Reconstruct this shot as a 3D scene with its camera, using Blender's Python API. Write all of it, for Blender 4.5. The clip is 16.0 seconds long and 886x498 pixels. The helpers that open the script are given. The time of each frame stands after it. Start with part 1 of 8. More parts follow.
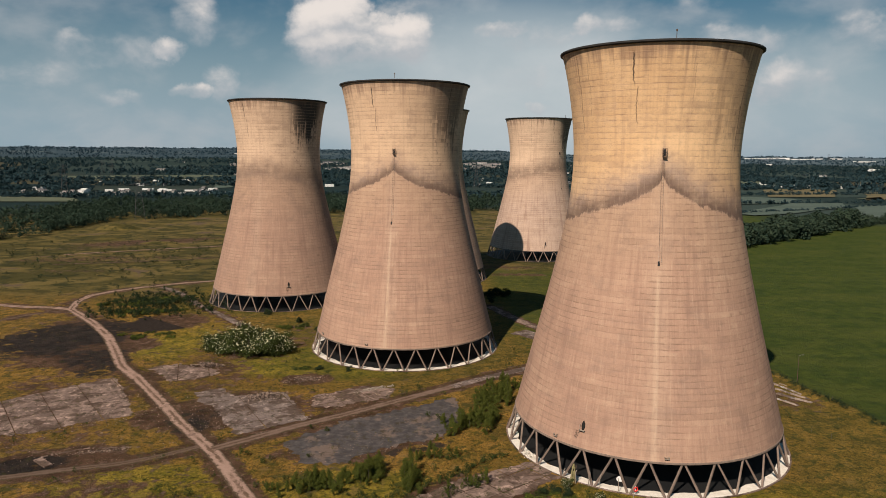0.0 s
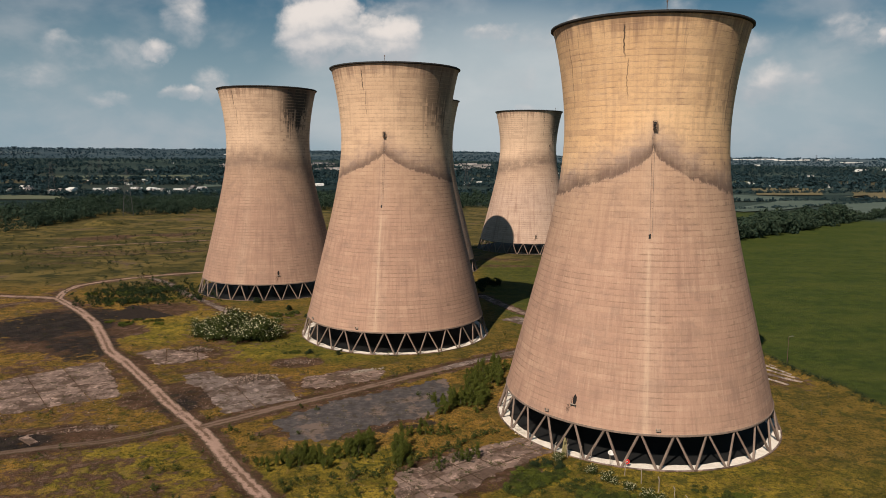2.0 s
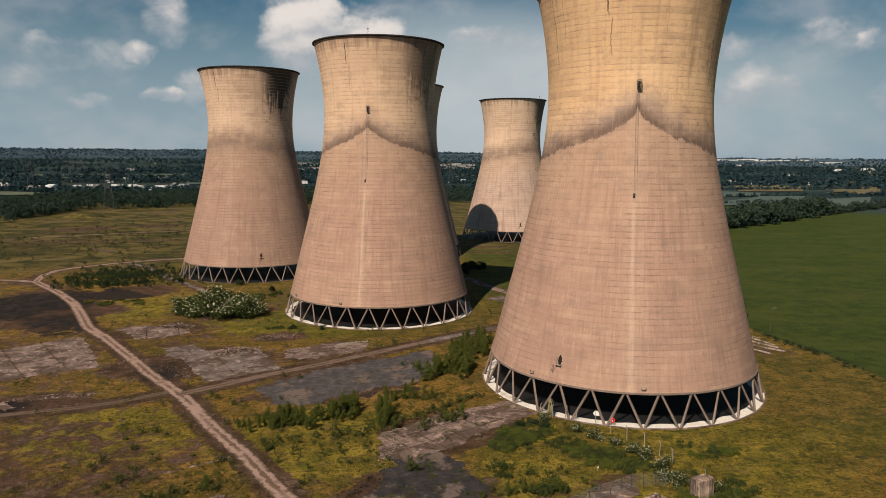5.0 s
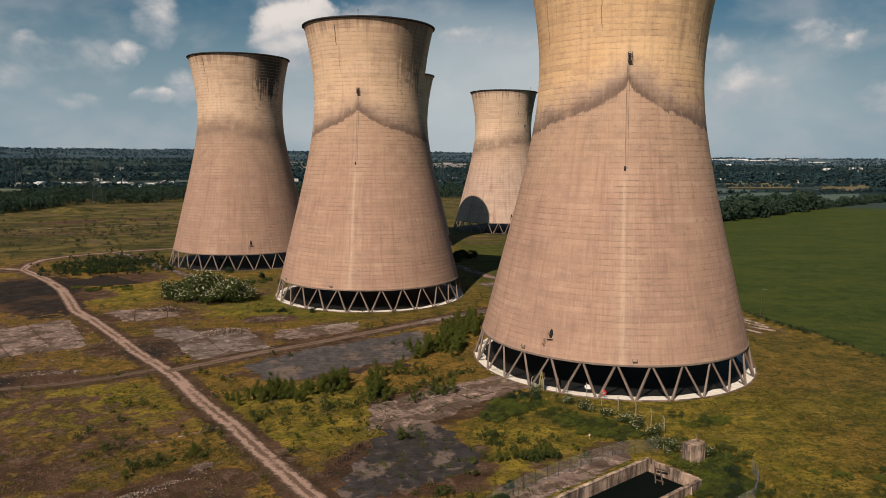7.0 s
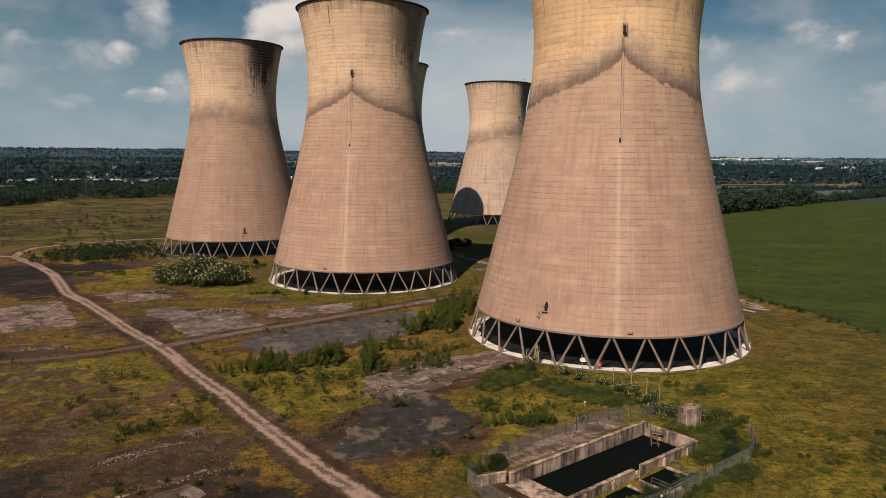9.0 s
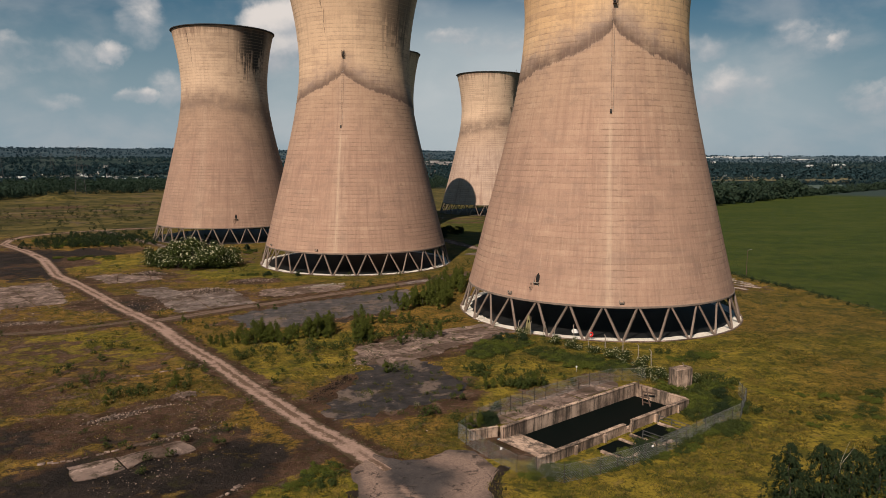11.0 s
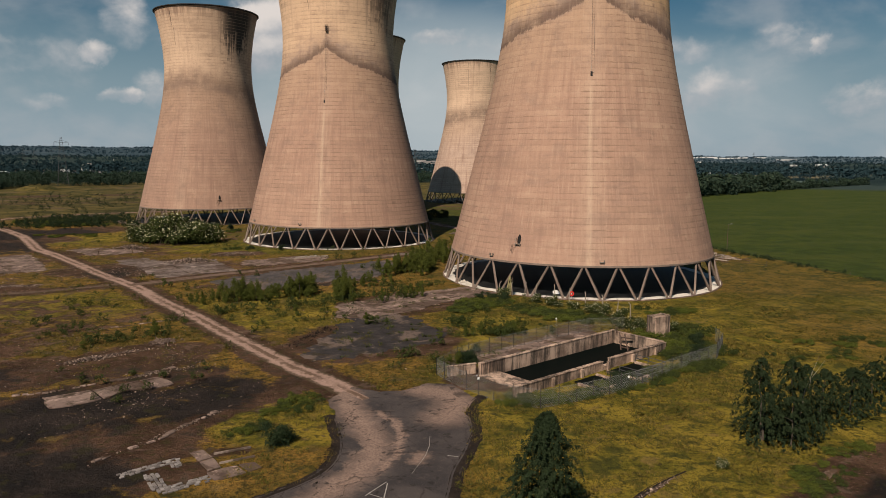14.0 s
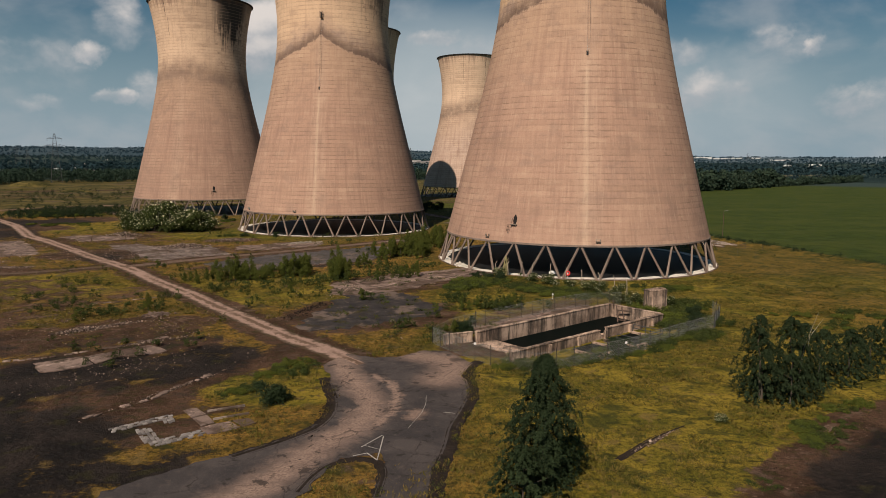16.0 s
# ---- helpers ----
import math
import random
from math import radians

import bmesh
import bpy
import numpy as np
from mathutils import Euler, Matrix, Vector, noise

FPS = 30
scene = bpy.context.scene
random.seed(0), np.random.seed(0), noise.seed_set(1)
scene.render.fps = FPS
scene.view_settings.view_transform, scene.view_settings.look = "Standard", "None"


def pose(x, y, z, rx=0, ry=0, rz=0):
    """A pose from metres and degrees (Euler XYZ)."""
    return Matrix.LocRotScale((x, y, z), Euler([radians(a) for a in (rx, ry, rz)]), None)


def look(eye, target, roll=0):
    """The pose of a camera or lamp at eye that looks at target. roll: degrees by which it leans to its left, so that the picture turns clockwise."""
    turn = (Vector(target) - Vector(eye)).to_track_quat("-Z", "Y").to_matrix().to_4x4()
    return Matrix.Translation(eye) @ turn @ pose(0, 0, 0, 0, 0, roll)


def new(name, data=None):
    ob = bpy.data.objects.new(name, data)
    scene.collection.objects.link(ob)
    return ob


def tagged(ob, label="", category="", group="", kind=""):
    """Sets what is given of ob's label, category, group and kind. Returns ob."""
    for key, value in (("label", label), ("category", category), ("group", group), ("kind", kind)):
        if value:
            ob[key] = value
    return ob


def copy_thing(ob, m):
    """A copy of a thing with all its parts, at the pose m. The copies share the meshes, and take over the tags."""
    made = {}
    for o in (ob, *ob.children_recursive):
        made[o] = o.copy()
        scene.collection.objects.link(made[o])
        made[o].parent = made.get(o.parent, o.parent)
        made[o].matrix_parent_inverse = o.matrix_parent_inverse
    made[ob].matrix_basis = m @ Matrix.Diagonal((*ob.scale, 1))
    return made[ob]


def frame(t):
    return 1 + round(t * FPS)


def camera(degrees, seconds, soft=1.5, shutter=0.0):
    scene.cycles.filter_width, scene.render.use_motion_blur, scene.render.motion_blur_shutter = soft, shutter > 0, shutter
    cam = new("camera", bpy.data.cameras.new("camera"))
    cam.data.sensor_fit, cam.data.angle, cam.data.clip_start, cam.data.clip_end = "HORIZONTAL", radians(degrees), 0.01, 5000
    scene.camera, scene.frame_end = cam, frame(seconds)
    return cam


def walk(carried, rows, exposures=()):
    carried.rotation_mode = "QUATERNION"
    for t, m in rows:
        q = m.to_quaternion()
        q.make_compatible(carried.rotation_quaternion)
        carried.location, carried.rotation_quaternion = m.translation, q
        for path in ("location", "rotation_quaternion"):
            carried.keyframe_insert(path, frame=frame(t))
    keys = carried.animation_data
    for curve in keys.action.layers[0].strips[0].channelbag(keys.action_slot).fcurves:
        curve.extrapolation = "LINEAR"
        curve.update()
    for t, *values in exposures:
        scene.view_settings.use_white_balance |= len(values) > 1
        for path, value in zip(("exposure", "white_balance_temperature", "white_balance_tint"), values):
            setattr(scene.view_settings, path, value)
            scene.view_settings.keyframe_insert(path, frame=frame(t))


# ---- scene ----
cam = camera(63.9, 16.0, 0.9)
PATH = [
    (0, (0.123, -0.238, 67.47), (0.108, 1.744, 67.202), 0.4),
    (0.5, (-0.035, -0.249, 66.049), (-0.042, 1.733, 65.783), 0.4),
    (1, (-0.03, -0.312, 64.535), (-0.026, 1.67, 64.27), 0.4),
    (1.5, (0.028, -0.282, 63.06), (0.036, 1.7, 62.796), 0.4),
    (2, (0.108, -0.277, 61.458), (0.12, 1.706, 61.196), 0.4),
    (2.5, (0.05, -0.276, 60.051), (0.071, 1.707, 59.791), 0.4),
    (3, (0.045, -0.409, 58.578), (0.072, 1.574, 58.32), 0.4),
    (3.5, (0.123, -0.447, 57.186), (0.152, 1.536, 56.929), 0.4),
    (4, (0.172, -0.301, 55.647), (0.209, 1.682, 55.39), 0.4),
    (6.5, (0.346, -0.219, 48.499), (0.422, 1.763, 48.245), 0.4),
    (7, (0.417, -0.189, 47.014), (0.497, 1.794, 46.76), 0.4),
    (7.5, (0.425, -0.109, 45.647), (0.51, 1.873, 45.393), 0.4),
    (8, (0.387, -0.163, 44.122), (0.477, 1.819, 43.87), 0.4),
    (8.5, (0.318, -0.146, 42.794), (0.414, 1.836, 42.542), 0.4),
    (9, (0.41, -0.14, 41.191), (0.506, 1.841, 40.939), 0.4),
    (11.5, (0.913, -1.068, 33.992), (1.035, 0.912, 33.74), 0.3),
    (12, (1.178, -1.476, 32.522), (1.305, 0.505, 32.271), 0.4),
    (12.5, (1.338, -1.864, 31.196), (1.471, 0.116, 30.945), 0.4),
    (13, (1.578, -2.12, 29.826), (1.721, -0.141, 29.575), 0.4),
    (13.5, (1.707, -2.236, 28.611), (1.856, -0.257, 28.361), 0.4),
    (14, (1.764, -2.22, 27.345), (1.916, -0.242, 27.096), 0.4),
    (14.5, (1.789, -2.097, 26.254), (1.944, -0.119, 26.006), 0.4),
    (15, (1.756, -2.023, 25.058), (1.916, -0.045, 24.812), 0.4),
    (15.5, (1.684, -2.058, 24.083), (1.848, -0.08, 23.837), 0.4),
    (16, (1.675, -2.042, 23.008), (1.841, -0.064, 22.762), 0.4),
]
walk(cam, [(t, look(eye, target, roll)) for t, eye, target, roll in PATH], [(0, .17), (4, .13), (9, .06), (12, .03), (16, .0)])

# ---- light ----
SUN_AZ, SUN_EL = 29.2, 45.4          # the way the light travels, degrees from +y towards +x, and the sun's height
sun_data = bpy.data.lights.new("sun", "SUN")
sun_data.energy, sun_data.angle, sun_data.color = 5.5, radians(0.6), (1.0, 0.855, 0.715)
sun = new("sun", sun_data)
_l = Vector((math.sin(radians(SUN_AZ)) * math.cos(radians(SUN_EL)), math.cos(radians(SUN_AZ)) * math.cos(radians(SUN_EL)), -math.sin(radians(SUN_EL))))
sun.matrix_world = look((-60, -60, 200), Vector((-60, -60, 200)) + _l)


# ---- node helpers ----
def nd(nt, kind):
    return nt.nodes.new(kind)


def put(nt, socket, value):
    if isinstance(value, bpy.types.NodeSocket):
        nt.links.new(value, socket)
    elif isinstance(value, (tuple, list)) and len(value) == 3 and socket.type == "RGBA":
        socket.default_value = (*value, 1.0)
    else:
        socket.default_value = value


def calc(nt, op, a, b=0.0, c=0.0, clamp=False):
    n = nd(nt, "ShaderNodeMath")
    n.operation, n.use_clamp = op, clamp
    put(nt, n.inputs[0], a), put(nt, n.inputs[1], b), put(nt, n.inputs[2], c)
    return n.outputs[0]


def vcalc(nt, op, a, b=(0, 0, 0)):
    n = nd(nt, "ShaderNodeVectorMath")
    n.operation = op
    put(nt, n.inputs[0], a), put(nt, n.inputs[1], b)
    return n.outputs[0] if op not in ("DOT_PRODUCT", "LENGTH", "DISTANCE") else n.outputs["Value"]


def mix(nt, fac, a, b, blend="MIX"):
    n = nd(nt, "ShaderNodeMix")
    n.data_type, n.blend_type, n.clamp_factor = "RGBA", blend, True
    put(nt, n.inputs[0], fac), put(nt, n.inputs[6], a), put(nt, n.inputs[7], b)
    return n.outputs[2]


def grain(nt, vec, scale, detail=4.0, rough=0.55, warp=0.0):
    n = nd(nt, "ShaderNodeTexNoise")
    put(nt, n.inputs["Vector"], vec)
    n.inputs["Scale"].default_value, n.inputs["Detail"].default_value = scale, detail
    n.inputs["Roughness"].default_value, n.inputs["Distortion"].default_value = rough, warp
    return n.outputs[0]


def step(nt, value, lo, hi, to0=0.0, to1=1.0):
    n = nd(nt, "ShaderNodeMapRange")
    n.interpolation_type, n.clamp = "SMOOTHSTEP", True
    put(nt, n.inputs[0], value), put(nt, n.inputs[1], lo), put(nt, n.inputs[2], hi), put(nt, n.inputs[3], to0), put(nt, n.inputs[4], to1)
    return n.outputs[0]


def where(nt, kind="Object"):
    return nd(nt, "ShaderNodeTexCoord").outputs[kind]


def place(nt):
    return nd(nt, "ShaderNodeNewGeometry").outputs["Position"]


def stretch(nt, vec, sx, sy, sz):
    return vcalc(nt, "MULTIPLY", vec, (sx, sy, sz))


def axes(nt, vec):
    n = nd(nt, "ShaderNodeSeparateXYZ")
    put(nt, n.inputs[0], vec)
    return n.outputs


def join(nt, x, y, z):
    n = nd(nt, "ShaderNodeCombineXYZ")
    put(nt, n.inputs[0], x), put(nt, n.inputs[1], y), put(nt, n.inputs[2], z)
    return n.outputs[0]


def island(nt):
    return nd(nt, "ShaderNodeNewGeometry").outputs["Random Per Island"]


def chance(nt):
    return nd(nt, "ShaderNodeObjectInfo").outputs["Random"]


def attribute(nt, name, kind="GEOMETRY"):
    n = nd(nt, "ShaderNodeAttribute")
    n.attribute_name, n.attribute_type = name, kind
    return n.outputs["Fac"]


def material(name, colour, rough=0.85, metal=0.0, spec=0.3, bump=None, depth=0.05):
    """colour and bump are functions of the node tree, or plain values."""
    m = bpy.data.materials.new(name)
    m.use_nodes = True
    nt = m.node_tree
    b = nt.nodes["Principled BSDF"]
    put(nt, b.inputs["Base Color"], colour(nt) if callable(colour) else colour)
    put(nt, b.inputs["Roughness"], rough(nt) if callable(rough) else rough)
    b.inputs["Metallic"].default_value, b.inputs["Specular IOR Level"].default_value = metal, spec
    if bump:
        n = nd(nt, "ShaderNodeBump")
        n.inputs["Strength"].default_value, n.inputs["Distance"].default_value = 1.0, depth
        put(nt, n.inputs["Height"], bump(nt))
        nt.links.new(n.outputs[0], b.inputs["Normal"])
    return m


# ---- sky ----
world = bpy.data.worlds.new("world")
scene.world = world
world.use_nodes = True
wt = world.node_tree
sky = nd(wt, "ShaderNodeTexSky")
sky.sky_type, sky.sun_disc = "NISHITA", False
sky.sun_elevation, sky.sun_rotation = radians(SUN_EL), radians(SUN_AZ + 180)
sky.air_density, sky.dust_density, sky.ozone_density, sky.altitude = 1.3, 1.6, 2.0, 60
way = where(wt, "Generated")
wx, wy, wz = axes(wt, way)[0], axes(wt, way)[1], axes(wt, way)[2]
az = calc(wt, "MULTIPLY", calc(wt, "ARCTAN2", wx, wy), 57.2958)
el = calc(wt, "MULTIPLY", calc(wt, "ARCSINE", wz), 57.2958)
wisp = grain(wt, stretch(wt, way, 1, 1, 1.9), 7.0, 5.0, 0.52, 0.2)
puff = grain(wt, stretch(wt, way, 1, 1, 1.6), 13.0, 5.0, 0.50, 0.15)
# cumulus: azimuth, height over the horizon, half width, half height in degrees, weight
CLOUDS = [
    (-9.3, 9.6, 3.0, 2.3, 1.0), (-7.6, 10.6, 1.6, 1.3, .9), (-3.6, 8.8, 2.2, 1.6, .85), (-6.9, 8.0, 5.2, 1.0, .66), (-6.2, 9.2, 2.6, 1.5, .85), (-19.2, 9.9, 1.6, 1.9, .52), (-4.3, 10.9, 3.6, .9, .34),
    (-27.3, 7.3, 1.6, .8, .52), (-24.7, 7.0, 4.3, 1.2, .42), (-21.2, 7.5, 1.3, .8, .72), (-29.9, 5.4, 3.6, .9, .34), (-19.9, 4.2, 1.5, .6, .72), (-17.5, 5.0, 1.4, 1.4, .46),
    (-24.5, 3.7, 1.8, .6, .40), (-30.3, 4.1, 2.3, .6, .34), (4.1, 9.8, 1.9, .6, .58), (10.4, 9.7, 1.2, .8, .62), (12.5, 9.6, 1.5, .6, .48), (7.2, 9.1, 5.0, 1.1, .34),
    (24.9, 5.4, 2.6, 1.5, .66), (21.2, 8.5, 2.7, 1.0, .40), (23.8, 8.5, 2.3, .9, .46), (7.1, 3.8, 1.1, .5, .42), (5.5, 5.8, 2.7, 1.1, .34), (18.3, 11.0, 1.8, .9, .38),
    (32.1, 8.1, .9, .6, .66), (28.7, 8.7, 1.5, 1.0, .50), (30.5, 8.2, 3.6, 1.2, .36), (34.1, 4.6, 2.1, 1.0, .56), (36.4, 5.0, 1.4, .9, .42), (-36.0, 8.5, 4.5, 1.4, .30),
]
billow = grain(wt, stretch(wt, way, 1, 1, 1.4), 26.0, 6.0, 0.55, 0.25)
cover, tops = 0.0, 0.0
drift_a = grain(wt, vcalc(wt, "ADD", way, (3.1, 0.7, 5.2)), 11.0, 5.0, 0.62)
drift_e = grain(wt, vcalc(wt, "ADD", way, (8.4, 2.2, 1.9)), 13.0, 5.0, 0.62)
az_w = calc(wt, "ADD", az, calc(wt, "MULTIPLY", calc(wt, "SUBTRACT", drift_a, 0.5), 4.6))
el_w = calc(wt, "ADD", el, calc(wt, "MULTIPLY", calc(wt, "SUBTRACT", drift_e, 0.5), 2.8))
for ca, ce, cw, ch, cs in CLOUDS:
    dx = calc(wt, "DIVIDE", calc(wt, "SUBTRACT", az_w, ca), cw * 1.3)
    dy = calc(wt, "DIVIDE", calc(wt, "SUBTRACT", el_w, ce), ch * 1.3)
    far_off = calc(wt, "ADD", calc(wt, "MULTIPLY", dx, dx), calc(wt, "MULTIPLY", dy, dy))
    lump = calc(wt, "MULTIPLY", step(wt, far_off, 1.5, 0.0), cs)
    cover = calc(wt, "MAXIMUM", cover, lump)
    tops = calc(wt, "MAXIMUM", tops, calc(wt, "MULTIPLY", lump, step(wt, dy, -0.7, 0.5)))
edge = calc(wt, "ADD", calc(wt, "MULTIPLY", calc(wt, "SUBTRACT", puff, 0.5), 0.9), calc(wt, "MULTIPLY", calc(wt, "SUBTRACT", billow, 0.5), 0.75))
dense = step(wt, calc(wt, "ADD", cover, calc(wt, "MULTIPLY", edge, step(wt, cover, 0.0, 0.45))), 0.18, 0.90)
veil = calc(wt, "MULTIPLY", step(wt, calc(wt, "ADD", wisp, calc(wt, "MULTIPLY", calc(wt, "SUBTRACT", puff, 0.5), 0.2)), 0.42, 0.74), 0.50)
veil = calc(wt, "MULTIPLY", veil, step(wt, el, 20.0, 9.0, 0.35, 1.0))
clear = mix(wt, 1.0, sky.outputs[0], (0.155, 0.44, 0.58), "MULTIPLY")
haze = mix(wt, step(wt, el, 15.0, 1.0, 0.0, 0.95), clear, (4.4, 5.75, 6.6))
hazed = mix(wt, veil, haze, (7.2, 7.3, 7.5))
glow = 0.0
for ca, ce, cw, ch, cs in ((5.0, 5.0, 13.0, 7.5, .75), (-5.0, 4.0, 9.0, 5.0, .45), (24.0, 4.5, 9.0, 4.5, .30)):
    dx = calc(wt, "DIVIDE", calc(wt, "SUBTRACT", az, ca), cw)
    dy = calc(wt, "DIVIDE", calc(wt, "SUBTRACT", el, ce), ch)
    glow = calc(wt, "MAXIMUM", glow, calc(wt, "MULTIPLY", step(wt, calc(wt, "ADD", calc(wt, "MULTIPLY", dx, dx), calc(wt, "MULTIPLY", dy, dy)), 1.3, 0.0), cs))
glow = calc(wt, "MULTIPLY", glow, calc(wt, "ADD", 0.65, calc(wt, "MULTIPLY", wisp, 0.6)), clamp=True)
hazed = mix(wt, glow, hazed, (8.3, 8.9, 9.1))
sunny = calc(wt, "ADD", calc(wt, "MULTIPLY", tops, 0.8), calc(wt, "ADD", calc(wt, "MULTIPLY", calc(wt, "SUBTRACT", puff, 0.5), 0.9), calc(wt, "MULTIPLY", calc(wt, "SUBTRACT", billow, 0.5), 0.5)))
lit_cloud = mix(wt, step(wt, sunny, 0.05, 0.75), (6.6, 6.9, 7.3), (12.0, 11.0, 10.3))
bg = wt.nodes["Background"]
put(wt, bg.inputs[0], mix(wt, dense, hazed, lit_cloud))
bg.inputs[1].default_value = 0.06


# ---- materials ----
def shell_colour(nt):
    p = where(nt)
    x, y, z = axes(nt, p)[0], axes(nt, p)[1], axes(nt, p)[2]
    turn = calc(nt, "ARCTAN2", x, calc(nt, "MULTIPLY", y, -1.0))
    side = calc(nt, "ABSOLUTE", turn)
    own = attribute(nt, "growth_at", "OBJECT")
    ring = join(nt, calc(nt, "MULTIPLY", turn, 22.0), calc(nt, "MULTIPLY", own, 30.0), z)
    lift = calc(nt, "FLOOR", calc(nt, "DIVIDE", z, LIFT))
    part_z = calc(nt, "FRACT", calc(nt, "DIVIDE", z, LIFT))
    broad = grain(nt, stretch(nt, ring, 0.06, 1, 0.07), 1.0, 4, 0.55)
    cloudy = grain(nt, stretch(nt, ring, 0.22, 1, 0.30), 1.0, 6, 0.62, 0.3)
    fine = grain(nt, stretch(nt, ring, 1.4, 1, 2.2), 1.0, 6, 0.72)
    planks = grain(nt, stretch(nt, ring, 3.4, 1, 0.22), 1.0, 5, 0.7)
    runs = grain(nt, stretch(nt, ring, 0.9, 1, 0.05), 1.0, 4, 0.55)
    course = grain(nt, join(nt, calc(nt, "MULTIPLY", turn, 1.3), own, calc(nt, "MULTIPLY", lift, 3.7)), 1.0, 2, 0.5)
    short = grain(nt, join(nt, calc(nt, "MULTIPLY", turn, 9.0), own, calc(nt, "MULTIPLY", lift, 5.3)), 1.0, 3, 0.6)
    board = grain(nt, join(nt, calc(nt, "FLOOR", calc(nt, "MULTIPLY", turn, 15.0)), own, lift), 3.1, 1, 0.5)
    blur = attribute(nt, "blur", "OBJECT")
    pale = attribute(nt, "pale", "OBJECT")
    lower = mix(nt, broad, (0.310, 0.186, 0.134), (0.425, 0.270, 0.192))
    lower = mix(nt, calc(nt, "MULTIPLY", pale, 0.75), lower, (0.46, 0.345, 0.275))
    upper = mix(nt, step(nt, broad, 0.3, 0.7), (0.60, 0.383, 0.208), (0.72, 0.480, 0.272))
    upper = mix(nt, calc(nt, "ADD", calc(nt, "MULTIPLY", blur, 0.9), attribute(nt, "peach", "OBJECT"), clamp=True), upper, mix(nt, broad, (0.55, 0.398, 0.292), (0.68, 0.500, 0.375)))
    # the smoky line that falls away on both sides of the ladder
    block = calc(nt, "FLOOR", calc(nt, "MULTIPLY", turn, 17.0))
    jag = calc(nt, "MULTIPLY", calc(nt, "SUBTRACT", grain(nt, join(nt, block, own, 0.0), 0.73, 3, 0.6), 0.5), 3.0)
    jag = calc(nt, "ADD", jag, calc(nt, "MULTIPLY", calc(nt, "SUBTRACT", grain(nt, stretch(nt, ring, 1.1, 1, 0.9), 1.0, 5, 0.7), 0.5), 2.2))
    line = calc(nt, "SUBTRACT", 64.0, calc(nt, "MULTIPLY", calc(nt, "POWER", calc(nt, "DIVIDE", calc(nt, "SQRT", calc(nt, "ADD", calc(nt, "MULTIPLY", side, side), calc(nt, "MULTIPLY", calc(nt, "MULTIPLY", blur, blur), 0.36))), 1.5), 0.45), 11.8))
    over = calc(nt, "SUBTRACT", calc(nt, "ADD", z, jag), line)
    lower = mix(nt, calc(nt, "MULTIPLY", step(nt, over, -22.0, -1.0), 0.55), lower, (0.445, 0.300, 0.196))
    middle = step(nt, side, 0.16, 0.0, 0.0, 0.35)
    lower = mix(nt, middle, lower, (0.46, 0.325, 0.235))
    high = step(nt, over, calc(nt, "SUBTRACT", -0.6, calc(nt, "MULTIPLY", blur, 6.0)), calc(nt, "ADD", 9.0, calc(nt, "MULTIPLY", blur, 3.0)))
    body = mix(nt, high, lower, upper)
    ash = calc(nt, "MULTIPLY", step(nt, over, 10.0, 0.5), step(nt, over, -0.6, 0.5))
    ash = calc(nt, "MULTIPLY", ash, calc(nt, "ADD", 0.10, calc(nt, "MULTIPLY", step(nt, calc(nt, "ADD", cloudy, calc(nt, "MULTIPLY", broad, 0.5)), 0.55, 0.95), 0.75)))
    body = mix(nt, calc(nt, "MULTIPLY", ash, calc(nt, "SUBTRACT", 1.0, calc(nt, "MULTIPLY", blur, 0.6))), body, (0.30, 0.232, 0.200))
    core = calc(nt, "MULTIPLY", calc(nt, "POWER", step(nt, over, 4.4, 0.3), 1.2), step(nt, over, -0.35, 0.2))
    core = calc(nt, "MULTIPLY", core, calc(nt, "SUBTRACT", 1.0, calc(nt, "MULTIPLY", blur, 0.90)))
    belt_z = calc(nt, "MULTIPLY", step(nt, over, 12.0, 2.0), step(nt, over, -4.0, 1.5))
    soft_belt = calc(nt, "MULTIPLY", belt_z, calc(nt, "MULTIPLY", blur, calc(nt, "ADD", 0.45, calc(nt, "MULTIPLY", cloudy, 0.55))))
    smoke = calc(nt, "MAXIMUM", core, soft_belt)
    smoke = calc(nt, "MULTIPLY", smoke, calc(nt, "ADD", 0.50, calc(nt, "MULTIPLY", cloudy, 0.9)))
    body = mix(nt, calc(nt, "MULTIPLY", smoke, attribute(nt, "smoke", "OBJECT"), clamp=True), body, (0.120, 0.078, 0.058))
    # soft mottling
    body = mix(nt, calc(nt, "MULTIPLY", step(nt, cloudy, 0.47, 0.70), calc(nt, "SUBTRACT", 0.50, calc(nt, "ADD", calc(nt, "MULTIPLY", high, 0.22), calc(nt, "MULTIPLY", pale, 0.22)))), body, (0.225, 0.150, 0.118))
    body = mix(nt, calc(nt, "MULTIPLY", step(nt, cloudy, 0.46, 0.28), 0.26), body, (0.56, 0.405, 0.285))
    # courses: each lift has its own tone, with dark seams and broken darker dashes
    body = mix(nt, calc(nt, "MULTIPLY", step(nt, course, 0.48, 0.72), 0.30), body, (0.25, 0.160, 0.112))
    body = mix(nt, calc(nt, "MULTIPLY", step(nt, course, 0.44, 0.26), 0.13), body, (0.62, 0.445, 0.30))
    seam = calc(nt, "MAXIMUM", step(nt, part_z, 0.20, 0.02), step(nt, part_z, 0.84, 0.99))
    patch = grain(nt, stretch(nt, ring, 0.10, 1, 0.12), 1.0, 5, 0.65)
    worn = calc(nt, "MULTIPLY", step(nt, short, 0.40, 0.60), step(nt, patch, 0.40, 0.60))
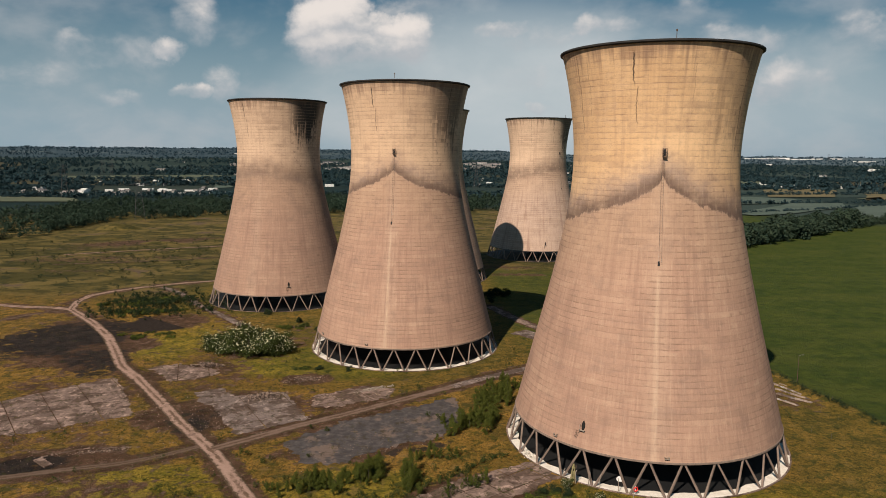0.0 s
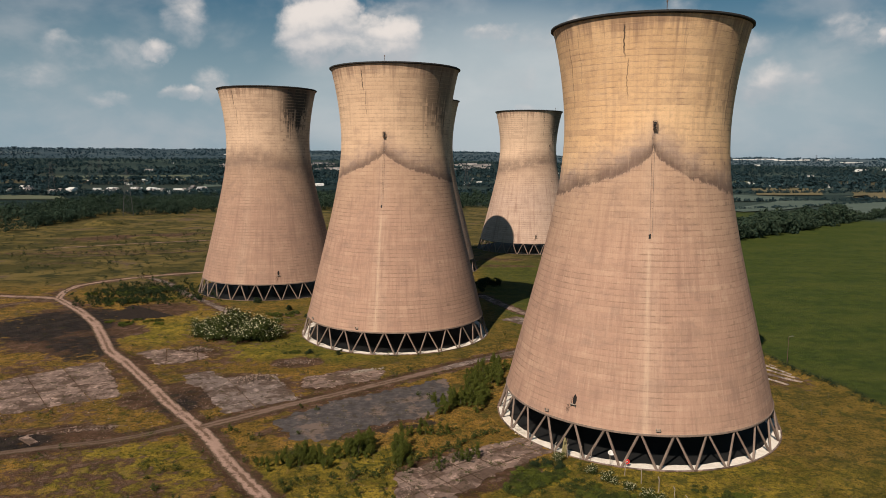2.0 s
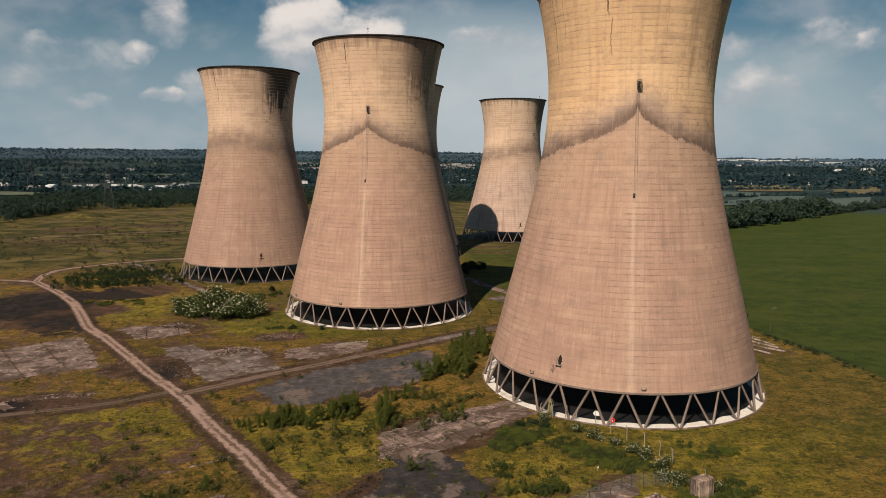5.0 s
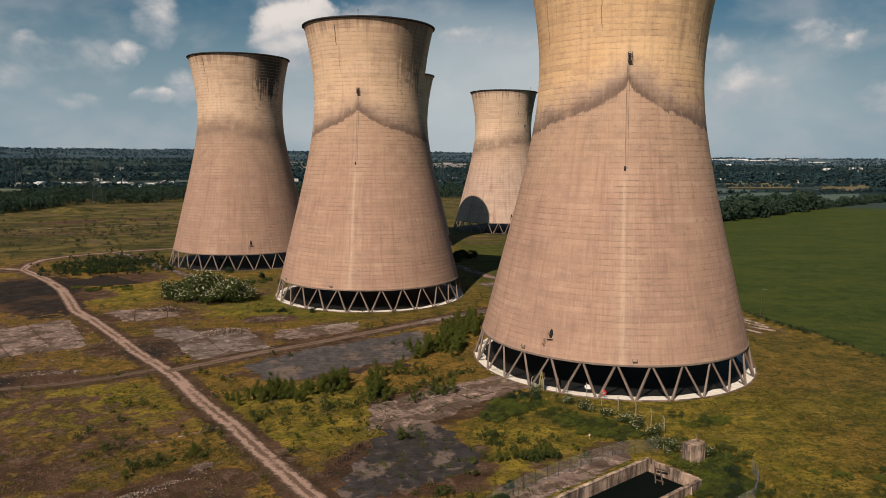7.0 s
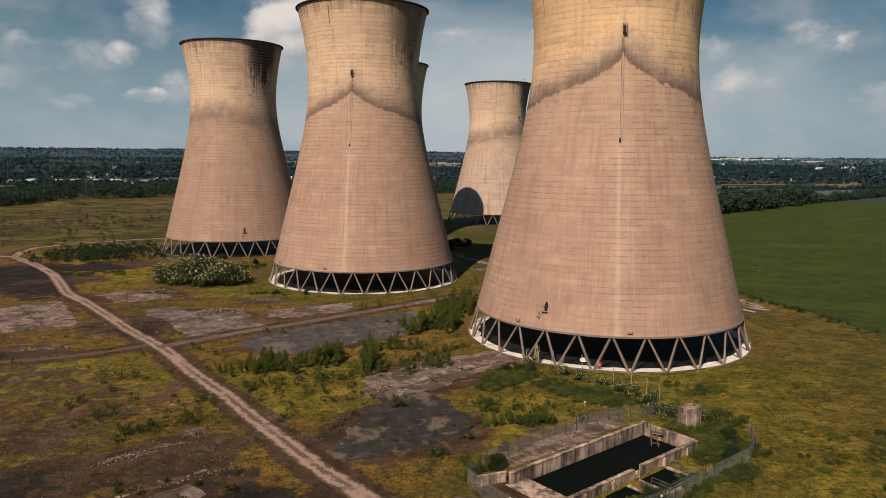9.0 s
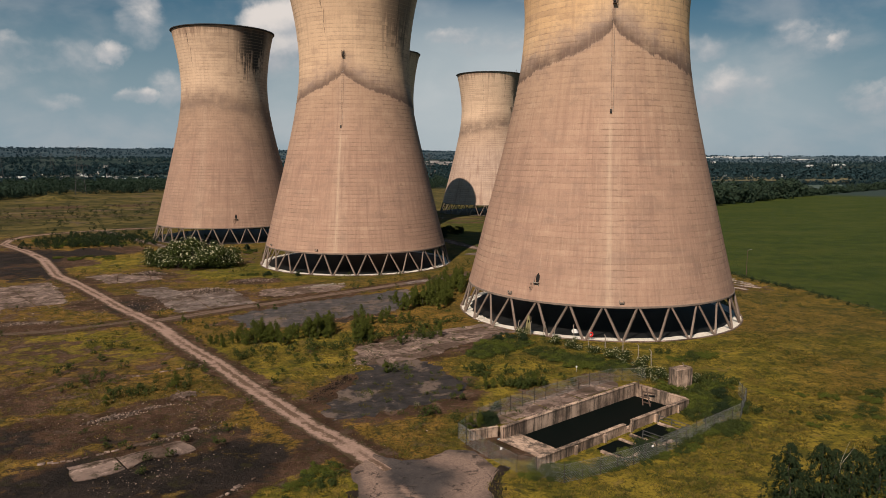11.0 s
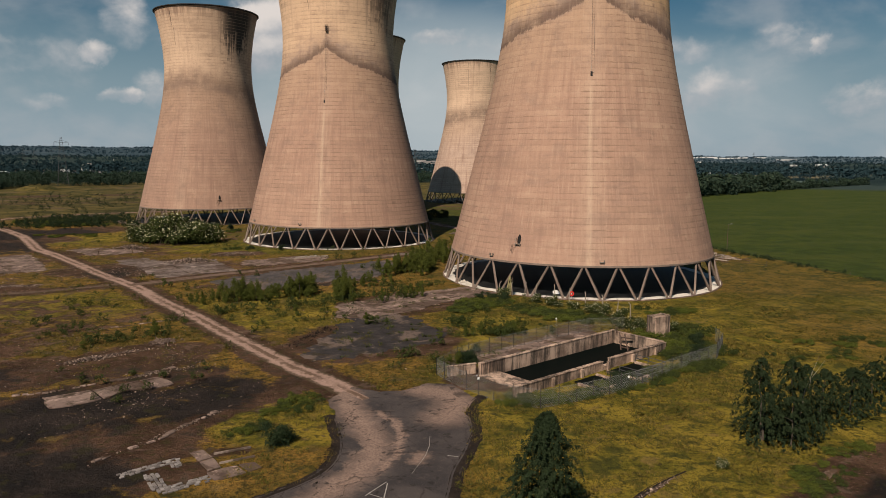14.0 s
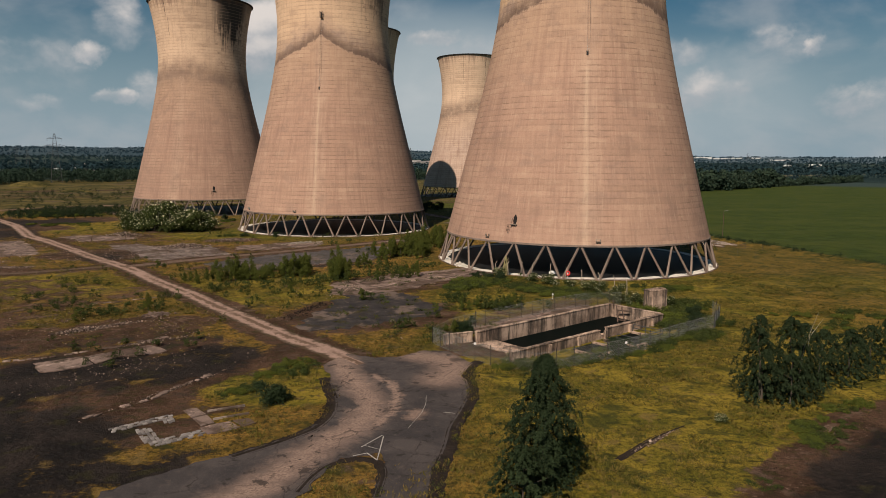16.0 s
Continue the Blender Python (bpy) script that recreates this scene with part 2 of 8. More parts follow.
    body = mix(nt, calc(nt, "MULTIPLY", calc(nt, "MULTIPLY", seam, calc(nt, "ADD", 0.20, calc(nt, "MULTIPLY", worn, 0.9))), calc(nt, "SUBTRACT", 0.62, calc(nt, "MULTIPLY", high, 0.12))), body, (0.150, 0.094, 0.066))
    dash = calc(nt, "MULTIPLY", step(nt, short, 0.60, 0.70), step(nt, part_z, 0.75, 0.45))
    body = mix(nt, calc(nt, "MULTIPLY", dash, calc(nt, "ADD", 0.14, calc(nt, "MULTIPLY", step(nt, turn, 0.25, 0.9), 0.42))), body, (0.17, 0.108, 0.078))
    body = mix(nt, calc(nt, "MULTIPLY", step(nt, runs, 0.46, 0.72), step(nt, z, 64.0, 26.0, 0.20, 0.48)), body, (0.225, 0.132, 0.100))
    drips = grain(nt, stretch(nt, ring, 1.7, 1, 0.13), 1.0, 6, 0.72)
    body = mix(nt, calc(nt, "MULTIPLY", step(nt, drips, 0.50, 0.70), step(nt, z, 60.0, 24.0, 0.06, 0.24)), body, (0.185, 0.108, 0.086))
    body = mix(nt, calc(nt, "MULTIPLY", step(nt, drips, 0.46, 0.30), step(nt, z, 60.0, 24.0, 0.03, 0.15)), body, (0.54, 0.375, 0.265))
    body = mix(nt, calc(nt, "MULTIPLY", step(nt, fine, 0.48, 0.75), 0.34), body, (0.19, 0.13, 0.095))
    body = mix(nt, calc(nt, "MULTIPLY", step(nt, planks, 0.50, 0.72), calc(nt, "SUBTRACT", 0.30, calc(nt, "MULTIPLY", high, 0.20))), body, (0.20, 0.135, 0.10))
    body = mix(nt, calc(nt, "MULTIPLY", step(nt, planks, 0.47, 0.28), 0.20), body, (0.60, 0.44, 0.31))
    # per-tower darkening, strongest below the smoky line; partly lens falloff put into colour
    body = mix(nt, calc(nt, "MULTIPLY", calc(nt, "MULTIPLY", attribute(nt, "dimming", "OBJECT"), step(nt, over, 8.0, -3.0, 0.35, 1.0)), calc(nt, "ADD", 0.7, calc(nt, "MULTIPLY", broad, 0.8))), body, (0.170, 0.112, 0.086))
    # pale run down from the ladder's foot
    streak = calc(nt, "MULTIPLY", step(nt, calc(nt, "ABSOLUTE", calc(nt, "ADD", turn, 0.012)), 0.030, 0.000), step(nt, z, 44.5, 41.0))
    body = mix(nt, calc(nt, "MULTIPLY", streak, calc(nt, "MULTIPLY", calc(nt, "MULTIPLY", attribute(nt, "ladder", "OBJECT"), step(nt, planks, 0.35, 0.62, 0.1, 1.0)), 0.38)), body, (0.64, 0.49, 0.35))
    # black growth under the rim
    reach = calc(nt, "SUBTRACT", 1.0, calc(nt, "ABSOLUTE", calc(nt, "DIVIDE", calc(nt, "SUBTRACT", turn, own), 0.52)))
    hang = calc(nt, "ADD", calc(nt, "MULTIPLY", calc(nt, "SUBTRACT", z, 74.0), 0.062), calc(nt, "MULTIPLY", calc(nt, "SUBTRACT", runs, 0.5), 2.4))
    growth = step(nt, calc(nt, "ADD", calc(nt, "ADD", calc(nt, "MINIMUM", reach, 0.6), hang), calc(nt, "MULTIPLY", calc(nt, "SUBTRACT", board, 0.5), 1.3)), 0.22, 0.85)
    growth = calc(nt, "MULTIPLY", growth, step(nt, z, 64.0, 72.0))
    growth = calc(nt, "MULTIPLY", growth, calc(nt, "MULTIPLY", step(nt, reach, 0.0, 0.6), attribute(nt, "growth", "OBJECT")))
    body = mix(nt, calc(nt, "MULTIPLY", calc(nt, "MULTIPLY", growth, step(nt, part_z, 0.0, 0.25, 0.55, 1.0)), 0.92), body, (0.030, 0.028, 0.026))
    drip = calc(nt, "MULTIPLY", step(nt, calc(nt, "ADD", z, calc(nt, "MULTIPLY", calc(nt, "SUBTRACT", runs, 0.5), 14.0)), 85.5, 90.5), 0.62)
    body = mix(nt, drip, body, (0.19, 0.118, 0.088))
    # cracks
    wob = calc(nt, "MULTIPLY", calc(nt, "SUBTRACT", grain(nt, join(nt, own, 0.0, z), 0.35, 4, 0.7), 0.5), 0.07)
    cracks = 0.0
    for at, low, top, w, k in ((-0.335, 80.5, 88.3, 0.011, 0.95), (-0.305, 72.5, 81.6, 0.007, 0.75), (0.27, 76.0, 86.5, 0.005, 0.25), (-1.05, 70.0, 89.0, 0.008, 0.60), (0.98, 66.0, 89.0, 0.010, 0.55), (-0.88, 74.0, 88.0, 0.006, 0.35)):
        c = step(nt, calc(nt, "ABSOLUTE", calc(nt, "SUBTRACT", calc(nt, "ADD", turn, wob), at)), w, w * 0.3)
        c = calc(nt, "MULTIPLY", c, calc(nt, "MULTIPLY", step(nt, z, low, low + 3.0), step(nt, z, top, top - 1.0, 0.0, k)))
        cracks = calc(nt, "MAXIMUM", cracks, c)
    return mix(nt, calc(nt, "MULTIPLY", cracks, step(nt, fine, 0.2, 0.5, 0.5, 1.0)), body, (0.055, 0.042, 0.034))


LIFT = 1.22
M_SHELL = material("weathered_shell_concrete", shell_colour, 0.92, 0, 0.2, lambda nt: grain(nt, where(nt), 3.0, 6, 0.7), 0.05)


def stained(a, b, c, scale=0.4):
    def f(nt):
        p = place(nt)
        base = mix(nt, step(nt, grain(nt, p, scale, 6, 0.65), 0.3, 0.7), a, b)
        base = mix(nt, calc(nt, "MULTIPLY", step(nt, grain(nt, p, scale * 6, 5, 0.7), 0.5, 0.75), 0.7), base, c)
        return mix(nt, calc(nt, "MULTIPLY", chance(nt), 0.25), base, b)
    return f


def cracked(a, b, c, scale, gap):
    """Stained surface with a web of fine cracks and mossy blotches."""
    under = stained(a, b, c, scale)

    def f(nt):
        p = place(nt)
        base = under(nt)
        v = nd(nt, "ShaderNodeTexVoronoi")
        v.feature = "DISTANCE_TO_EDGE"
        wob = grain(nt, p, 0.9, 4, 0.6)
        put(nt, v.inputs["Vector"], vcalc(nt, "ADD", p, stretch(nt, join(nt, wob, grain(nt, p, 1.7, 3, 0.6), 0.0), 2.2, 2.2, 0)))
        v.inputs["Scale"].default_value = gap
        web = calc(nt, "MULTIPLY", step(nt, v.outputs["Distance"], 0.035, 0.006), step(nt, grain(nt, p, 0.12, 3, 0.6), 0.40, 0.58))
        base = mix(nt, calc(nt, "MULTIPLY", web, 0.5), base, (0.020, 0.015, 0.011))
        worn = step(nt, grain(nt, p, 0.45, 6, 0.72, 0.3), 0.55, 0.61)
        base = mix(nt, calc(nt, "MULTIPLY", worn, 0.7), base, tuple(min(0.42, 1.75 * c) for c in b))
        soil = step(nt, grain(nt, vcalc(nt, "ADD", p, (9.0, 31.0, 0.0)), 0.17, 7, 0.68, 0.5), 0.50, 0.545)
        base = mix(nt, calc(nt, "MULTIPLY", soil, 0.75), base, mix(nt, wob, (0.034, 0.022, 0.015), (0.080, 0.050, 0.036)))
        moss = step(nt, grain(nt, p, 0.42, 8, 0.76, 0.15), 0.52, 0.63)
        return mix(nt, calc(nt, "MULTIPLY", moss, 0.8), base, (0.030, 0.025, 0.011))
    return f


def rain_stained(nt):
    p = place(nt)
    base = mix(nt, step(nt, grain(nt, p, 0.35, 6, 0.65), 0.35, 0.65), (0.200, 0.136, 0.100), (0.52, 0.370, 0.275))
    runs = grain(nt, stretch(nt, p, 0.75, 0.75, 0.09), 1.0, 7, 0.78)
    base = mix(nt, calc(nt, "MULTIPLY", step(nt, runs, 0.44, 0.60), 0.9), base, (0.045, 0.036, 0.030))
    return mix(nt, calc(nt, "MULTIPLY", step(nt, grain(nt, p, 6, 4, 0.7), 0.55, 0.8), 0.5), base, (0.10, 0.11, 0.06))


def line_far(nt, p, a, b):
    """The distance in plan from p to the line from a to b."""
    d = Vector((b[0] - a[0], b[1] - a[1], 0))
    flat = stretch(nt, p, 1, 1, 0)
    rel = vcalc(nt, "SUBTRACT", flat, (a[0], a[1], 0))
    s = calc(nt, "DIVIDE", vcalc(nt, "DOT_PRODUCT", rel, tuple(d)), d.length_squared, clamp=True)
    n = nd(nt, "ShaderNodeVectorMath")
    n.operation = "SCALE"
    n.inputs[0].default_value = tuple(d)
    put(nt, n.inputs["Scale"], s)
    return vcalc(nt, "DISTANCE", rel, n.outputs[0])


def dusty_road(nt):
    p = place(nt)
    big, mid, fine = grain(nt, p, 0.22, 5, 0.6, 0.6), grain(nt, p, 0.9, 5, 0.65), grain(nt, p, 5.0, 5, 0.7)
    base = mix(nt, step(nt, big, 0.35, 0.65), (0.030, 0.026, 0.026), (0.058, 0.048, 0.045))
    base = mix(nt, calc(nt, "MULTIPLY", step(nt, mid, 0.55, 0.75), 0.5), base, (0.11, 0.082, 0.068))
    base = mix(nt, calc(nt, "MULTIPLY", step(nt, grain(nt, p, 13.0, 4, 0.75), 0.54, 0.66), 0.45), base, (0.13, 0.105, 0.092))
    dust = 0.0
    wheel = [(-3.4, 79.5), (-2.6, 74.0), (-1.0, 69.0), (0.3, 64.5), (0.1, 60.0), (-1.8, 56.4), (-4.4, 52.0), (-7.0, 47.0), (-14.0, 39.0), (-26.0, 30.0)]
    gate = [(5.6, 80.0), (9.2, 78.0), (9.4, 74.0), (7.6, 70.5)]
    arc = [(0.6, 72.5), (2.3, 69.5), (3.0, 66.3), (2.4, 61.4), (0.8, 58.0)]
    spot = [(4.3, 59.7), (4.7, 60.8)]
    for line, w in ((wheel, 1.7), (gate, 2.4), (arc, 0.5), (spot, 0.8)):
        for a, b in zip(line, line[1:]):
            f = calc(nt, "ADD", line_far(nt, p, a, b), calc(nt, "ADD", calc(nt, "MULTIPLY", calc(nt, "SUBTRACT", mid, 0.5), 3.0), calc(nt, "MULTIPLY", calc(nt, "SUBTRACT", fine, 0.5), 2.0)))
            dust = calc(nt, "MAXIMUM", dust, step(nt, f, w * 1.75, w * 0.05))
    for a, b, w in (((-2.4, 65.0), (-1.4, 63.0), 0.8), ((0.4, 75.4), (3.6, 76.6), 1.3), ((-3.2, 61.0), (-2.9, 58.5), 0.6)):
        f = calc(nt, "ADD", line_far(nt, p, a, b), calc(nt, "MULTIPLY", calc(nt, "SUBTRACT", fine, 0.5), 1.6))
        dust = calc(nt, "MULTIPLY", dust, step(nt, f, w * 0.6, w * 1.2))
    dust = calc(nt, "MULTIPLY", dust, calc(nt, "ADD", 0.55, calc(nt, "MULTIPLY", big, 0.5)))
    base = mix(nt, dust, base, mix(nt, step(nt, fine, 0.3, 0.7), (0.145, 0.094, 0.072), (0.320, 0.220, 0.170)))
    base = mix(nt, calc(nt, "MULTIPLY", step(nt, grain(nt, vcalc(nt, "ADD", p, (3.0, 8.0, 0.0)), 0.55, 6, 0.72, 0.3), 0.57, 0.62), 0.75), base, (0.017, 0.014, 0.012))
    v = nd(nt, "ShaderNodeTexVoronoi")
    v.feature = "DISTANCE_TO_EDGE"
    put(nt, v.inputs["Vector"], vcalc(nt, "ADD", p, stretch(nt, join(nt, mid, fine, 0.0), 1.2, 1.2, 0)))
    v.inputs["Scale"].default_value = 0.28
    crack = calc(nt, "MULTIPLY", step(nt, v.outputs["Distance"], 0.020, 0.004), step(nt, big, 0.42, 0.6))
    return mix(nt, calc(nt, "MULTIPLY", crack, 0.75), base, (0.018, 0.014, 0.012))


rough_bump = lambda nt: grain(nt, place(nt), 4.0, 7, 0.75)
M_COLUMN = material("column_concrete", stained((0.125, 0.092, 0.074), (0.205, 0.155, 0.125), (0.075, 0.058, 0.046)), 0.9, 0, 0.2, rough_bump, 0.02)
M_RIM = material("rim_dark_concrete", stained((0.018, 0.017, 0.017), (0.032, 0.030, 0.029), (0.012, 0.012, 0.012)), 0.9)
M_BASIN = material("pale_basin_concrete", stained((0.52, 0.47, 0.40), (0.68, 0.63, 0.56), (0.26, 0.21, 0.17), 0.7), 0.9, 0, 0.2, rough_bump, 0.04)
# Inner shell coloured near black to stand for the shade inside the tower.
M_INSIDE = material("shade_dark_inner_concrete", stained((0.030, 0.027, 0.025), (0.050, 0.044, 0.040), (0.02, 0.02, 0.02)), 0.9)
M_TANK = material("rain_stained_concrete", rain_stained, 0.9, 0, 0.2, rough_bump, 0.03)
M_SLAB = material("cracked_slab_concrete", cracked((0.092, 0.064, 0.052), (0.225, 0.160, 0.131), (0.040, 0.028, 0.021), 0.16, 0.27), 0.93, 0, 0.15, rough_bump, 0.04)
M_SLAB_GREY = material("grey_slab_concrete", cracked((0.098, 0.074, 0.064), (0.190, 0.148, 0.130), (0.050, 0.037, 0.029), 0.22, 0.33), 0.93, 0, 0.15, rough_bump, 0.04)
M_SLAB_PALE = material("pale_slab_concrete", cracked((0.22, 0.165, 0.135), (0.36, 0.285, 0.235), (0.10, 0.074, 0.058), 0.3, 0.3), 0.93, 0, 0.15, rough_bump, 0.04)
M_TARMAC = material("old_tarmac", cracked((0.022, 0.020, 0.020), (0.040, 0.036, 0.036), (0.078, 0.058, 0.049), 0.16, 0.25), 0.9, 0, 0.25, rough_bump, 0.03)


def yard_colour(dark, mid_tone):
    """Old tarmac with drifts of pinkish dust, pale worn joints and mossy blots."""
    def f(nt):
        p = place(nt)
        big, mid, fine = grain(nt, p, 0.13, 7, 0.66, 0.4), grain(nt, p, 0.5, 5, 0.64, 0.2), grain(nt, p, 4.0, 5, 0.7)
        base = mix(nt, step(nt, mid, 0.35, 0.65), dark, mid_tone)
        base = mix(nt, calc(nt, "MULTIPLY", step(nt, big, 0.53, 0.61), 0.85), base, mix(nt, fine, (0.070, 0.050, 0.040), (0.185, 0.135, 0.108)))
        base = mix(nt, calc(nt, "MULTIPLY", step(nt, mid, 0.60, 0.70), 0.7), base, (0.150, 0.110, 0.088))
        base = mix(nt, calc(nt, "MULTIPLY", step(nt, fine, 0.58, 0.72), 0.45), base, (0.11, 0.085, 0.070))
        moss = step(nt, grain(nt, p, 0.30, 8, 0.78, 0.15), 0.54, 0.62)
        return mix(nt, calc(nt, "MULTIPLY", moss, 0.85), base, (0.030, 0.023, 0.010))
    return f


M_OLD_YARD = material("dusty_yard_tarmac", yard_colour((0.017, 0.015, 0.015), (0.036, 0.031, 0.030)), 0.92, 0, 0.2, rough_bump, 0.05)
M_YARD = material("grey_yard_tarmac", yard_colour((0.036, 0.032, 0.032), (0.070, 0.061, 0.059)), 0.9, 0, 0.25, rough_bump, 0.03)
M_ROAD = material("dusty_tarmac", lambda nt: dusty_road(nt), 0.92, 0, 0.2, rough_bump, 0.03)
M_DIRT = material("pale_track_dirt", stained((0.165, 0.112, 0.086), (0.275, 0.195, 0.155), (0.085, 0.058, 0.043), 0.35), 0.95, 0, 0.1, rough_bump, 0.05)


def track_colour(nt, k=1.0):
    p = place(nt)
    mid, fine = grain(nt, p, 0.5, 5, 0.65), grain(nt, p, 3.0, 6, 0.7)
    lane = calc(nt, "ABSOLUTE", attribute(nt, "across"))
    rough_lane = calc(nt, "ADD", lane, calc(nt, "MULTIPLY", calc(nt, "SUBTRACT", calc(nt, "ADD", mid, calc(nt, "MULTIPLY", fine, 0.8)), 0.9), 1.15))
    pale = mix(nt, fine, (0.175, 0.112, 0.087), (0.385, 0.262, 0.207))
    pale = mix(nt, calc(nt, "MULTIPLY", step(nt, mid, 0.5, 0.75), 0.6), pale, (0.110, 0.070, 0.052))
    crown = step(nt, rough_lane, 0.30, 0.10)
    crown = calc(nt, "MULTIPLY", crown, step(nt, grain(nt, p, 0.10, 4, 0.6), 0.36, 0.52))
    scuff = step(nt, grain(nt, p, 0.25, 6, 0.72), 0.52, 0.66)
    pale = mix(nt, 1.0 - k, pale, (0.06, 0.042, 0.030))
    pale = mix(nt, calc(nt, "MULTIPLY", scuff, 0.55), pale, (0.085, 0.054, 0.040))
    base = mix(nt, calc(nt, "MULTIPLY", crown, 0.80), pale, (0.066, 0.040, 0.022))
    verge = step(nt, rough_lane, 0.50, 0.86)
    return mix(nt, verge, base, mix(nt, mid, (0.040, 0.027, 0.018), (0.075, 0.052, 0.028)))


M_TRACK_FAINT = material("faint_track_earth", lambda nt: track_colour(nt, 0.22), 0.95, 0, 0.1, rough_bump, 0.05)
M_TRACK_DULL = material("dull_track_earth", lambda nt: track_colour(nt, 0.38), 0.95, 0, 0.1, rough_bump, 0.05)
M_TRACK = material("rutted_track_earth", track_colour, 0.95, 0, 0.1, rough_bump, 0.05)
M_RUBBLE = material("rubble_stone", lambda nt: mix(nt, calc(nt, "POWER", island(nt), 2.2), (0.050, 0.034, 0.026), (0.36, 0.265, 0.210)), 0.92)
M_BRICK = material("whitened_brick", lambda nt: mix(nt, chance(nt), (0.10, 0.085, 0.078), (0.27, 0.24, 0.22)), 0.9)
M_WATER = material("black_still_water", (0.003, 0.005, 0.0045), 0.55, 0, 0.015)
# Basin floor coloured black for the same inner shade.
M_BASIN_SHADE = material("shade_black_basin_floor", stained((0.010, 0.011, 0.012), (0.016, 0.016, 0.016), (0.022, 0.020, 0.018), 0.3), 0.6, 0, 0.15)
M_STEEL = material("rusty_dark_steel", stained((0.06, 0.045, 0.038), (0.12, 0.08, 0.06), (0.16, 0.07, 0.035), 2.0), 0.7, 0.4)
M_WIRE = material("galvanised_wire", stained((0.14, 0.14, 0.135), (0.22, 0.22, 0.21), (0.09, 0.08, 0.07), 2.0), 0.6, 0.2)
M_POST = material("pale_post_concrete", stained((0.21, 0.172, 0.140), (0.31, 0.262, 0.215), (0.12, 0.096, 0.078), 1.5), 0.9)
M_RED = material("red_paint", stained((0.62, 0.02, 0.02), (0.75, 0.04, 0.03), (0.4, 0.02, 0.02), 2.0), 0.5)
M_WHITE = material("white_paint", stained((0.58, 0.57, 0.55), (0.68, 0.67, 0.65), (0.4, 0.38, 0.36), 0.3), 0.7)
M_LINE = material("worn_road_paint", stained((0.20, 0.18, 0.16), (0.38, 0.35, 0.32), (0.07, 0.06, 0.055), 3.5), 0.8)
M_SLATE = material("grey_roofing", lambda nt: mix(nt, chance(nt), (0.075, 0.075, 0.08), (0.20, 0.18, 0.17)), 0.8)
M_HOUSE = material("house_wall_render", lambda nt: mix(nt, chance(nt), (0.15, 0.135, 0.125), (0.46, 0.45, 0.43)), 0.85)
M_GLASS = material("dark_window_glass", (0.02, 0.025, 0.03), 0.1, 0, 0.5)
M_GREEN_PAINT = material("mossy_cast_iron", stained((0.16, 0.14, 0.06), (0.26, 0.22, 0.11), (0.08, 0.07, 0.04), 2.0), 0.8)
M_BARK = material("bark", stained((0.05, 0.04, 0.03), (0.085, 0.07, 0.055), (0.03, 0.024, 0.018), 3.0), 0.95)
# dark earth; along the road edge its black also paints a step's shadow
M_EDGE = material("dark_earth_edge_shade", stained((0.012, 0.009, 0.007), (0.026, 0.019, 0.015), (0.055, 0.040, 0.031), 0.8), 0.95, 0, 0.1, rough_bump, 0.05)
M_TWIG = material("bleached_twigs", stained((0.26, 0.23, 0.18), (0.38, 0.34, 0.28), (0.15, 0.12, 0.10), 3.0), 0.9)


def leafy(name, a, b, c, rough=0.6):
    def f(nt):
        r = island(nt)
        base = mix(nt, r, a, b)
        base = mix(nt, calc(nt, "MULTIPLY", step(nt, grain(nt, place(nt), 0.6, 3, 0.6), 0.45, 0.7), 0.6), base, c)
        return mix(nt, calc(nt, "MULTIPLY", chance(nt), 0.3), base, a)
    m = material(name, f, max(rough, 0.75), 0, 0.08)
    m.node_tree.nodes["Principled BSDF"].inputs["Transmission Weight"].default_value = 0.0
    return m


M_LEAF = leafy("willow_leaves", (0.034, 0.046, 0.009), (0.092, 0.100, 0.018), (0.070, 0.072, 0.013))
M_LEAF_MID = leafy("elder_leaves", (0.022, 0.032, 0.009), (0.054, 0.066, 0.016), (0.038, 0.044, 0.011))
M_LEAF_DARK = leafy("dark_leaves", (0.013, 0.022, 0.010), (0.030, 0.043, 0.017), (0.019, 0.029, 0.012))
M_LEAF_BRIGHT = leafy("bramble_leaves", (0.046, 0.060, 0.010), (0.090, 0.100, 0.018), (0.076, 0.074, 0.014))
M_FLOWER = leafy("elder_blossom", (0.46, 0.44, 0.28), (0.62, 0.58, 0.40), (0.50, 0.46, 0.30), 0.8)
M_TUFT = leafy("dry_grass", (0.080, 0.060, 0.014), (0.160, 0.112, 0.030), (0.112, 0.078, 0.020), 0.8)
M_TUFT_GREEN = leafy("green_grass", (0.046, 0.046, 0.008), (0.092, 0.078, 0.013), (0.068, 0.056, 0.010), 0.8)
M_WOOD_NEAR = leafy("belt_foliage", (0.013, 0.028, 0.020), (0.037, 0.053, 0.031), (0.029, 0.039, 0.022), 0.8)
M_PYLON = material("weathered_pylon_steel", stained((0.05, 0.052, 0.052), (0.08, 0.08, 0.08), (0.05, 0.045, 0.04), 0.4), 0.7, 0.2)


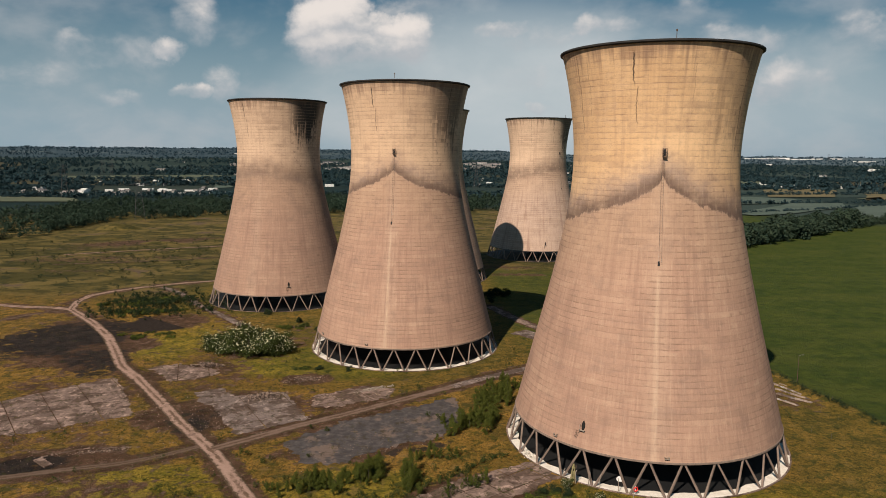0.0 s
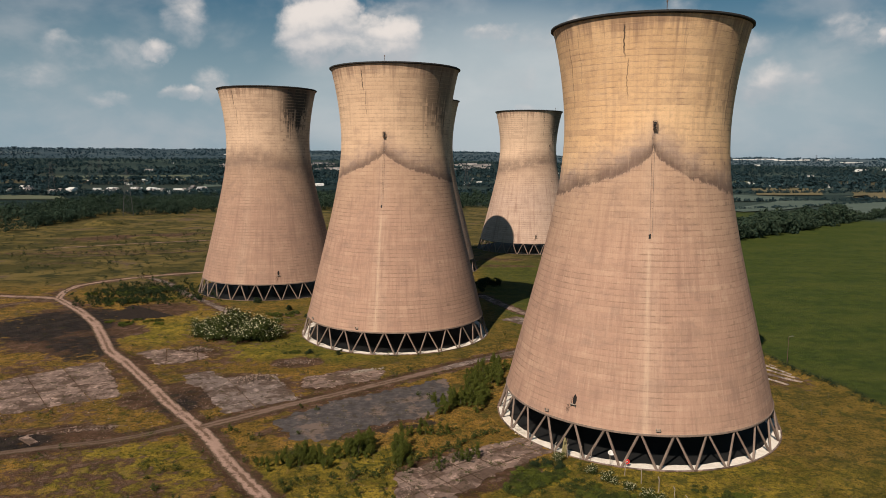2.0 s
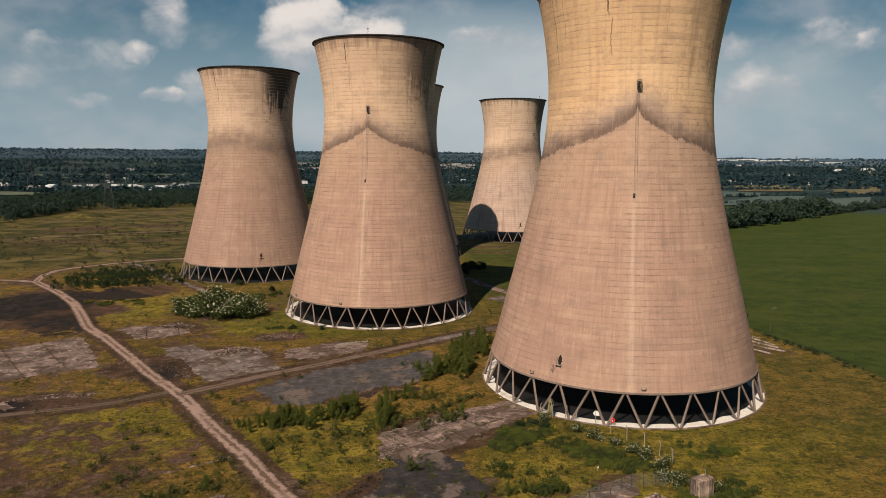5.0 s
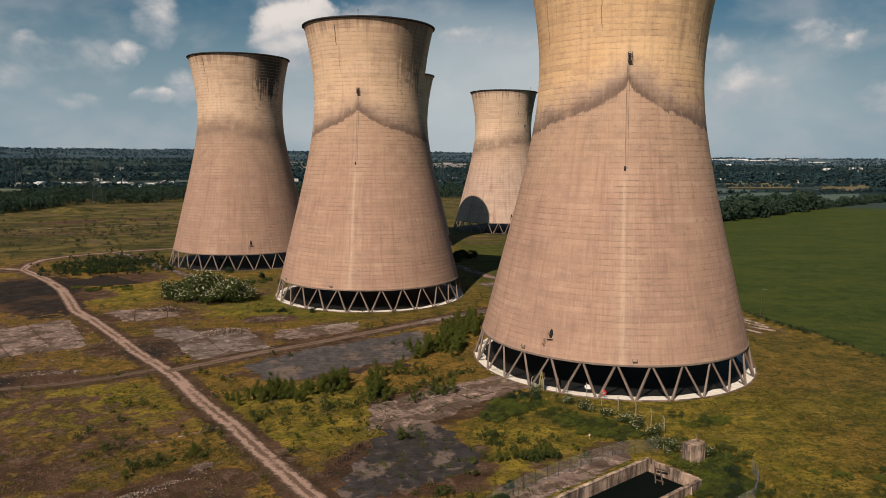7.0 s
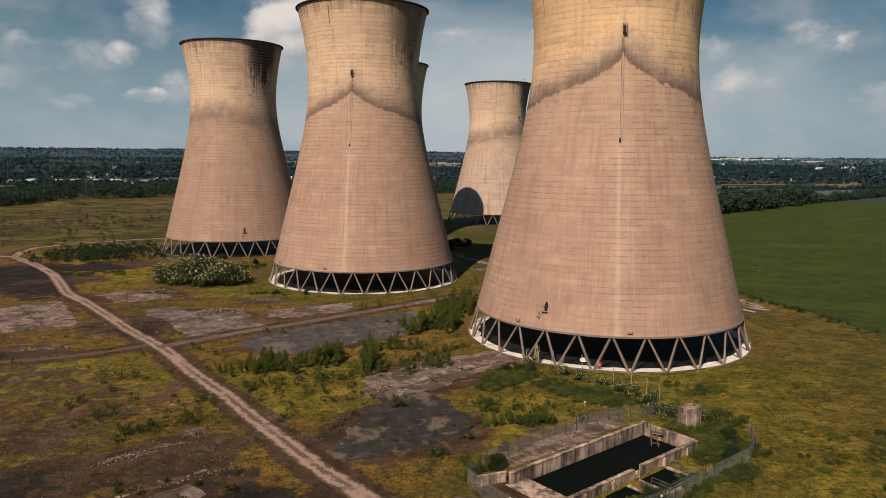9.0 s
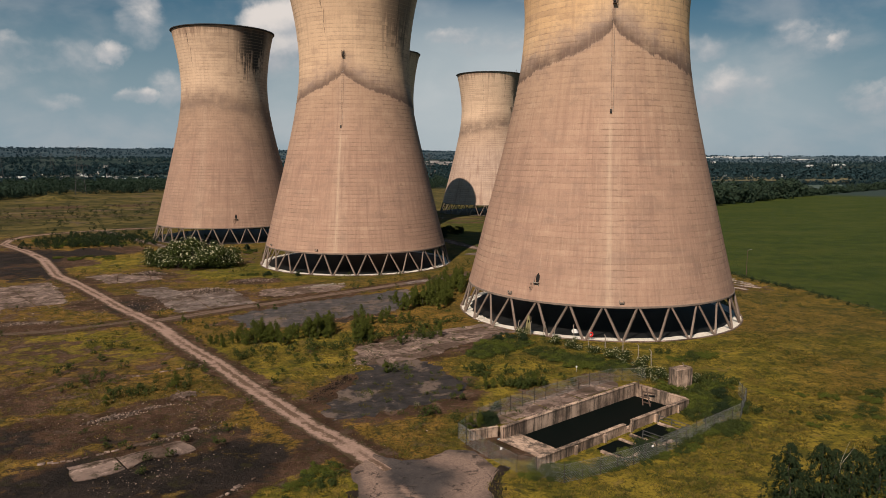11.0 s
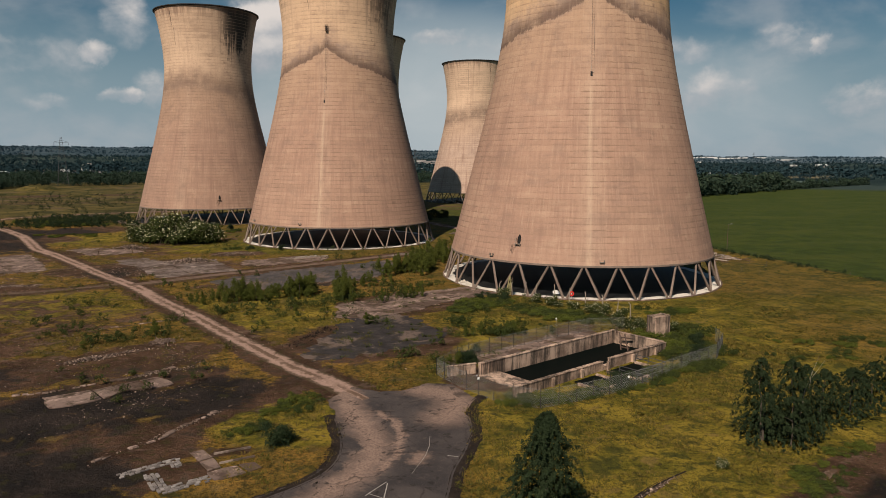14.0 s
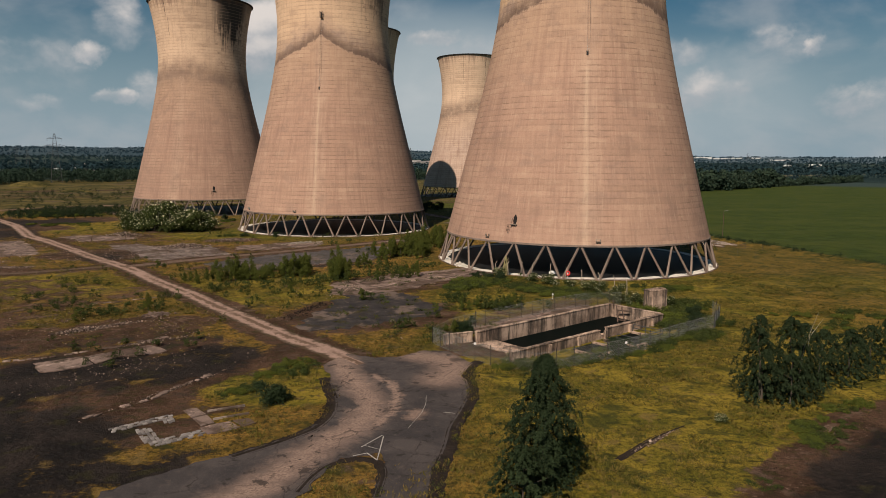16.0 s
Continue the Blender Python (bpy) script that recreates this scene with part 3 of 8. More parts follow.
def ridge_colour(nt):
    """Far slopes: dark woods, paler fields between them and specks of roofs, with haze painted in as blue."""
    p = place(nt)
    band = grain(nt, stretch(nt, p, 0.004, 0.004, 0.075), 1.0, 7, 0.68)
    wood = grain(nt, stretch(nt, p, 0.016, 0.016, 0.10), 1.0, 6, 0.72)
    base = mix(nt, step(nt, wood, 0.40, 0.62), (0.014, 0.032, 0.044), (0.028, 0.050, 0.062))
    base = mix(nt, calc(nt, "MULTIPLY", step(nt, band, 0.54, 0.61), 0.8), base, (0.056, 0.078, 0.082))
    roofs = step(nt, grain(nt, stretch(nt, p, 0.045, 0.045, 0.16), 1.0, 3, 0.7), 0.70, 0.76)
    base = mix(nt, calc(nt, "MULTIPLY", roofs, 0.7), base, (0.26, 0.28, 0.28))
    # paler blue towards +x paints thicker haze there
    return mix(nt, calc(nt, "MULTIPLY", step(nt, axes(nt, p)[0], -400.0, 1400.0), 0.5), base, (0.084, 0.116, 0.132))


M_RIDGE = material("haze_tinted_ridge", ridge_colour, 0.95)
# Blue-teal tint paints distance haze into both far foliage colours.
M_WOOD_FAR = leafy("haze_tinted_far_foliage", (0.012, 0.029, 0.036), (0.025, 0.045, 0.048), (0.018, 0.036, 0.042), 0.9)
M_WOOD_HAZY = leafy("haze_tinted_hill_foliage", (0.018, 0.041, 0.058), (0.032, 0.057, 0.074), (0.025, 0.049, 0.066), 0.95)


def ground_colour(nt):
    p = place(nt)
    big = grain(nt, p, 0.035, 5, 0.6)
    mid = grain(nt, p, 0.20, 5, 0.60, 0.2)
    fine = grain(nt, p, 2.4, 8, 0.80)
    clump = grain(nt, p, 1.0, 5, 0.66, 0.35)
    patch = grain(nt, vcalc(nt, "ADD", p, (61.0, 17.0, 0.0)), 0.34, 5, 0.60, 0.35)
    grass = mix(nt, step(nt, big, 0.35, 0.65), (0.172, 0.100, 0.018), (0.096, 0.065, 0.014))
    grass = mix(nt, calc(nt, "MULTIPLY", step(nt, mid, 0.42, 0.66), 0.85), grass, (0.268, 0.148, 0.032))
    grass = mix(nt, calc(nt, "MULTIPLY", step(nt, fine, 0.47, 0.60), 0.78), grass, (0.018, 0.016, 0.006))
    gold = mix(nt, step(nt, mid, 0.35, 0.65), (0.112, 0.096, 0.011), (0.252, 0.180, 0.024))
    gold = mix(nt, calc(nt, "MULTIPLY", step(nt, fine, 0.47, 0.62), 0.75), gold, (0.028, 0.027, 0.006))
    grass = mix(nt, step(nt, calc(nt, "ADD", attribute(nt, "gold"), calc(nt, "SUBTRACT", big, 0.5)), 0.25, 0.75), grass, gold)
    grass = mix(nt, calc(nt, "MULTIPLY", step(nt, clump, 0.52, 0.62), 0.72), grass, (0.020, 0.022, 0.006))
    grass = mix(nt, calc(nt, "MULTIPLY", step(nt, clump, 0.44, 0.34), 0.50), grass, (0.280, 0.180, 0.032))
    # drifts of rank green and of bleached stalks
    grass = mix(nt, calc(nt, "MULTIPLY", step(nt, patch, 0.53, 0.62), 0.72), grass, mix(nt, fine, (0.016, 0.021, 0.006), (0.052, 0.056, 0.012)))
    grass = mix(nt, calc(nt, "MULTIPLY", step(nt, patch, 0.42, 0.33), 0.55), grass, mix(nt, fine, (0.110, 0.066, 0.022), (0.235, 0.160, 0.060)))
    lush = mix(nt, step(nt, mid, 0.35, 0.7), (0.026, 0.042, 0.007), (0.050, 0.064, 0.010))
    lush = mix(nt, calc(nt, "MULTIPLY", step(nt, fine, 0.46, 0.66), 0.7), lush, (0.014, 0.024, 0.006))
    lush = mix(nt, calc(nt, "MULTIPLY", step(nt, grain(nt, stretch(nt, p, 0.030, 0.055, 0.0), 1.0, 6, 0.70), 0.40, 0.66), 0.65), lush, (0.060, 0.068, 0.013))
    lush = mix(nt, calc(nt, "MULTIPLY", step(nt, patch, 0.55, 0.66), 0.45), lush, (0.016, 0.026, 0.007))
    base = mix(nt, attribute(nt, "lush"), grass, lush)
    streak = grain(nt, stretch(nt, p, 0.020, 0.034, 0.0), 1.0, 8, 0.70, 0.8)
    rank = grain(nt, stretch(nt, p, 0.09, 0.12, 0.0), 1.0, 7, 0.72, 0.5)
    open_land = mix(nt, step(nt, streak, 0.42, 0.58), (0.050, 0.043, 0.012), (0.124, 0.092, 0.029))
    open_land = mix(nt, calc(nt, "MULTIPLY", step(nt, rank, 0.50, 0.58), 0.88), open_land, (0.022, 0.025, 0.008))
    open_land = mix(nt, calc(nt, "MULTIPLY", step(nt, streak, 0.57, 0.64), 0.9), open_land, mix(nt, mid, (0.040, 0.024, 0.017), (0.130, 0.092, 0.070)))
    base = mix(nt, attribute(nt, "back"), base, open_land)
    dirt = mix(nt, step(nt, mid, 0.3, 0.7), (0.034, 0.018, 0.010), (0.092, 0.051, 0.031))
    dirt = mix(nt, calc(nt, "MULTIPLY", step(nt, patch, 0.55, 0.65), 0.55), dirt, (0.160, 0.104, 0.078))
    dirt = mix(nt, calc(nt, "MULTIPLY", step(nt, fine, 0.56, 0.64), 0.70), dirt, (0.230, 0.152, 0.112))
    dirt = mix(nt, calc(nt, "MULTIPLY", step(nt, fine, 0.47, 0.36), 0.8), dirt, (0.013, 0.008, 0.006))
    dirt = mix(nt, calc(nt, "MULTIPLY", step(nt, clump, 0.53, 0.62), 0.7), dirt, (0.036, 0.032, 0.010))
    ragged_edge = calc(nt, "SUBTRACT", calc(nt, "ADD", calc(nt, "MULTIPLY", patch, 1.2), calc(nt, "ADD", calc(nt, "MULTIPLY", mid, 0.6), calc(nt, "MULTIPLY", fine, 0.6))), 1.2)
    d = calc(nt, "ADD", attribute(nt, "dirt"), calc(nt, "MULTIPLY", ragged_edge, 1.15))
    base = mix(nt, step(nt, d, 0.36, 0.64), base, dirt)
    # cinder tone; the nearest ground also takes it as painted lens falloff
    cinder = mix(nt, step(nt, mid, 0.35, 0.7), (0.011, 0.009, 0.008), (0.030, 0.022, 0.018))
    cinder = mix(nt, calc(nt, "MULTIPLY", step(nt, fine, 0.54, 0.66), 0.6), cinder, (0.075, 0.055, 0.043))
    cinder = mix(nt, calc(nt, "MULTIPLY", step(nt, patch, 0.57, 0.66), 0.55), cinder, (0.034, 0.030, 0.010))
    k = calc(nt, "ADD", attribute(nt, "cinder"), calc(nt, "MULTIPLY", ragged_edge, 1.4))
    base = mix(nt, step(nt, k, 0.32, 0.70), base, cinder)
    # far fields, each with its own crop, all tinted blue as painted haze
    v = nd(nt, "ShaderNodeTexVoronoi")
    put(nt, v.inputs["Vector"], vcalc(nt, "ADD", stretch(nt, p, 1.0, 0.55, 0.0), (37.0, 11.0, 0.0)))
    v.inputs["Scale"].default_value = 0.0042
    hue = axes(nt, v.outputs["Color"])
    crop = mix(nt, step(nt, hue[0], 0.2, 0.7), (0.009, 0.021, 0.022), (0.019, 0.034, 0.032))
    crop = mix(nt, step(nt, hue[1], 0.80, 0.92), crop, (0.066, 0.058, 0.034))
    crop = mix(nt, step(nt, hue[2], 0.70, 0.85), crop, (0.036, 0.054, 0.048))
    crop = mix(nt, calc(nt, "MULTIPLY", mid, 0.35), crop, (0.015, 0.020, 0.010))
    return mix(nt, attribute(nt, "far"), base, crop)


M_GROUND = material("rough_ground", ground_colour, 0.95, 0, 0.1, lambda nt: calc(nt, "ADD", grain(nt, place(nt), 1.1, 7, 0.75), calc(nt, "MULTIPLY", grain(nt, place(nt), 0.3, 4, 0.6), 1.5)), 0.45)


from mathutils.geometry import delaunay_2d_cdt


# ---- mesh helpers ----
def link_mesh(name, bm, mat, parent=None, label="", smooth=False):
    me = bpy.data.meshes.new(name)
    bm.to_mesh(me)
    bm.free()
    me.materials.append(mat)
    if smooth:
        me.polygons.foreach_set("use_smooth", [True] * len(me.polygons))
    ob = new(name, me)
    if parent:
        ob.parent = parent
    if label:
        ob["label"] = label
    return ob


def part(name, bm, mat, parent, label="", smooth=False):
    return link_mesh(name, bm, mat, parent, label, smooth)


def data_mesh(name, verts, faces, mat, parent=None, label="", smooth=False):
    me = bpy.data.meshes.new(name)
    me.from_pydata([tuple(v) for v in verts], [], [tuple(f) for f in faces])
    me.materials.append(mat)
    if smooth:
        me.polygons.foreach_set("use_smooth", [True] * len(me.polygons))
    ob = new(name, me)
    if parent:
        ob.parent = parent
    if label:
        ob["label"] = label
    return ob


def thing(name, label, category, m=None, group="", kind=""):
    ob = new(name)
    ob.empty_display_size = 0.1
    ob.matrix_world = m or Matrix()
    return tagged(ob, label, category, group, kind)


def box(bm, centre, size, rz=0.0, bevel=0.0, rx=0.0, ry=0.0):
    made = bmesh.ops.create_cube(bm, size=1.0, matrix=pose(*centre, rx, ry, rz) @ Matrix.Diagonal((*size, 1)))
    if bevel:
        es = list({e for v in made["verts"] for e in v.link_edges})
        bmesh.ops.bevel(bm, geom=es, offset=bevel, segments=1, affect="EDGES", profile=0.5)
    return bm


def beam(bm, a, b, w, sides=4, w2=None):
    a, b = Vector(a), Vector(b)
    d = b - a
    m = Matrix.Translation((a + b) / 2) @ d.to_track_quat("Z", "Y").to_matrix().to_4x4()
    bmesh.ops.create_cone(bm, cap_ends=True, segments=sides, radius1=w * 0.7071, radius2=(w if w2 is None else w2) * 0.7071, depth=d.length, matrix=m @ pose(0, 0, 0, 0, 0, 45 if sides == 4 else 0))
    return bm


def lathe(bm, profile, seg, close=False):
    rings = []
    for r, z in profile:
        rings.append([bm.verts.new((r * math.sin(2 * math.pi * i / seg), -r * math.cos(2 * math.pi * i / seg), z)) for i in range(seg)])
    pairs = list(zip(rings, rings[1:])) + ([(rings[-1], rings[0])] if close else [])
    for lo, hi in pairs:
        for i in range(seg):
            j = (i + 1) % seg
            bm.faces.new((lo[i], lo[j], hi[j], hi[i]))
    return bm


rnd = random.Random(5)


# ---- the ground ----
TOWERS = {  # name: x, y, turn of its ladder from -y, smoke, growth, ladder
    "A": (47.5, 165.3), "B": (-15.0, 246.3), "C": (-77.7, 327.0), "D": (-11.2, 386.0), "E": (58.8, 474.0),
}
TRACK_MAIN = [(-0.9, 76.9), (-5.2, 83.3), (-11.7, 91.2), (-17.6, 100.2), (-24.0, 109.5), (-31.4, 121.3), (-41.2, 134.5), (-50.2, 149.0), (-57.1, 158.0), (-66.1, 168.9),
              (-77.4, 184.5), (-91.8, 203.5), (-103.0, 216.7), (-113.5, 234.6), (-124.8, 253.1), (-139.8, 272.7), (-161.3, 296.4)]
TRACK_WEST = [(-161.3, 296.4), (-171.4, 299.6), (-184.0, 300.5), (-198.0, 304.0), (-240.0, 312.0), (-300.0, 318.0)]
TRACK_WEST_LOW = [(-163.0, 294.0), (-174.0, 284.0), (-180.0, 272.0), (-196.0, 250.0)]
TRACK_NORTH = [(-161.3, 296.4), (-167.0, 313.0), (-167.6, 327.0), (-160.0, 339.0), (-150.7, 348.8), (-137.4, 358.8), (-120.0, 368.0), (-95.0, 382.0), (-60.0, 400.0)]
PATH_C = [(-142.6, 348.0), (-132.9, 339.3), (-121.0, 324.0), (-110.7, 307.7), (-92.7, 286.4), (-78.0, 267.7)]
CROSS = [(-54.0, 153.8), (-45.7, 161.0), (-37.8, 168.0), (-27.6, 175.6), (-16.9, 184.4), (-8.0, 191.8), (1.6, 199.6), (11.9, 208.5), (24.0, 217.0), (40.0, 229.0)]
CROSS_LEFT = [(-57.0, 155.5), (-64.9, 149.2), (-71.9, 145.5), (-80.8, 143.0), (-100.0, 136.0)]
TRACK_BACK = [(19.0, 309.0), (26.6, 289.5), (34.2, 273.0), (46.0, 252.0)]
CURB_TRACK = [(-27.0, 60.0), (-21.3, 66.6), (-18.7, 70.8), (-15.7, 75.6), (-10.5, 81.0), (-8.0, 88.0)]
FIELD_EDGE = [(96.0, 260.0), (99.0, 232.0), (101.4, 213.4), (104.4, 195.4), (107.9, 184.2), (109.8, 170.4), (114.0, 140.0), (120.0, 90.0)]

TANK_O, TANK_U = Vector((13.0, 85.4)), Vector((0.803, 0.596))       # far wall's start and its way
TANK_W = Vector((0.596, -0.803))
TANK_L, TANK_B = 29.0, 8.8


def polyline_distance(px, py, line):
    best = np.full(px.shape, 1e9)
    for (ax, ay), (bx, by) in zip(line, line[1:]):
        dx, dy = bx - ax, by - ay
        s = np.clip(((px - ax) * dx + (py - ay) * dy) / (dx * dx + dy * dy), 0, 1)
        best = np.minimum(best, np.hypot(px - ax - s * dx, py - ay - s * dy))
    return best


def soft(v, a, b):
    s = np.clip((v - a) / (b - a), 0, 1)
    return s * s * (3 - 2 * s)


def wavy(px, py, scale, seed=0.0):
    """A cheap smooth field between about -1 and 1."""
    q = np.zeros(px.shape)
    for i in range(5):
        a, f = seed + 1.7 * i, scale * (1.0 + 0.83 * i)
        q += np.sin(px * f * math.cos(a * 2.1) + py * f * math.sin(a * 2.1) + a * 5.3) * np.sin(px * f * 0.61 * math.sin(a) - py * f * 0.61 * math.cos(a) + a) / (1 + 0.6 * i)
    return q / 1.6


def build_ground():
    def line(spans):
        out = [spans[0][0]]
        for (a, b, n) in spans:
            out += list(np.linspace(a, b, n + 1)[1:])
        return np.array(out)
    def grow(start, stop, first, n):
        k = np.linspace(0, 1, n + 1)[1:]
        return [float(start + (stop - start) * (first * s + (1 - first) * s ** 3)) for s in k]
    xs = np.array(sorted(grow(-130, -4900, 0.03, 60)) + list(np.linspace(-130, 130, 241)) + grow(130, 4900, 0.03, 60))
    ys = np.array(sorted(grow(25, -900, 0.05, 14)) + list(np.linspace(25, 235, 191)) + grow(235, 4900, 0.035, 110))
    X, Y = np.meshgrid(xs, ys)
    x, y = X.ravel(), Y.ravel()
    r = np.hypot(x, y)
    # relief: low lumps near, hills on the horizon
    near = 1 - soft(r, 350, 700)
    z = near * (0.10 * wavy(x, y, 0.35, 1) + 0.13 * wavy(x, y, 0.11, 2))
    ang = np.degrees(np.arctan2(x, y))
    hill = 92 - 30 * soft(ang, -5, 18) + 6 * wavy(ang, ang * 0.3, 0.5, 3) + 4 * wavy(ang, ang * 0.3, 1.7, 4)
    z = z + soft(r, 2600, 4700) * hill * 0.6
    for cx, cy in TOWERS.values():
        d = np.hypot(x - cx, y - cy)
        z = z * soft(d, 34, 44) - 0.12 * (1 - soft(d, 33, 35.5))
    for tr in (TRACK_MAIN, TRACK_WEST, TRACK_NORTH, PATH_C, CROSS, CROSS_LEFT, TRACK_BACK):
        z = np.where(r < 700, z * soft(polyline_distance(x, y, tr), 2.0, 6.0), z)
    for poly in FLATS:
        cx, cy = np.mean([p[0] for p in poly]), np.mean([p[1] for p in poly])
        rad = max(math.hypot(p[0] - cx, p[1] - cy) for p in poly)
        z = z * soft(np.hypot(x - cx, y - cy), rad + 1, rad + 8)
    bank = soft(polyline_distance(x, y, FIELD_EDGE), 5, 0) * 0.6
    z = z + np.where(r < 400, bank, 0)
    n, m = len(xs), len(ys)
    bm = bmesh.new()
    vs = [bm.verts.new(c) for c in zip(x.tolist(), y.tolist(), z.tolist())]
    for j in range(m - 1):
        o = j * n
        for i in range(n - 1):
            bm.faces.new((vs[o + i], vs[o + i + 1], vs[o + n + i + 1], vs[o + n + i]))
    # the pit of the tank is cut out
    def inside(c, grow_by):
        q = Vector((c.x, c.y)) - TANK_O
        u, w = q.dot(TANK_U), q.dot(TANK_W)
        return -grow_by < u < TANK_L + grow_by and -grow_by < w < TANK_B + 6.4 + grow_by
    for off, normal in ((TANK_O - 0.2 * TANK_U, TANK_U), (TANK_O + (TANK_L + .2) * TANK_U, TANK_U), (TANK_O - 0.2 * TANK_W, TANK_W), (TANK_O + (TANK_B + 0.2) * TANK_W, TANK_W)):
        zone = [f for f in bm.faces if abs(f.verts[0].co.x - 28) < 32 and abs(f.verts[0].co.y - 90) < 32 and inside(f.calc_center_median(), 3)]
        geom = zone + list({e for f in zone for e in f.edges}) + list({v for f in zone for v in f.verts})
        bmesh.ops.bisect_plane(bm, geom=geom, plane_co=(off.x, off.y, 0), plane_no=(normal.x, normal.y, 0), dist=1e-5)
    def in_pit(c):
        q = Vector((c.x, c.y)) - TANK_O
        u, w = q.dot(TANK_U), q.dot(TANK_W)
        return -0.2 < u < TANK_L + 0.2 and -0.2 < w < TANK_B + 0.2
    gone = [f for f in bm.faces if abs(f.verts[0].co.x - 28) < 32 and abs(f.verts[0].co.y - 90) < 32 and in_pit(f.calc_center_median())]
    bmesh.ops.delete(bm, geom=gone, context="FACES")
    ob = link_mesh("ground", bm, M_GROUND, smooth=True)
    tagged(ob, "rough grass, bare earth and farmland of an abandoned power station", "ground", kind="structure")
    me = ob.data
    co = np.empty(len(me.vertices) * 3)
    me.vertices.foreach_get("co", co)
    x, y = co[0::3], co[1::3]
    r = np.hypot(x, y)
    # green meadow beyond the fence and lush patches
    right = soft(x - np.interp(y, [p[1] for p in FIELD_EDGE[::-1]], [p[0] for p in FIELD_EDGE[::-1]]), -2, 3)
    lush = right * soft(y, 60, 90)
    lush = np.maximum(lush, 0.85 * soft(x, 10, 30) * (1 - soft(np.hypot(x - 45, y - 340), 60, 130)))
    for cx, cy in (TOWERS["B"], TOWERS["C"], TOWERS["D"]):
        lush = np.maximum(lush, 0.45 * (1 - soft(np.hypot(x - cx + 10, y - cy - 5), 36, 62)))
    lush = np.maximum(lush, 0.35 * soft(x, 50, 95) * (1 - soft(y, 180, 230)))
    lush = np.maximum(lush, 0.30 * soft(x, 45, 75) * soft(y, 140, 170) * (1 - soft(y, 180, 230)))
    # bare earth
    dirt = np.zeros(x.shape)
    for tr, w in ((TRACK_MAIN, 5.5), (TRACK_WEST, 5), (TRACK_WEST_LOW, 4), (TRACK_NORTH, 5), (PATH_C, 3.5), (CROSS, 6.0), (CROSS_LEFT, 5.5), (TRACK_BACK, 4.5), (CURB_TRACK, 4)):
        dirt = np.maximum(dirt, 0.95 * (1 - soft(polyline_distance(x, y, tr), w * 0.35, w)))
    for cx, cy, rx, ry, rot, s in BARE:
        c, q = math.cos(radians(rot)), math.sin(radians(rot))
        u, v = ((x - cx) * c + (y - cy) * q) / rx, (-(x - cx) * q + (y - cy) * c) / ry
        dirt = np.maximum(dirt, s * (1 - soft(np.hypot(u, v) + 0.16 * wavy(x, y, 0.3, 8), 0.65, 1.15)))
    cinder = np.zeros(x.shape)
    for cx, cy, rx, ry, rot, s in CINDERS_FALLOFF:
        c, q = math.cos(radians(rot)), math.sin(radians(rot))
        u, v = ((x - cx) * c + (y - cy) * q) / rx, (-(x - cx) * q + (y - cy) * c) / ry
        cinder = np.maximum(cinder, s * (1 - soft(np.hypot(u, v) + 0.2 * wavy(x, y, 0.25, 9), 0.5, 1.2)))
    waste = (1 - soft(x, -15, 30)) * soft(y, 10, 40) * (1 - soft(y, 250, 330))
    dirt = np.maximum(dirt, waste * (0.24 + 0.16 * (1 - soft(x, -75, -30)) + 0.36 * wavy(x, y, 0.085, 6)))
    back = (1 - soft(x, -40, 10)) * soft(y, 330, 380) * (1 - soft(r, 760, 860))
    dirt = np.maximum(dirt, back * (0.14 + 0.36 * wavy(x * 0.5, y * 1.6, 0.05, 7)))
    dirt = np.clip(dirt, 0, 1) * (1 - right)
    ang = np.degrees(np.arctan2(x, y))
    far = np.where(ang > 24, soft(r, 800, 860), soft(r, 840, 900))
    gold = soft(x, -2, 18) * (1 - soft(y, 128, 150)) * (0.85 - 0.45 * soft(x, 50, 85))
    gold = np.maximum(gold, 0.9 * (1 - soft(np.hypot((x + 8) / 1.3, y - 70), 5, 9)))
    gold = np.maximum(gold, 0.75 * (1 - soft(np.hypot((x + 18) / 1.3, y - 128), 12, 24)))
    gold = np.maximum(gold, 0.7 * (1 - soft(np.hypot((x + 60) / 1.5, y - 132), 10, 20)))
    gold = np.maximum(gold, 0.2 * (1 - soft(x, -12, 5)) * (1 - soft(y, 235, 300)) * (1 - soft(-x, 150, 220)))
    gold = np.maximum(gold, 0.12 * soft(x, 50, 70) * (1 - soft(y, 150, 185)))
    gold = np.maximum(gold, 0.75 * (1 - soft(np.hypot((x + 40) / 1.6, y - 222), 14, 26)))
    gold = np.maximum(gold, 0.65 * (1 - soft(np.hypot(x + 95, (y - 250) / 1.6), 12, 26)))
    rough_land = soft(y, 300, 345) * (1 - right) * (1 - soft(x, 5, 25) * (1 - soft(y, 395, 420)))
    for cx, cy in (TOWERS["C"], TOWERS["B"], TOWERS["D"]):
        rough_land = rough_land * soft(np.hypot(x - cx, y - cy), 40, 60)
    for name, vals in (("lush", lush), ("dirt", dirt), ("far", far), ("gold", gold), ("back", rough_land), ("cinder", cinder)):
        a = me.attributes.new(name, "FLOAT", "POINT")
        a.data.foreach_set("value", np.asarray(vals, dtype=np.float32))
    return ob


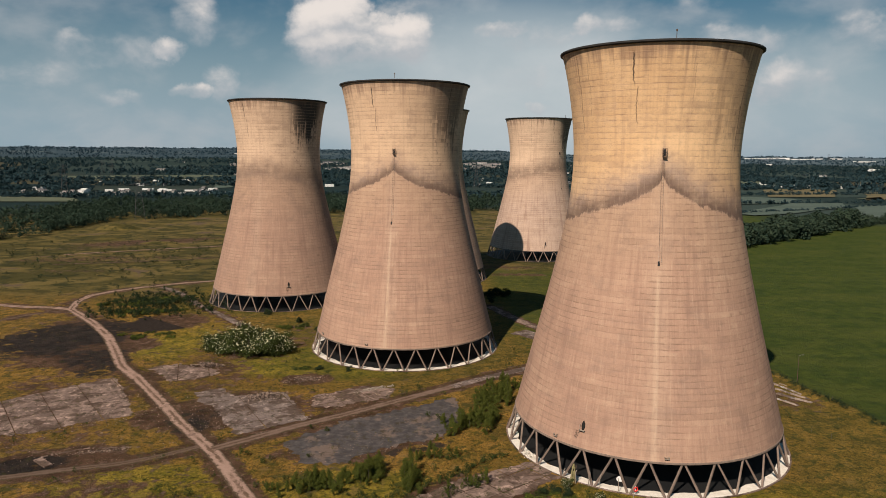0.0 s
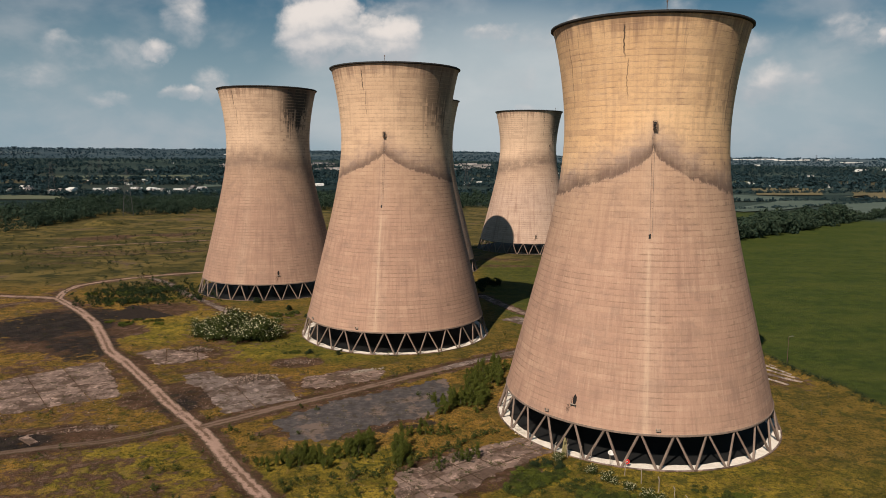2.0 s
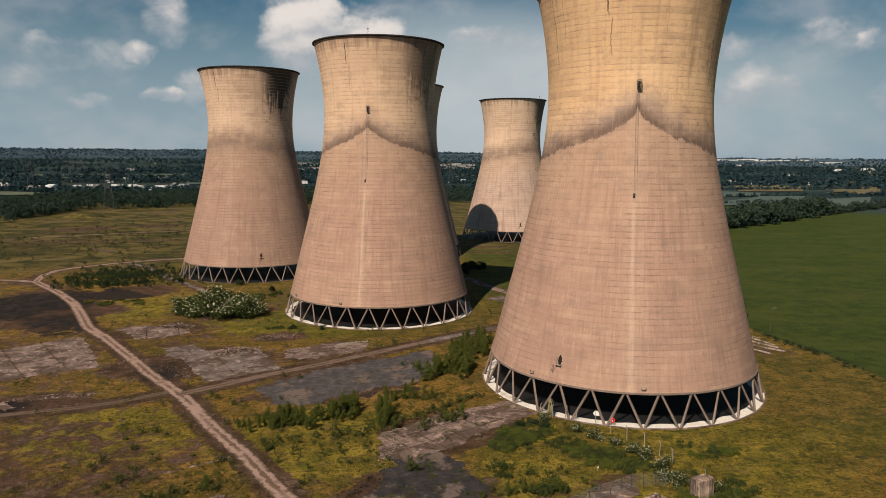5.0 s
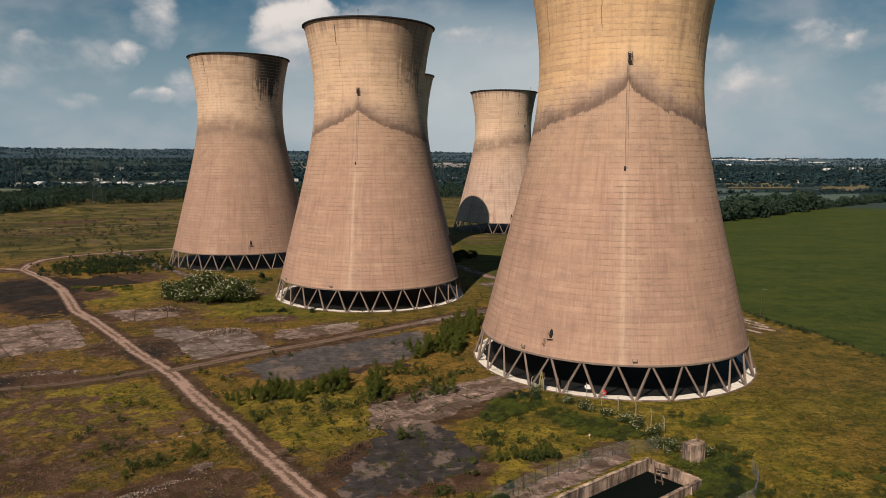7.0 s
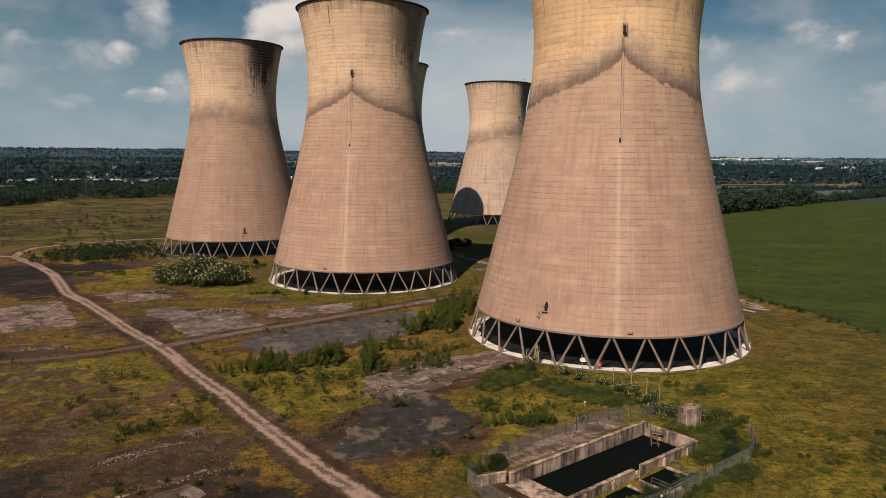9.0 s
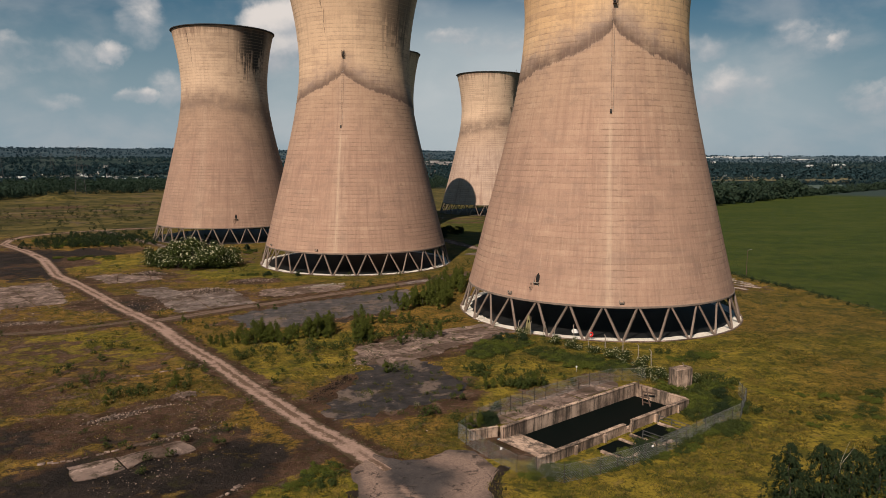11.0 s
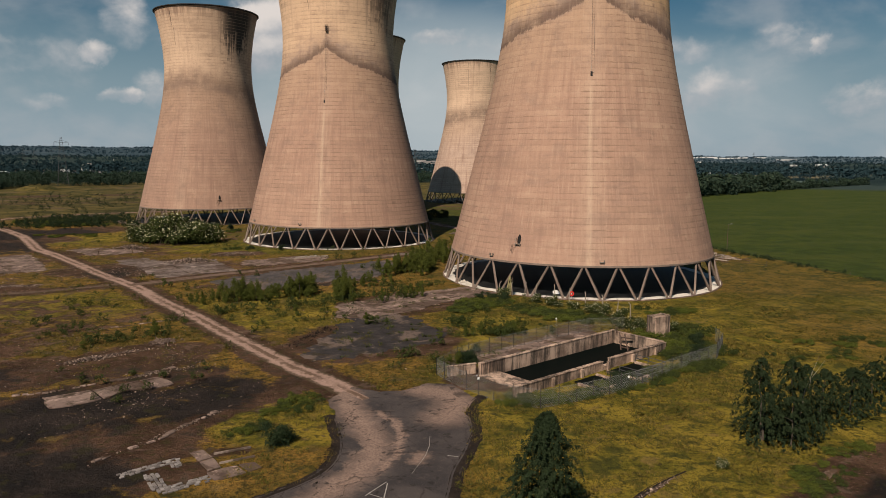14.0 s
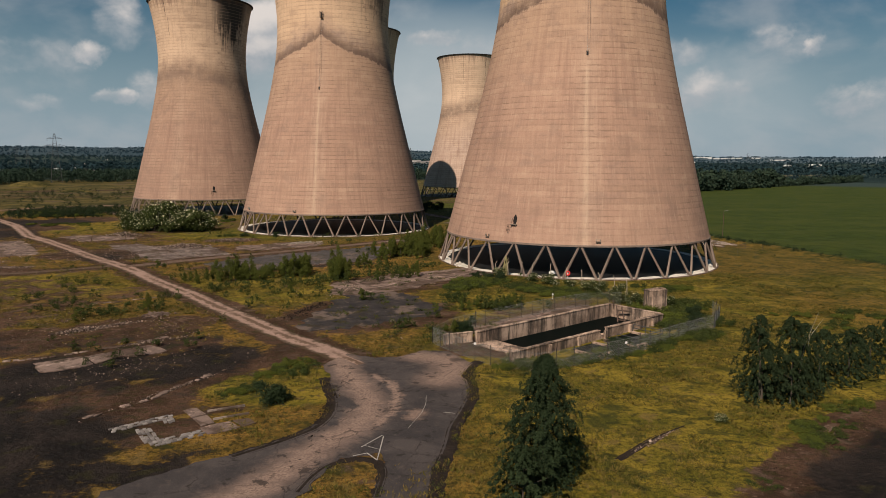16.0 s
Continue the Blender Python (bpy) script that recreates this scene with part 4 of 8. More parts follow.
# slabs: outline in plan, and the number of panels along and across
SLAB_LEFT = [(-126.0, 178.0), (-110.9, 193.7), (-100.3, 205.0), (-93.0, 196.5), (-80.8, 174.4), (-90.5, 169.0), (-99.0, 162.4), (-112.0, 158.0)]
SLAB_MID = [(-71.3, 192.5), (-64.2, 196.1), (-58.8, 189.6), (-46.4, 193.2), (-34.6, 173.3), (-40.9, 169.3), (-50.5, 162.6), (-61.5, 180.6), (-67.2, 184.8)]
SLAB_UP = [(-93.1, 214.7), (-86.8, 219.1), (-72.3, 213.6), (-68.8, 208.0), (-81.4, 201.2)]
SLAB_PINK = [(-37.6, 188.8), (-24.7, 198.8), (-14.7, 196.6), (-15.7, 190.5), (-27.1, 182.6), (-34.6, 181.8)]
TARMAC_MID = [(-38.2, 157.9), (-25.8, 172.4), (-14.6, 178.6), (1.5, 190.0), (4.9, 178.2), (-1.3, 162.2), (-13.0, 156.9), (-23.3, 147.0), (-30.7, 146.8)]
SLAB_A = [(-7.9, 130.3), (4.7, 141.3), (18.3, 148.8), (24.4, 141.4), (12.0, 131.6), (5.2, 123.4), (-2.9, 119.0), (-7.8, 120.0)]
TARMAC_NEAR = [(-9.4, 101.3), (-8.0, 106.0), (-6.4, 111.7), (-4.6, 119.6), (2.0, 122.6), (6.4, 119.5), (8.0, 114.0), (10.3, 109.6), (13.6, 104.8), (12.0, 102.6), (8.4, 101.8), (3.9, 98.5), (-0.4, 96.4), (-4.4, 94.6), (-8.6, 92.6), (-10.6, 96.0)]
SLAB_FRONT = [(-37.8, 79.4), (-32.8, 82.1), (-31.8, 83.1), (-29.4, 85.1), (-27.0, 86.7), (-24.4, 83.8), (-25.6, 82.3), (-29.2, 81.5), (-30.2, 79.1), (-33.3, 76.5), (-35.5, 75.7)]
SLAB_TANK = [(8.9, 89.8), (12.0, 89.9), (15.0, 90.8), (25.0, 98.2), (34.5, 105.4), (35.0, 109.6), (29.0, 106.4), (23.2, 102.4), (14.0, 94.4), (9.6, 92.4)]
SLAB_EDGE = [(93.0, 200.5), (100.4, 195.3), (100.3, 191.0), (95.4, 187.0), (88.5, 183.0), (84.5, 189.0)]
DARK_FAR = [(-126.0, 284.0), (-112.0, 296.0), (-99.0, 284.0), (-97.0, 270.0), (-112.0, 258.0), (-124.0, 266.0)]
SLAB_BEHIND = [(24.0, 262.0), (30.0, 268.0), (40.0, 256.0), (36.0, 248.0)]
ROAD = [(-5.2, 76.8), (-3.4, 68.0), (-2.9, 62.3), (-3.9, 58.7), (-6.2, 55.6), (-10.0, 52.6), (-14.5, 49.4), (-22.0, 44.0), (-34.0, 34.0), (-26.0, 26.0),
        (-14.0, 36.0), (-6.5, 42.0), (-3.4, 46.0), (-2.7, 49.4), (-1.7, 51.3), (0.4, 51.6), (6.6, 52.4), (8.7, 59.3), (9.7, 64.6), (10.4, 69.0), (9.9, 72.0), (11.9, 76.2), (9.6, 81.6), (6.4, 82.4), (2.6, 79.6), (0.6, 79.4), (-2.8, 81.6)]
ROAD_ARM = [(1.2, 52.4), (1.7, 50.2), (1.4, 47.6), (0.4, 43.0), (-1.0, 34.0), (3.5, 32.0), (4.2, 42.0), (5.2, 48.4), (6.6, 53.0)]
FLATS = [SLAB_LEFT, SLAB_MID, SLAB_UP, SLAB_PINK, TARMAC_MID, SLAB_A, TARMAC_NEAR, SLAB_FRONT, SLAB_TANK, SLAB_EDGE, DARK_FAR, SLAB_BEHIND, ROAD[:7] + ROAD[14:], ROAD_ARM,
         [(-16.0, 57.0), (-12.0, 62.0)], [(20, 84), (35, 96), (22, 78), (40, 90)]]
# bare patches: x, y, half sizes, turn, strength
BARE = [(-105, 180, 26, 15, 40, .85), (-54, 180, 19, 15, 30, .9), (-81, 210, 14, 9, 20, .9), (-26, 190, 15, 9, 35, .9), (-18, 165, 26, 16, 38, .75), (6, 132, 20, 12, 38, .8),
        (0, 104, 15, 14, 40, .95), (-33, 95, 14, 9, 35, .85), (-32, 80, 20, 8, 38, .72), (-20, 72, 22, 6, 45, .55), (2.5, 62, 6.5, 18, -5, .5), (24, 104, 16, 4, 37, .6), (14, 84, 6, 6, 0, .9),
        (-125, 235, 26, 24, 20, .95), (-115, 222, 12, 12, 0, .9), (-140, 270, 18, 12, 0, .8), (-111, 276, 17, 15, 20, .9), (-90, 145, 26, 9, 25, .85), (-75, 130, 20, 7, 25, .6),
        (94, 190, 12, 8, -40, .5), (-42, 205, 9, 6, 0, .85), (42, 49.5, 30, 7.0, 35, .85), (60, 44, 34, 10, 35, .95), (-68, 176, 12, 14, -50, .9), (-28, 62, 15, 12, 35, .75), (-46, 88, 14, 9, 30, .8), (-60, 100, 16, 8, 25, .7), (24, 53, 4.5, .5, 38, .8), (-17.2, 57.6, 4.6, 2.4, 38, .9), (-12.7, 63.0, 2.4, 1.7, 20, .9), (-46, 120, 16, 8, 30, .5),
        (-222, 528, 62, 15, 22, .75), (-250, 428, 34, 6, 8, .6), (-150, 400, 40, 5, 5, .5), (-210, 440, 50, 14, 10, .5), (-160, 470, 45, 5, 5, .55), (-215, 395, 30, 7, 0, .5), (-95, 430, 50, 8, 10, .5), (30, 420, 26, 9, 0, .6), (40, 395, 20, 6, 0, .7), (8, 440, 40, 14, 0, .4)]
# black cinders and earth, and painted lens falloff: x, y, half sizes, turn, strength
CINDERS_FALLOFF = [(-36, 74, 44, 20, 32, .40), (-21, 78, 16, 8, 40, .80), (-36, 71, 20, 9, 40, .85), (-33, 52, 20, 13, 30, .9), (-19, 46, 12, 7, 38, .7), (-55, 84, 16, 9, 30, .6), (-140, 250, 26, 32, -30, .80), (-116, 226, 14, 16, 30, .7), (-64, 173, 8, 11, -50, .5), (-109, 212, 9, 10, 20, .6), (-63, 168, 7, 7, 40, .75), (-92, 143, 16, 6, 24, .8), (-121, 268, 13, 11, 20, .85), (-8, 104, 5, 8, -20, .4),
           (-30, 160, 5, 10, -35, .6), (42, 46, 26, 6.0, 35, .9), (62, 40, 34, 12, 35, .95), (-5, 156, 12, 3, 25, .5)]
ground = build_ground()


def ridge_top(d):
    k = max(0.0, min(1.0, (d + 5) / 23))
    return 86 - 29 * k * k * (3 - 2 * k) + 9 * noise.noise(Vector((d * .16, 1, 0))) + 4 * noise.noise(Vector((d * .8, 2, 0))) + 1.5 * noise.noise(Vector((d * 3.1, 3, 0)))


RIDGE_STEPS = ((3500, -.06), (3900, .52), (4300, .86), (4600, 1.0), (4850, .9))


def ridge_height(x, y):
    r, d = math.hypot(x, y), math.degrees(math.atan2(x, y))
    return ridge_top(d) * float(np.interp(r, [p[0] for p in RIDGE_STEPS], [p[1] for p in RIDGE_STEPS]))


def ridge():
    """The far skyline, a long low ridge at the edge of the plain."""
    bm = bmesh.new()
    cols = []
    for i in range(241):
        a = radians(-60 + i * 0.5)
        d = -60 + i * 0.5
        top = ridge_top(d)
        cols.append([bm.verts.new((r * math.sin(a), r * math.cos(a), top * k)) for r, k in RIDGE_STEPS])
    for p, q in zip(cols, cols[1:]):
        for k in range(4):
            bm.faces.new((p[k], q[k], q[k + 1], p[k + 1]))
    bmesh.ops.recalc_face_normals(bm, faces=bm.faces)
    return tagged(link_mesh("backdrop", bm, M_RIDGE, smooth=True), "low wooded ridge on the horizon, tinted blue for haze", "hills", kind="structure")


ridge()
for mx, my, mr, mh in ((-288, 612, 13, 4.2), (-262, 540, 9, 1.6), (-214, 520, 10, 1.2)):
    bm = bmesh.new()
    rings = []
    for k in range(6):
        f = k / 5
        rings.append([bm.verts.new((mx + mr * (1.5 if math.cos(a) else 1) * f * math.cos(a) * (1 + .25 * noise.noise(Vector((math.cos(a) * 2, math.sin(a) * 2, mx)))), my + mr * f * math.sin(a), mh * (1 - f * f) * (1 + .3 * noise.noise(Vector((math.cos(a) * 2 * f, math.sin(a) * 2 * f, my)))) - .3 * f)) for a in [math.radians(15 * i) for i in range(24)]])
    for a, b in zip(rings, rings[1:]):
        for i in range(24):
            bm.faces.new((a[i], b[i], b[(i + 1) % 24], a[(i + 1) % 24]))
    bmesh.ops.remove_doubles(bm, verts=bm.verts, dist=.001)
    bmesh.ops.recalc_face_normals(bm, faces=bm.faces)
    ob = link_mesh("earth_mound", bm, M_GROUND, smooth=True)
    ob.data.attributes.new("back", "FLOAT", "POINT").data.foreach_set("value", [1.0] * len(ob.data.vertices))
    tagged(ob, "low overgrown mound of tipped earth", "mound", kind="structure")


def ragged(poly, step_len, amount, seed):
    """The outline with its edges broken into short, uneven steps at two scales."""
    q = random.Random(seed)
    out = []
    for (ax, ay), (bx, by) in zip(poly, poly[1:] + poly[:1]):
        d = math.hypot(bx - ax, by - ay)
        n = max(1, int(d / step_len))
        for i in range(n):
            s = i / n
            wave = noise.noise(Vector((ax + (bx - ax) * s, ay + (by - ay) * s, seed)) * .45)
            k = amount * (q.random() - 0.5) * (0.5 if i == 0 else 1.3) + (amount * 1.7 * wave if i else 0)
            out.append((ax + (bx - ax) * s - (by - ay) / d * k, ay + (by - ay) * s + (bx - ax) / d * k))
    return out


def fill(bm, outline, z):
    """Fills an outline in plan with triangles."""
    n = len(outline)
    pts, _, tris, *_ = delaunay_2d_cdt([Vector(p) for p in outline], [(i, (i + 1) % n) for i in range(n)], [], 1, 1e-4)
    vs = [bm.verts.new((p.x, p.y, z)) for p in pts]
    for t in tris:
        bm.faces.new([vs[k] for k in t])
    loose = [v for v in bm.verts if not v.link_faces]
    bmesh.ops.delete(bm, geom=loose, context="VERTS")


def sheet(bm, poly, z0, z1):
    fill(bm, poly, z1)
    rim_edges = [e for e in bm.edges if len(e.link_faces) == 1]
    ext = bmesh.ops.extrude_edge_only(bm, edges=rim_edges)
    for v in ext["geom"]:
        if isinstance(v, bmesh.types.BMVert):
            v.co.z = z0
    bmesh.ops.recalc_face_normals(bm, faces=bm.faces)
    return bm


def slab(name, label, poly, mat, angle, panel_u, panel_v, seed, top=0.10, rag=0.45):
    """A broken slab: its panels are cut along two ways, with open joints and slightly uneven heights."""
    ob = thing(name, label, "slab", kind="structure")
    q = random.Random(seed)
    outline = ragged(poly, 0.8, rag, seed)
    u = Vector((math.cos(radians(angle)), math.sin(radians(angle)), 0))
    v = Vector((-u.y, u.x, 0))
    us, vs = [Vector((*p, 0)).dot(u) for p in outline], [Vector((*p, 0)).dot(v) for p in outline]
    cu = np.arange(min(us), max(us) + panel_u, panel_u)
    cv = np.arange(min(vs), max(vs) + panel_v, panel_v)
    for a in cu[:-1]:
        for b in cv[:-1]:
            bm = bmesh.new()
            fill(bm, outline, 0)
            for co, no in ((u * (a + .13), -u), (u * (a + panel_u - .13), u), (v * (b + .13), -v), (v * (b + panel_v - .13), v)):
                bmesh.ops.bisect_plane(bm, geom=bm.faces[:] + bm.edges[:] + bm.verts[:], plane_co=co, plane_no=no, clear_outer=True, dist=1e-4)
            if not bm.faces or sum(f.calc_area() for f in bm.faces) < 0.6:
                bm.free()
                continue
            h = top + q.uniform(-0.035, 0.03)
            tx, ty = q.uniform(-.004, .004), q.uniform(-.004, .004)
            c = bm.faces[:][0].calc_center_median()
            ext = bmesh.ops.extrude_face_region(bm, geom=bm.faces[:])
            for w in ext["geom"]:
                if isinstance(w, bmesh.types.BMVert):
                    w.co.z = h + (w.co.x - c.x) * tx + (w.co.y - c.y) * ty
            for w in bm.verts:
                if w.co.z == 0:
                    w.co.z = -0.15
            bmesh.ops.recalc_face_normals(bm, faces=bm.faces)
            part("panel", bm, mat, ob)
    return ob


def ribbon(name, label, line, width, z, seed, mat=None, step_len=1.2, category="track"):
    """A worn track: two wheel ruts with a raised, uneven middle and frayed sides."""
    q = random.Random(seed)
    pts = []
    for (ax, ay), (bx, by) in zip(line, line[1:]):
        n = max(1, int(math.hypot(bx - ax, by - ay) / step_len))
        pts += [(ax + (bx - ax) * i / n, ay + (by - ay) * i / n) for i in range(n)]
    pts.append(line[-1])
    pts = np.array(pts)
    for _ in range(6):
        pts[1:-1] = (pts[:-2] + 2 * pts[1:-1] + pts[2:]) / 4
    bm = bmesh.new()
    rows, lanes = [], []
    for i in range(len(pts)):
        d = pts[min(i + 1, len(pts) - 1)] - pts[max(i - 1, 0)]
        d = d / np.hypot(*d)
        nrm = np.array((-d[1], d[0]))
        w = width / 2
        offs = [-w - q.uniform(0, .3), -w * .7, -w * .45, -w * .12, w * .15, w * .45, w * .72, w + q.uniform(0, .3)]
        hs = [-.08, .0, -.025, .035, .03, -.025, .0, -.08]
        lanes += [o / w for o in offs]
        rows.append([bm.verts.new((*(pts[i] + nrm * o), z + h + q.uniform(-.008, .008))) for o, h in zip(offs, hs)])
    for a, b in zip(rows, rows[1:]):
        for k in range(7):
            bm.faces.new((a[k], a[k + 1], b[k + 1], b[k]))
    bmesh.ops.recalc_face_normals(bm, faces=bm.faces)
    ob = link_mesh(name, bm, mat or M_TRACK, smooth=True)
    a = ob.data.attributes.new("across", "FLOAT", "POINT")
    a.data.foreach_set("value", np.array(lanes, dtype=np.float32))
    if ob.data.polygons[0].normal.z < 0:
        ob.data.flip_normals()
    return tagged(ob, label, category, kind="structure")


ribbon("dirt_track", "pale rutted dirt track worn through rough grass", TRACK_MAIN[:12], 3.8, 0.05, 1)
ribbon("dirt_track", "pale curved dirt track past the blackened earth", TRACK_MAIN[11:], 4.4, 0.05, 2)
ribbon("dirt_track", "pale dirt track leading to the rough open land", TRACK_WEST, 4.2, 0.06, 3)
ribbon("dirt_track", "faint narrow dirt track beside blackened earth", TRACK_WEST_LOW, 2.2, 0.05, 4, M_TRACK_FAINT)
ribbon("dirt_track", "faint pale track across the rough open land", [(-250, 455), (-205, 482), (-165, 503), (-125, 518), (-90, 530)], 3.0, 0.25, 12)
ribbon("dirt_track", "faint pale line worn in the rough open land", [(-235, 415), (-190, 428), (-150, 446)], 2.0, 0.25, 13, M_TRACK_FAINT)
ribbon("dirt_track", "dusty track leading round behind the far tower", TRACK_NORTH, 4.0, 0.06, 5)
ribbon("concrete_path", "narrow grey concrete path leading to a tower", PATH_C, 3.0, 0.07, 6, M_SLAB_GREY, category="path")
ribbon("dirt_track", "brown rutted cross track between broken slabs", CROSS[:7], 3.6, 0.05, 7, M_TRACK_DULL)
ribbon("concrete_path", "grey concrete service road in the grass", CROSS[6:], 3.2, 0.07, 8, M_SLAB_GREY, category="path")
ribbon("dirt_track", "faint dirt track running into brown waste ground", CROSS_LEFT, 2.6, 0.05, 9, M_TRACK_FAINT)
ribbon("concrete_path", "pale concrete track in the shade between towers", TRACK_BACK, 4.0, 0.07, 10, M_SLAB, category="path")

road_bm = bmesh.new()
sheet(road_bm, ragged(ROAD, 0.6, 0.28, 21), -0.1, 0.055)
tagged(link_mesh("road", road_bm, M_ROAD), "worn dusty tarmac road junction with broken edges", "road", kind="structure")
road_bm = bmesh.new()
sheet(road_bm, ragged(ROAD_ARM, 0.6, 0.22, 22), -0.1, 0.049)
tagged(link_mesh("road", road_bm, M_ROAD), "cracked tarmac arm of the road junction", "road", kind="structure")

ribbon("dirt_track", "worn sandy earth track across dark bare ground", [(20.0, 40.0), (27.6, 46.0), (35.2, 51.4), (42.0, 55.8), (49.0, 60.4), (56.0, 65.0), (66.0, 71.0), (80.0, 80.0)], 2.6, 0.04, 17, M_TRACK_DULL)
ribbon("ditch", "narrow dark ditch in the rough grass", [(19.8, 49.5), (22.0, 51.5), (23.8, 53.2), (25.6, 54.6), (28.0, 56.1)], .7, 0.03, 18, M_EDGE, .5, "ditch")
# broken road edge, with the shadow of its step put into the colour
ribbon("road_edge", "crumbling earth edge beside the tarmac, blackened for its step's shadow", [(12.6, 77.4), (11.0, 74.6), (10.6, 70.4), (10.5, 65.9), (9.0, 61.0), (7.6, 57.0), (6.9, 53.0), (5.6, 48.1), (4.8, 42.0)], 1.3, 0.06, 14, M_EDGE, .5, "road edge")
ribbon("road_edge", "dark broken earth edge along the road bend", [(-4.6, 72.0), (-3.7, 67.7), (-3.1, 64.0), (-3.2, 60.6), (-4.2, 57.6), (-6.6, 55.0), (-10.2, 52.0)], 1.2, 0.06, 15, M_EDGE, .5, "road edge")
ribbon("road_edge", "dark earth rim of the little grass island", [(-4.4, 45.6), (-3.7, 48.0), (-2.6, 50.2), (-.6, 51.3), (1.3, 50.4), (1.7, 48.6), (1.1, 44.5)], .7, 0.06, 16, M_EDGE, .4, "road edge")

slab("concrete_slab", "brown broken concrete floor slab in waste ground", SLAB_LEFT, M_SLAB, 38, 9.5, 7.5, 31, .1, .7)
slab("concrete_slab", "grey concrete floor slab with broken corner", SLAB_MID, M_SLAB_GREY, 31, 11.0, 6.2, 32, .1, .6)
slab("concrete_slab", "pinkish weathered concrete slab beside the track", SLAB_UP, M_SLAB, 20, 9.0, 7.0, 33, .1, 1.0)
slab("concrete_slab", "pinkish concrete floor slab below the middle tower", SLAB_PINK, M_SLAB, 36, 8.0, 6.0, 34, .1, 1.0)
slab("tarmac_yard", "dark grey tarmac yard overgrown at its edges", TARMAC_MID, M_YARD, 38, 60, 60, 35, 0.05, 1.0)
slab("concrete_slab", "cracked grey concrete slab with weeds in its joints", SLAB_A, M_SLAB, 38, 6.0, 5.0, 36, .09, .6)
slab("tarmac_yard", "dark broken tarmac yard beside the track", TARMAC_NEAR, M_OLD_YARD, 38, 60, 60, 37, 0.05, .9)
slab("concrete_slab", "grey concrete slab remains among dark cinders", SLAB_FRONT, M_SLAB, 38, 5.5, 4.0, 38, .1, .2)
slab("concrete_slab", "pinkish broken concrete apron along the tank wall", SLAB_TANK, M_SLAB, 37, 7.0, 5.0, 39, .06, .5)
for (ax, ay), (bx, by), w in (((96.9, 206.0), (101.0, 195.2), 1.0), ((95.6, 200.6), (101.2, 191.6), 1.1), ((94.2, 196.2), (100.4, 188.6), 1.3), ((91.8, 192.4), (95.6, 186.2), 1.0), ((99.2, 205.0), (102.0, 199.0), .5)):
    bm = bmesh.new()
    run = math.hypot(bx - ax, by - ay)
    for k in range(4):
        s0 = (k + .5) / 4
        box(bm, (ax + (bx - ax) * s0 + .1 * math.sin(k * 5 + ax), ay + (by - ay) * s0, .06), (run / 4 - .06, w * (1 - .12 * (k % 2)), .26), math.degrees(math.atan2(by - ay, bx - ax)) + 2 * math.sin(k * 3 + ay), .04)
    tagged(link_mesh("concrete_strip", bm, M_SLAB_PALE), "long pale concrete strip lying at the meadow's edge", "concrete strip", kind="structure")
slab("tarmac_yard", "dark cinder and tarmac patch among low bushes", DARK_FAR, M_EDGE, 30, 60, 60, 41, 0.05, 1.4)
slab("concrete_slab", "dark concrete slab by the track between towers", SLAB_BEHIND, M_SLAB_GREY, -52, 9.0, 7.0, 42)


# ---- cooling towers ----
PROFILE = [(6.3, 30.7), (12, 29.25), (20, 27.25), (28, 25.25), (36, 23.25), (44, 21.4), (50, 20.15), (56, 19.1), (62, 18.5), (67, 18.32), (72, 18.55), (78, 19.2), (84, 20.2), (88, 21.1), (89.7, 21.6)]


def radius(z):
    zs, rs = [p[0] for p in PROFILE], [p[1] for p in PROFILE]
    return sum(float(np.interp(z + d, zs, rs)) for d in (-2.4, -1.2, 0, 1.2, 2.4)) / 5 if 9 < z < 88 else float(np.interp(z, zs, rs))


SEG = 160


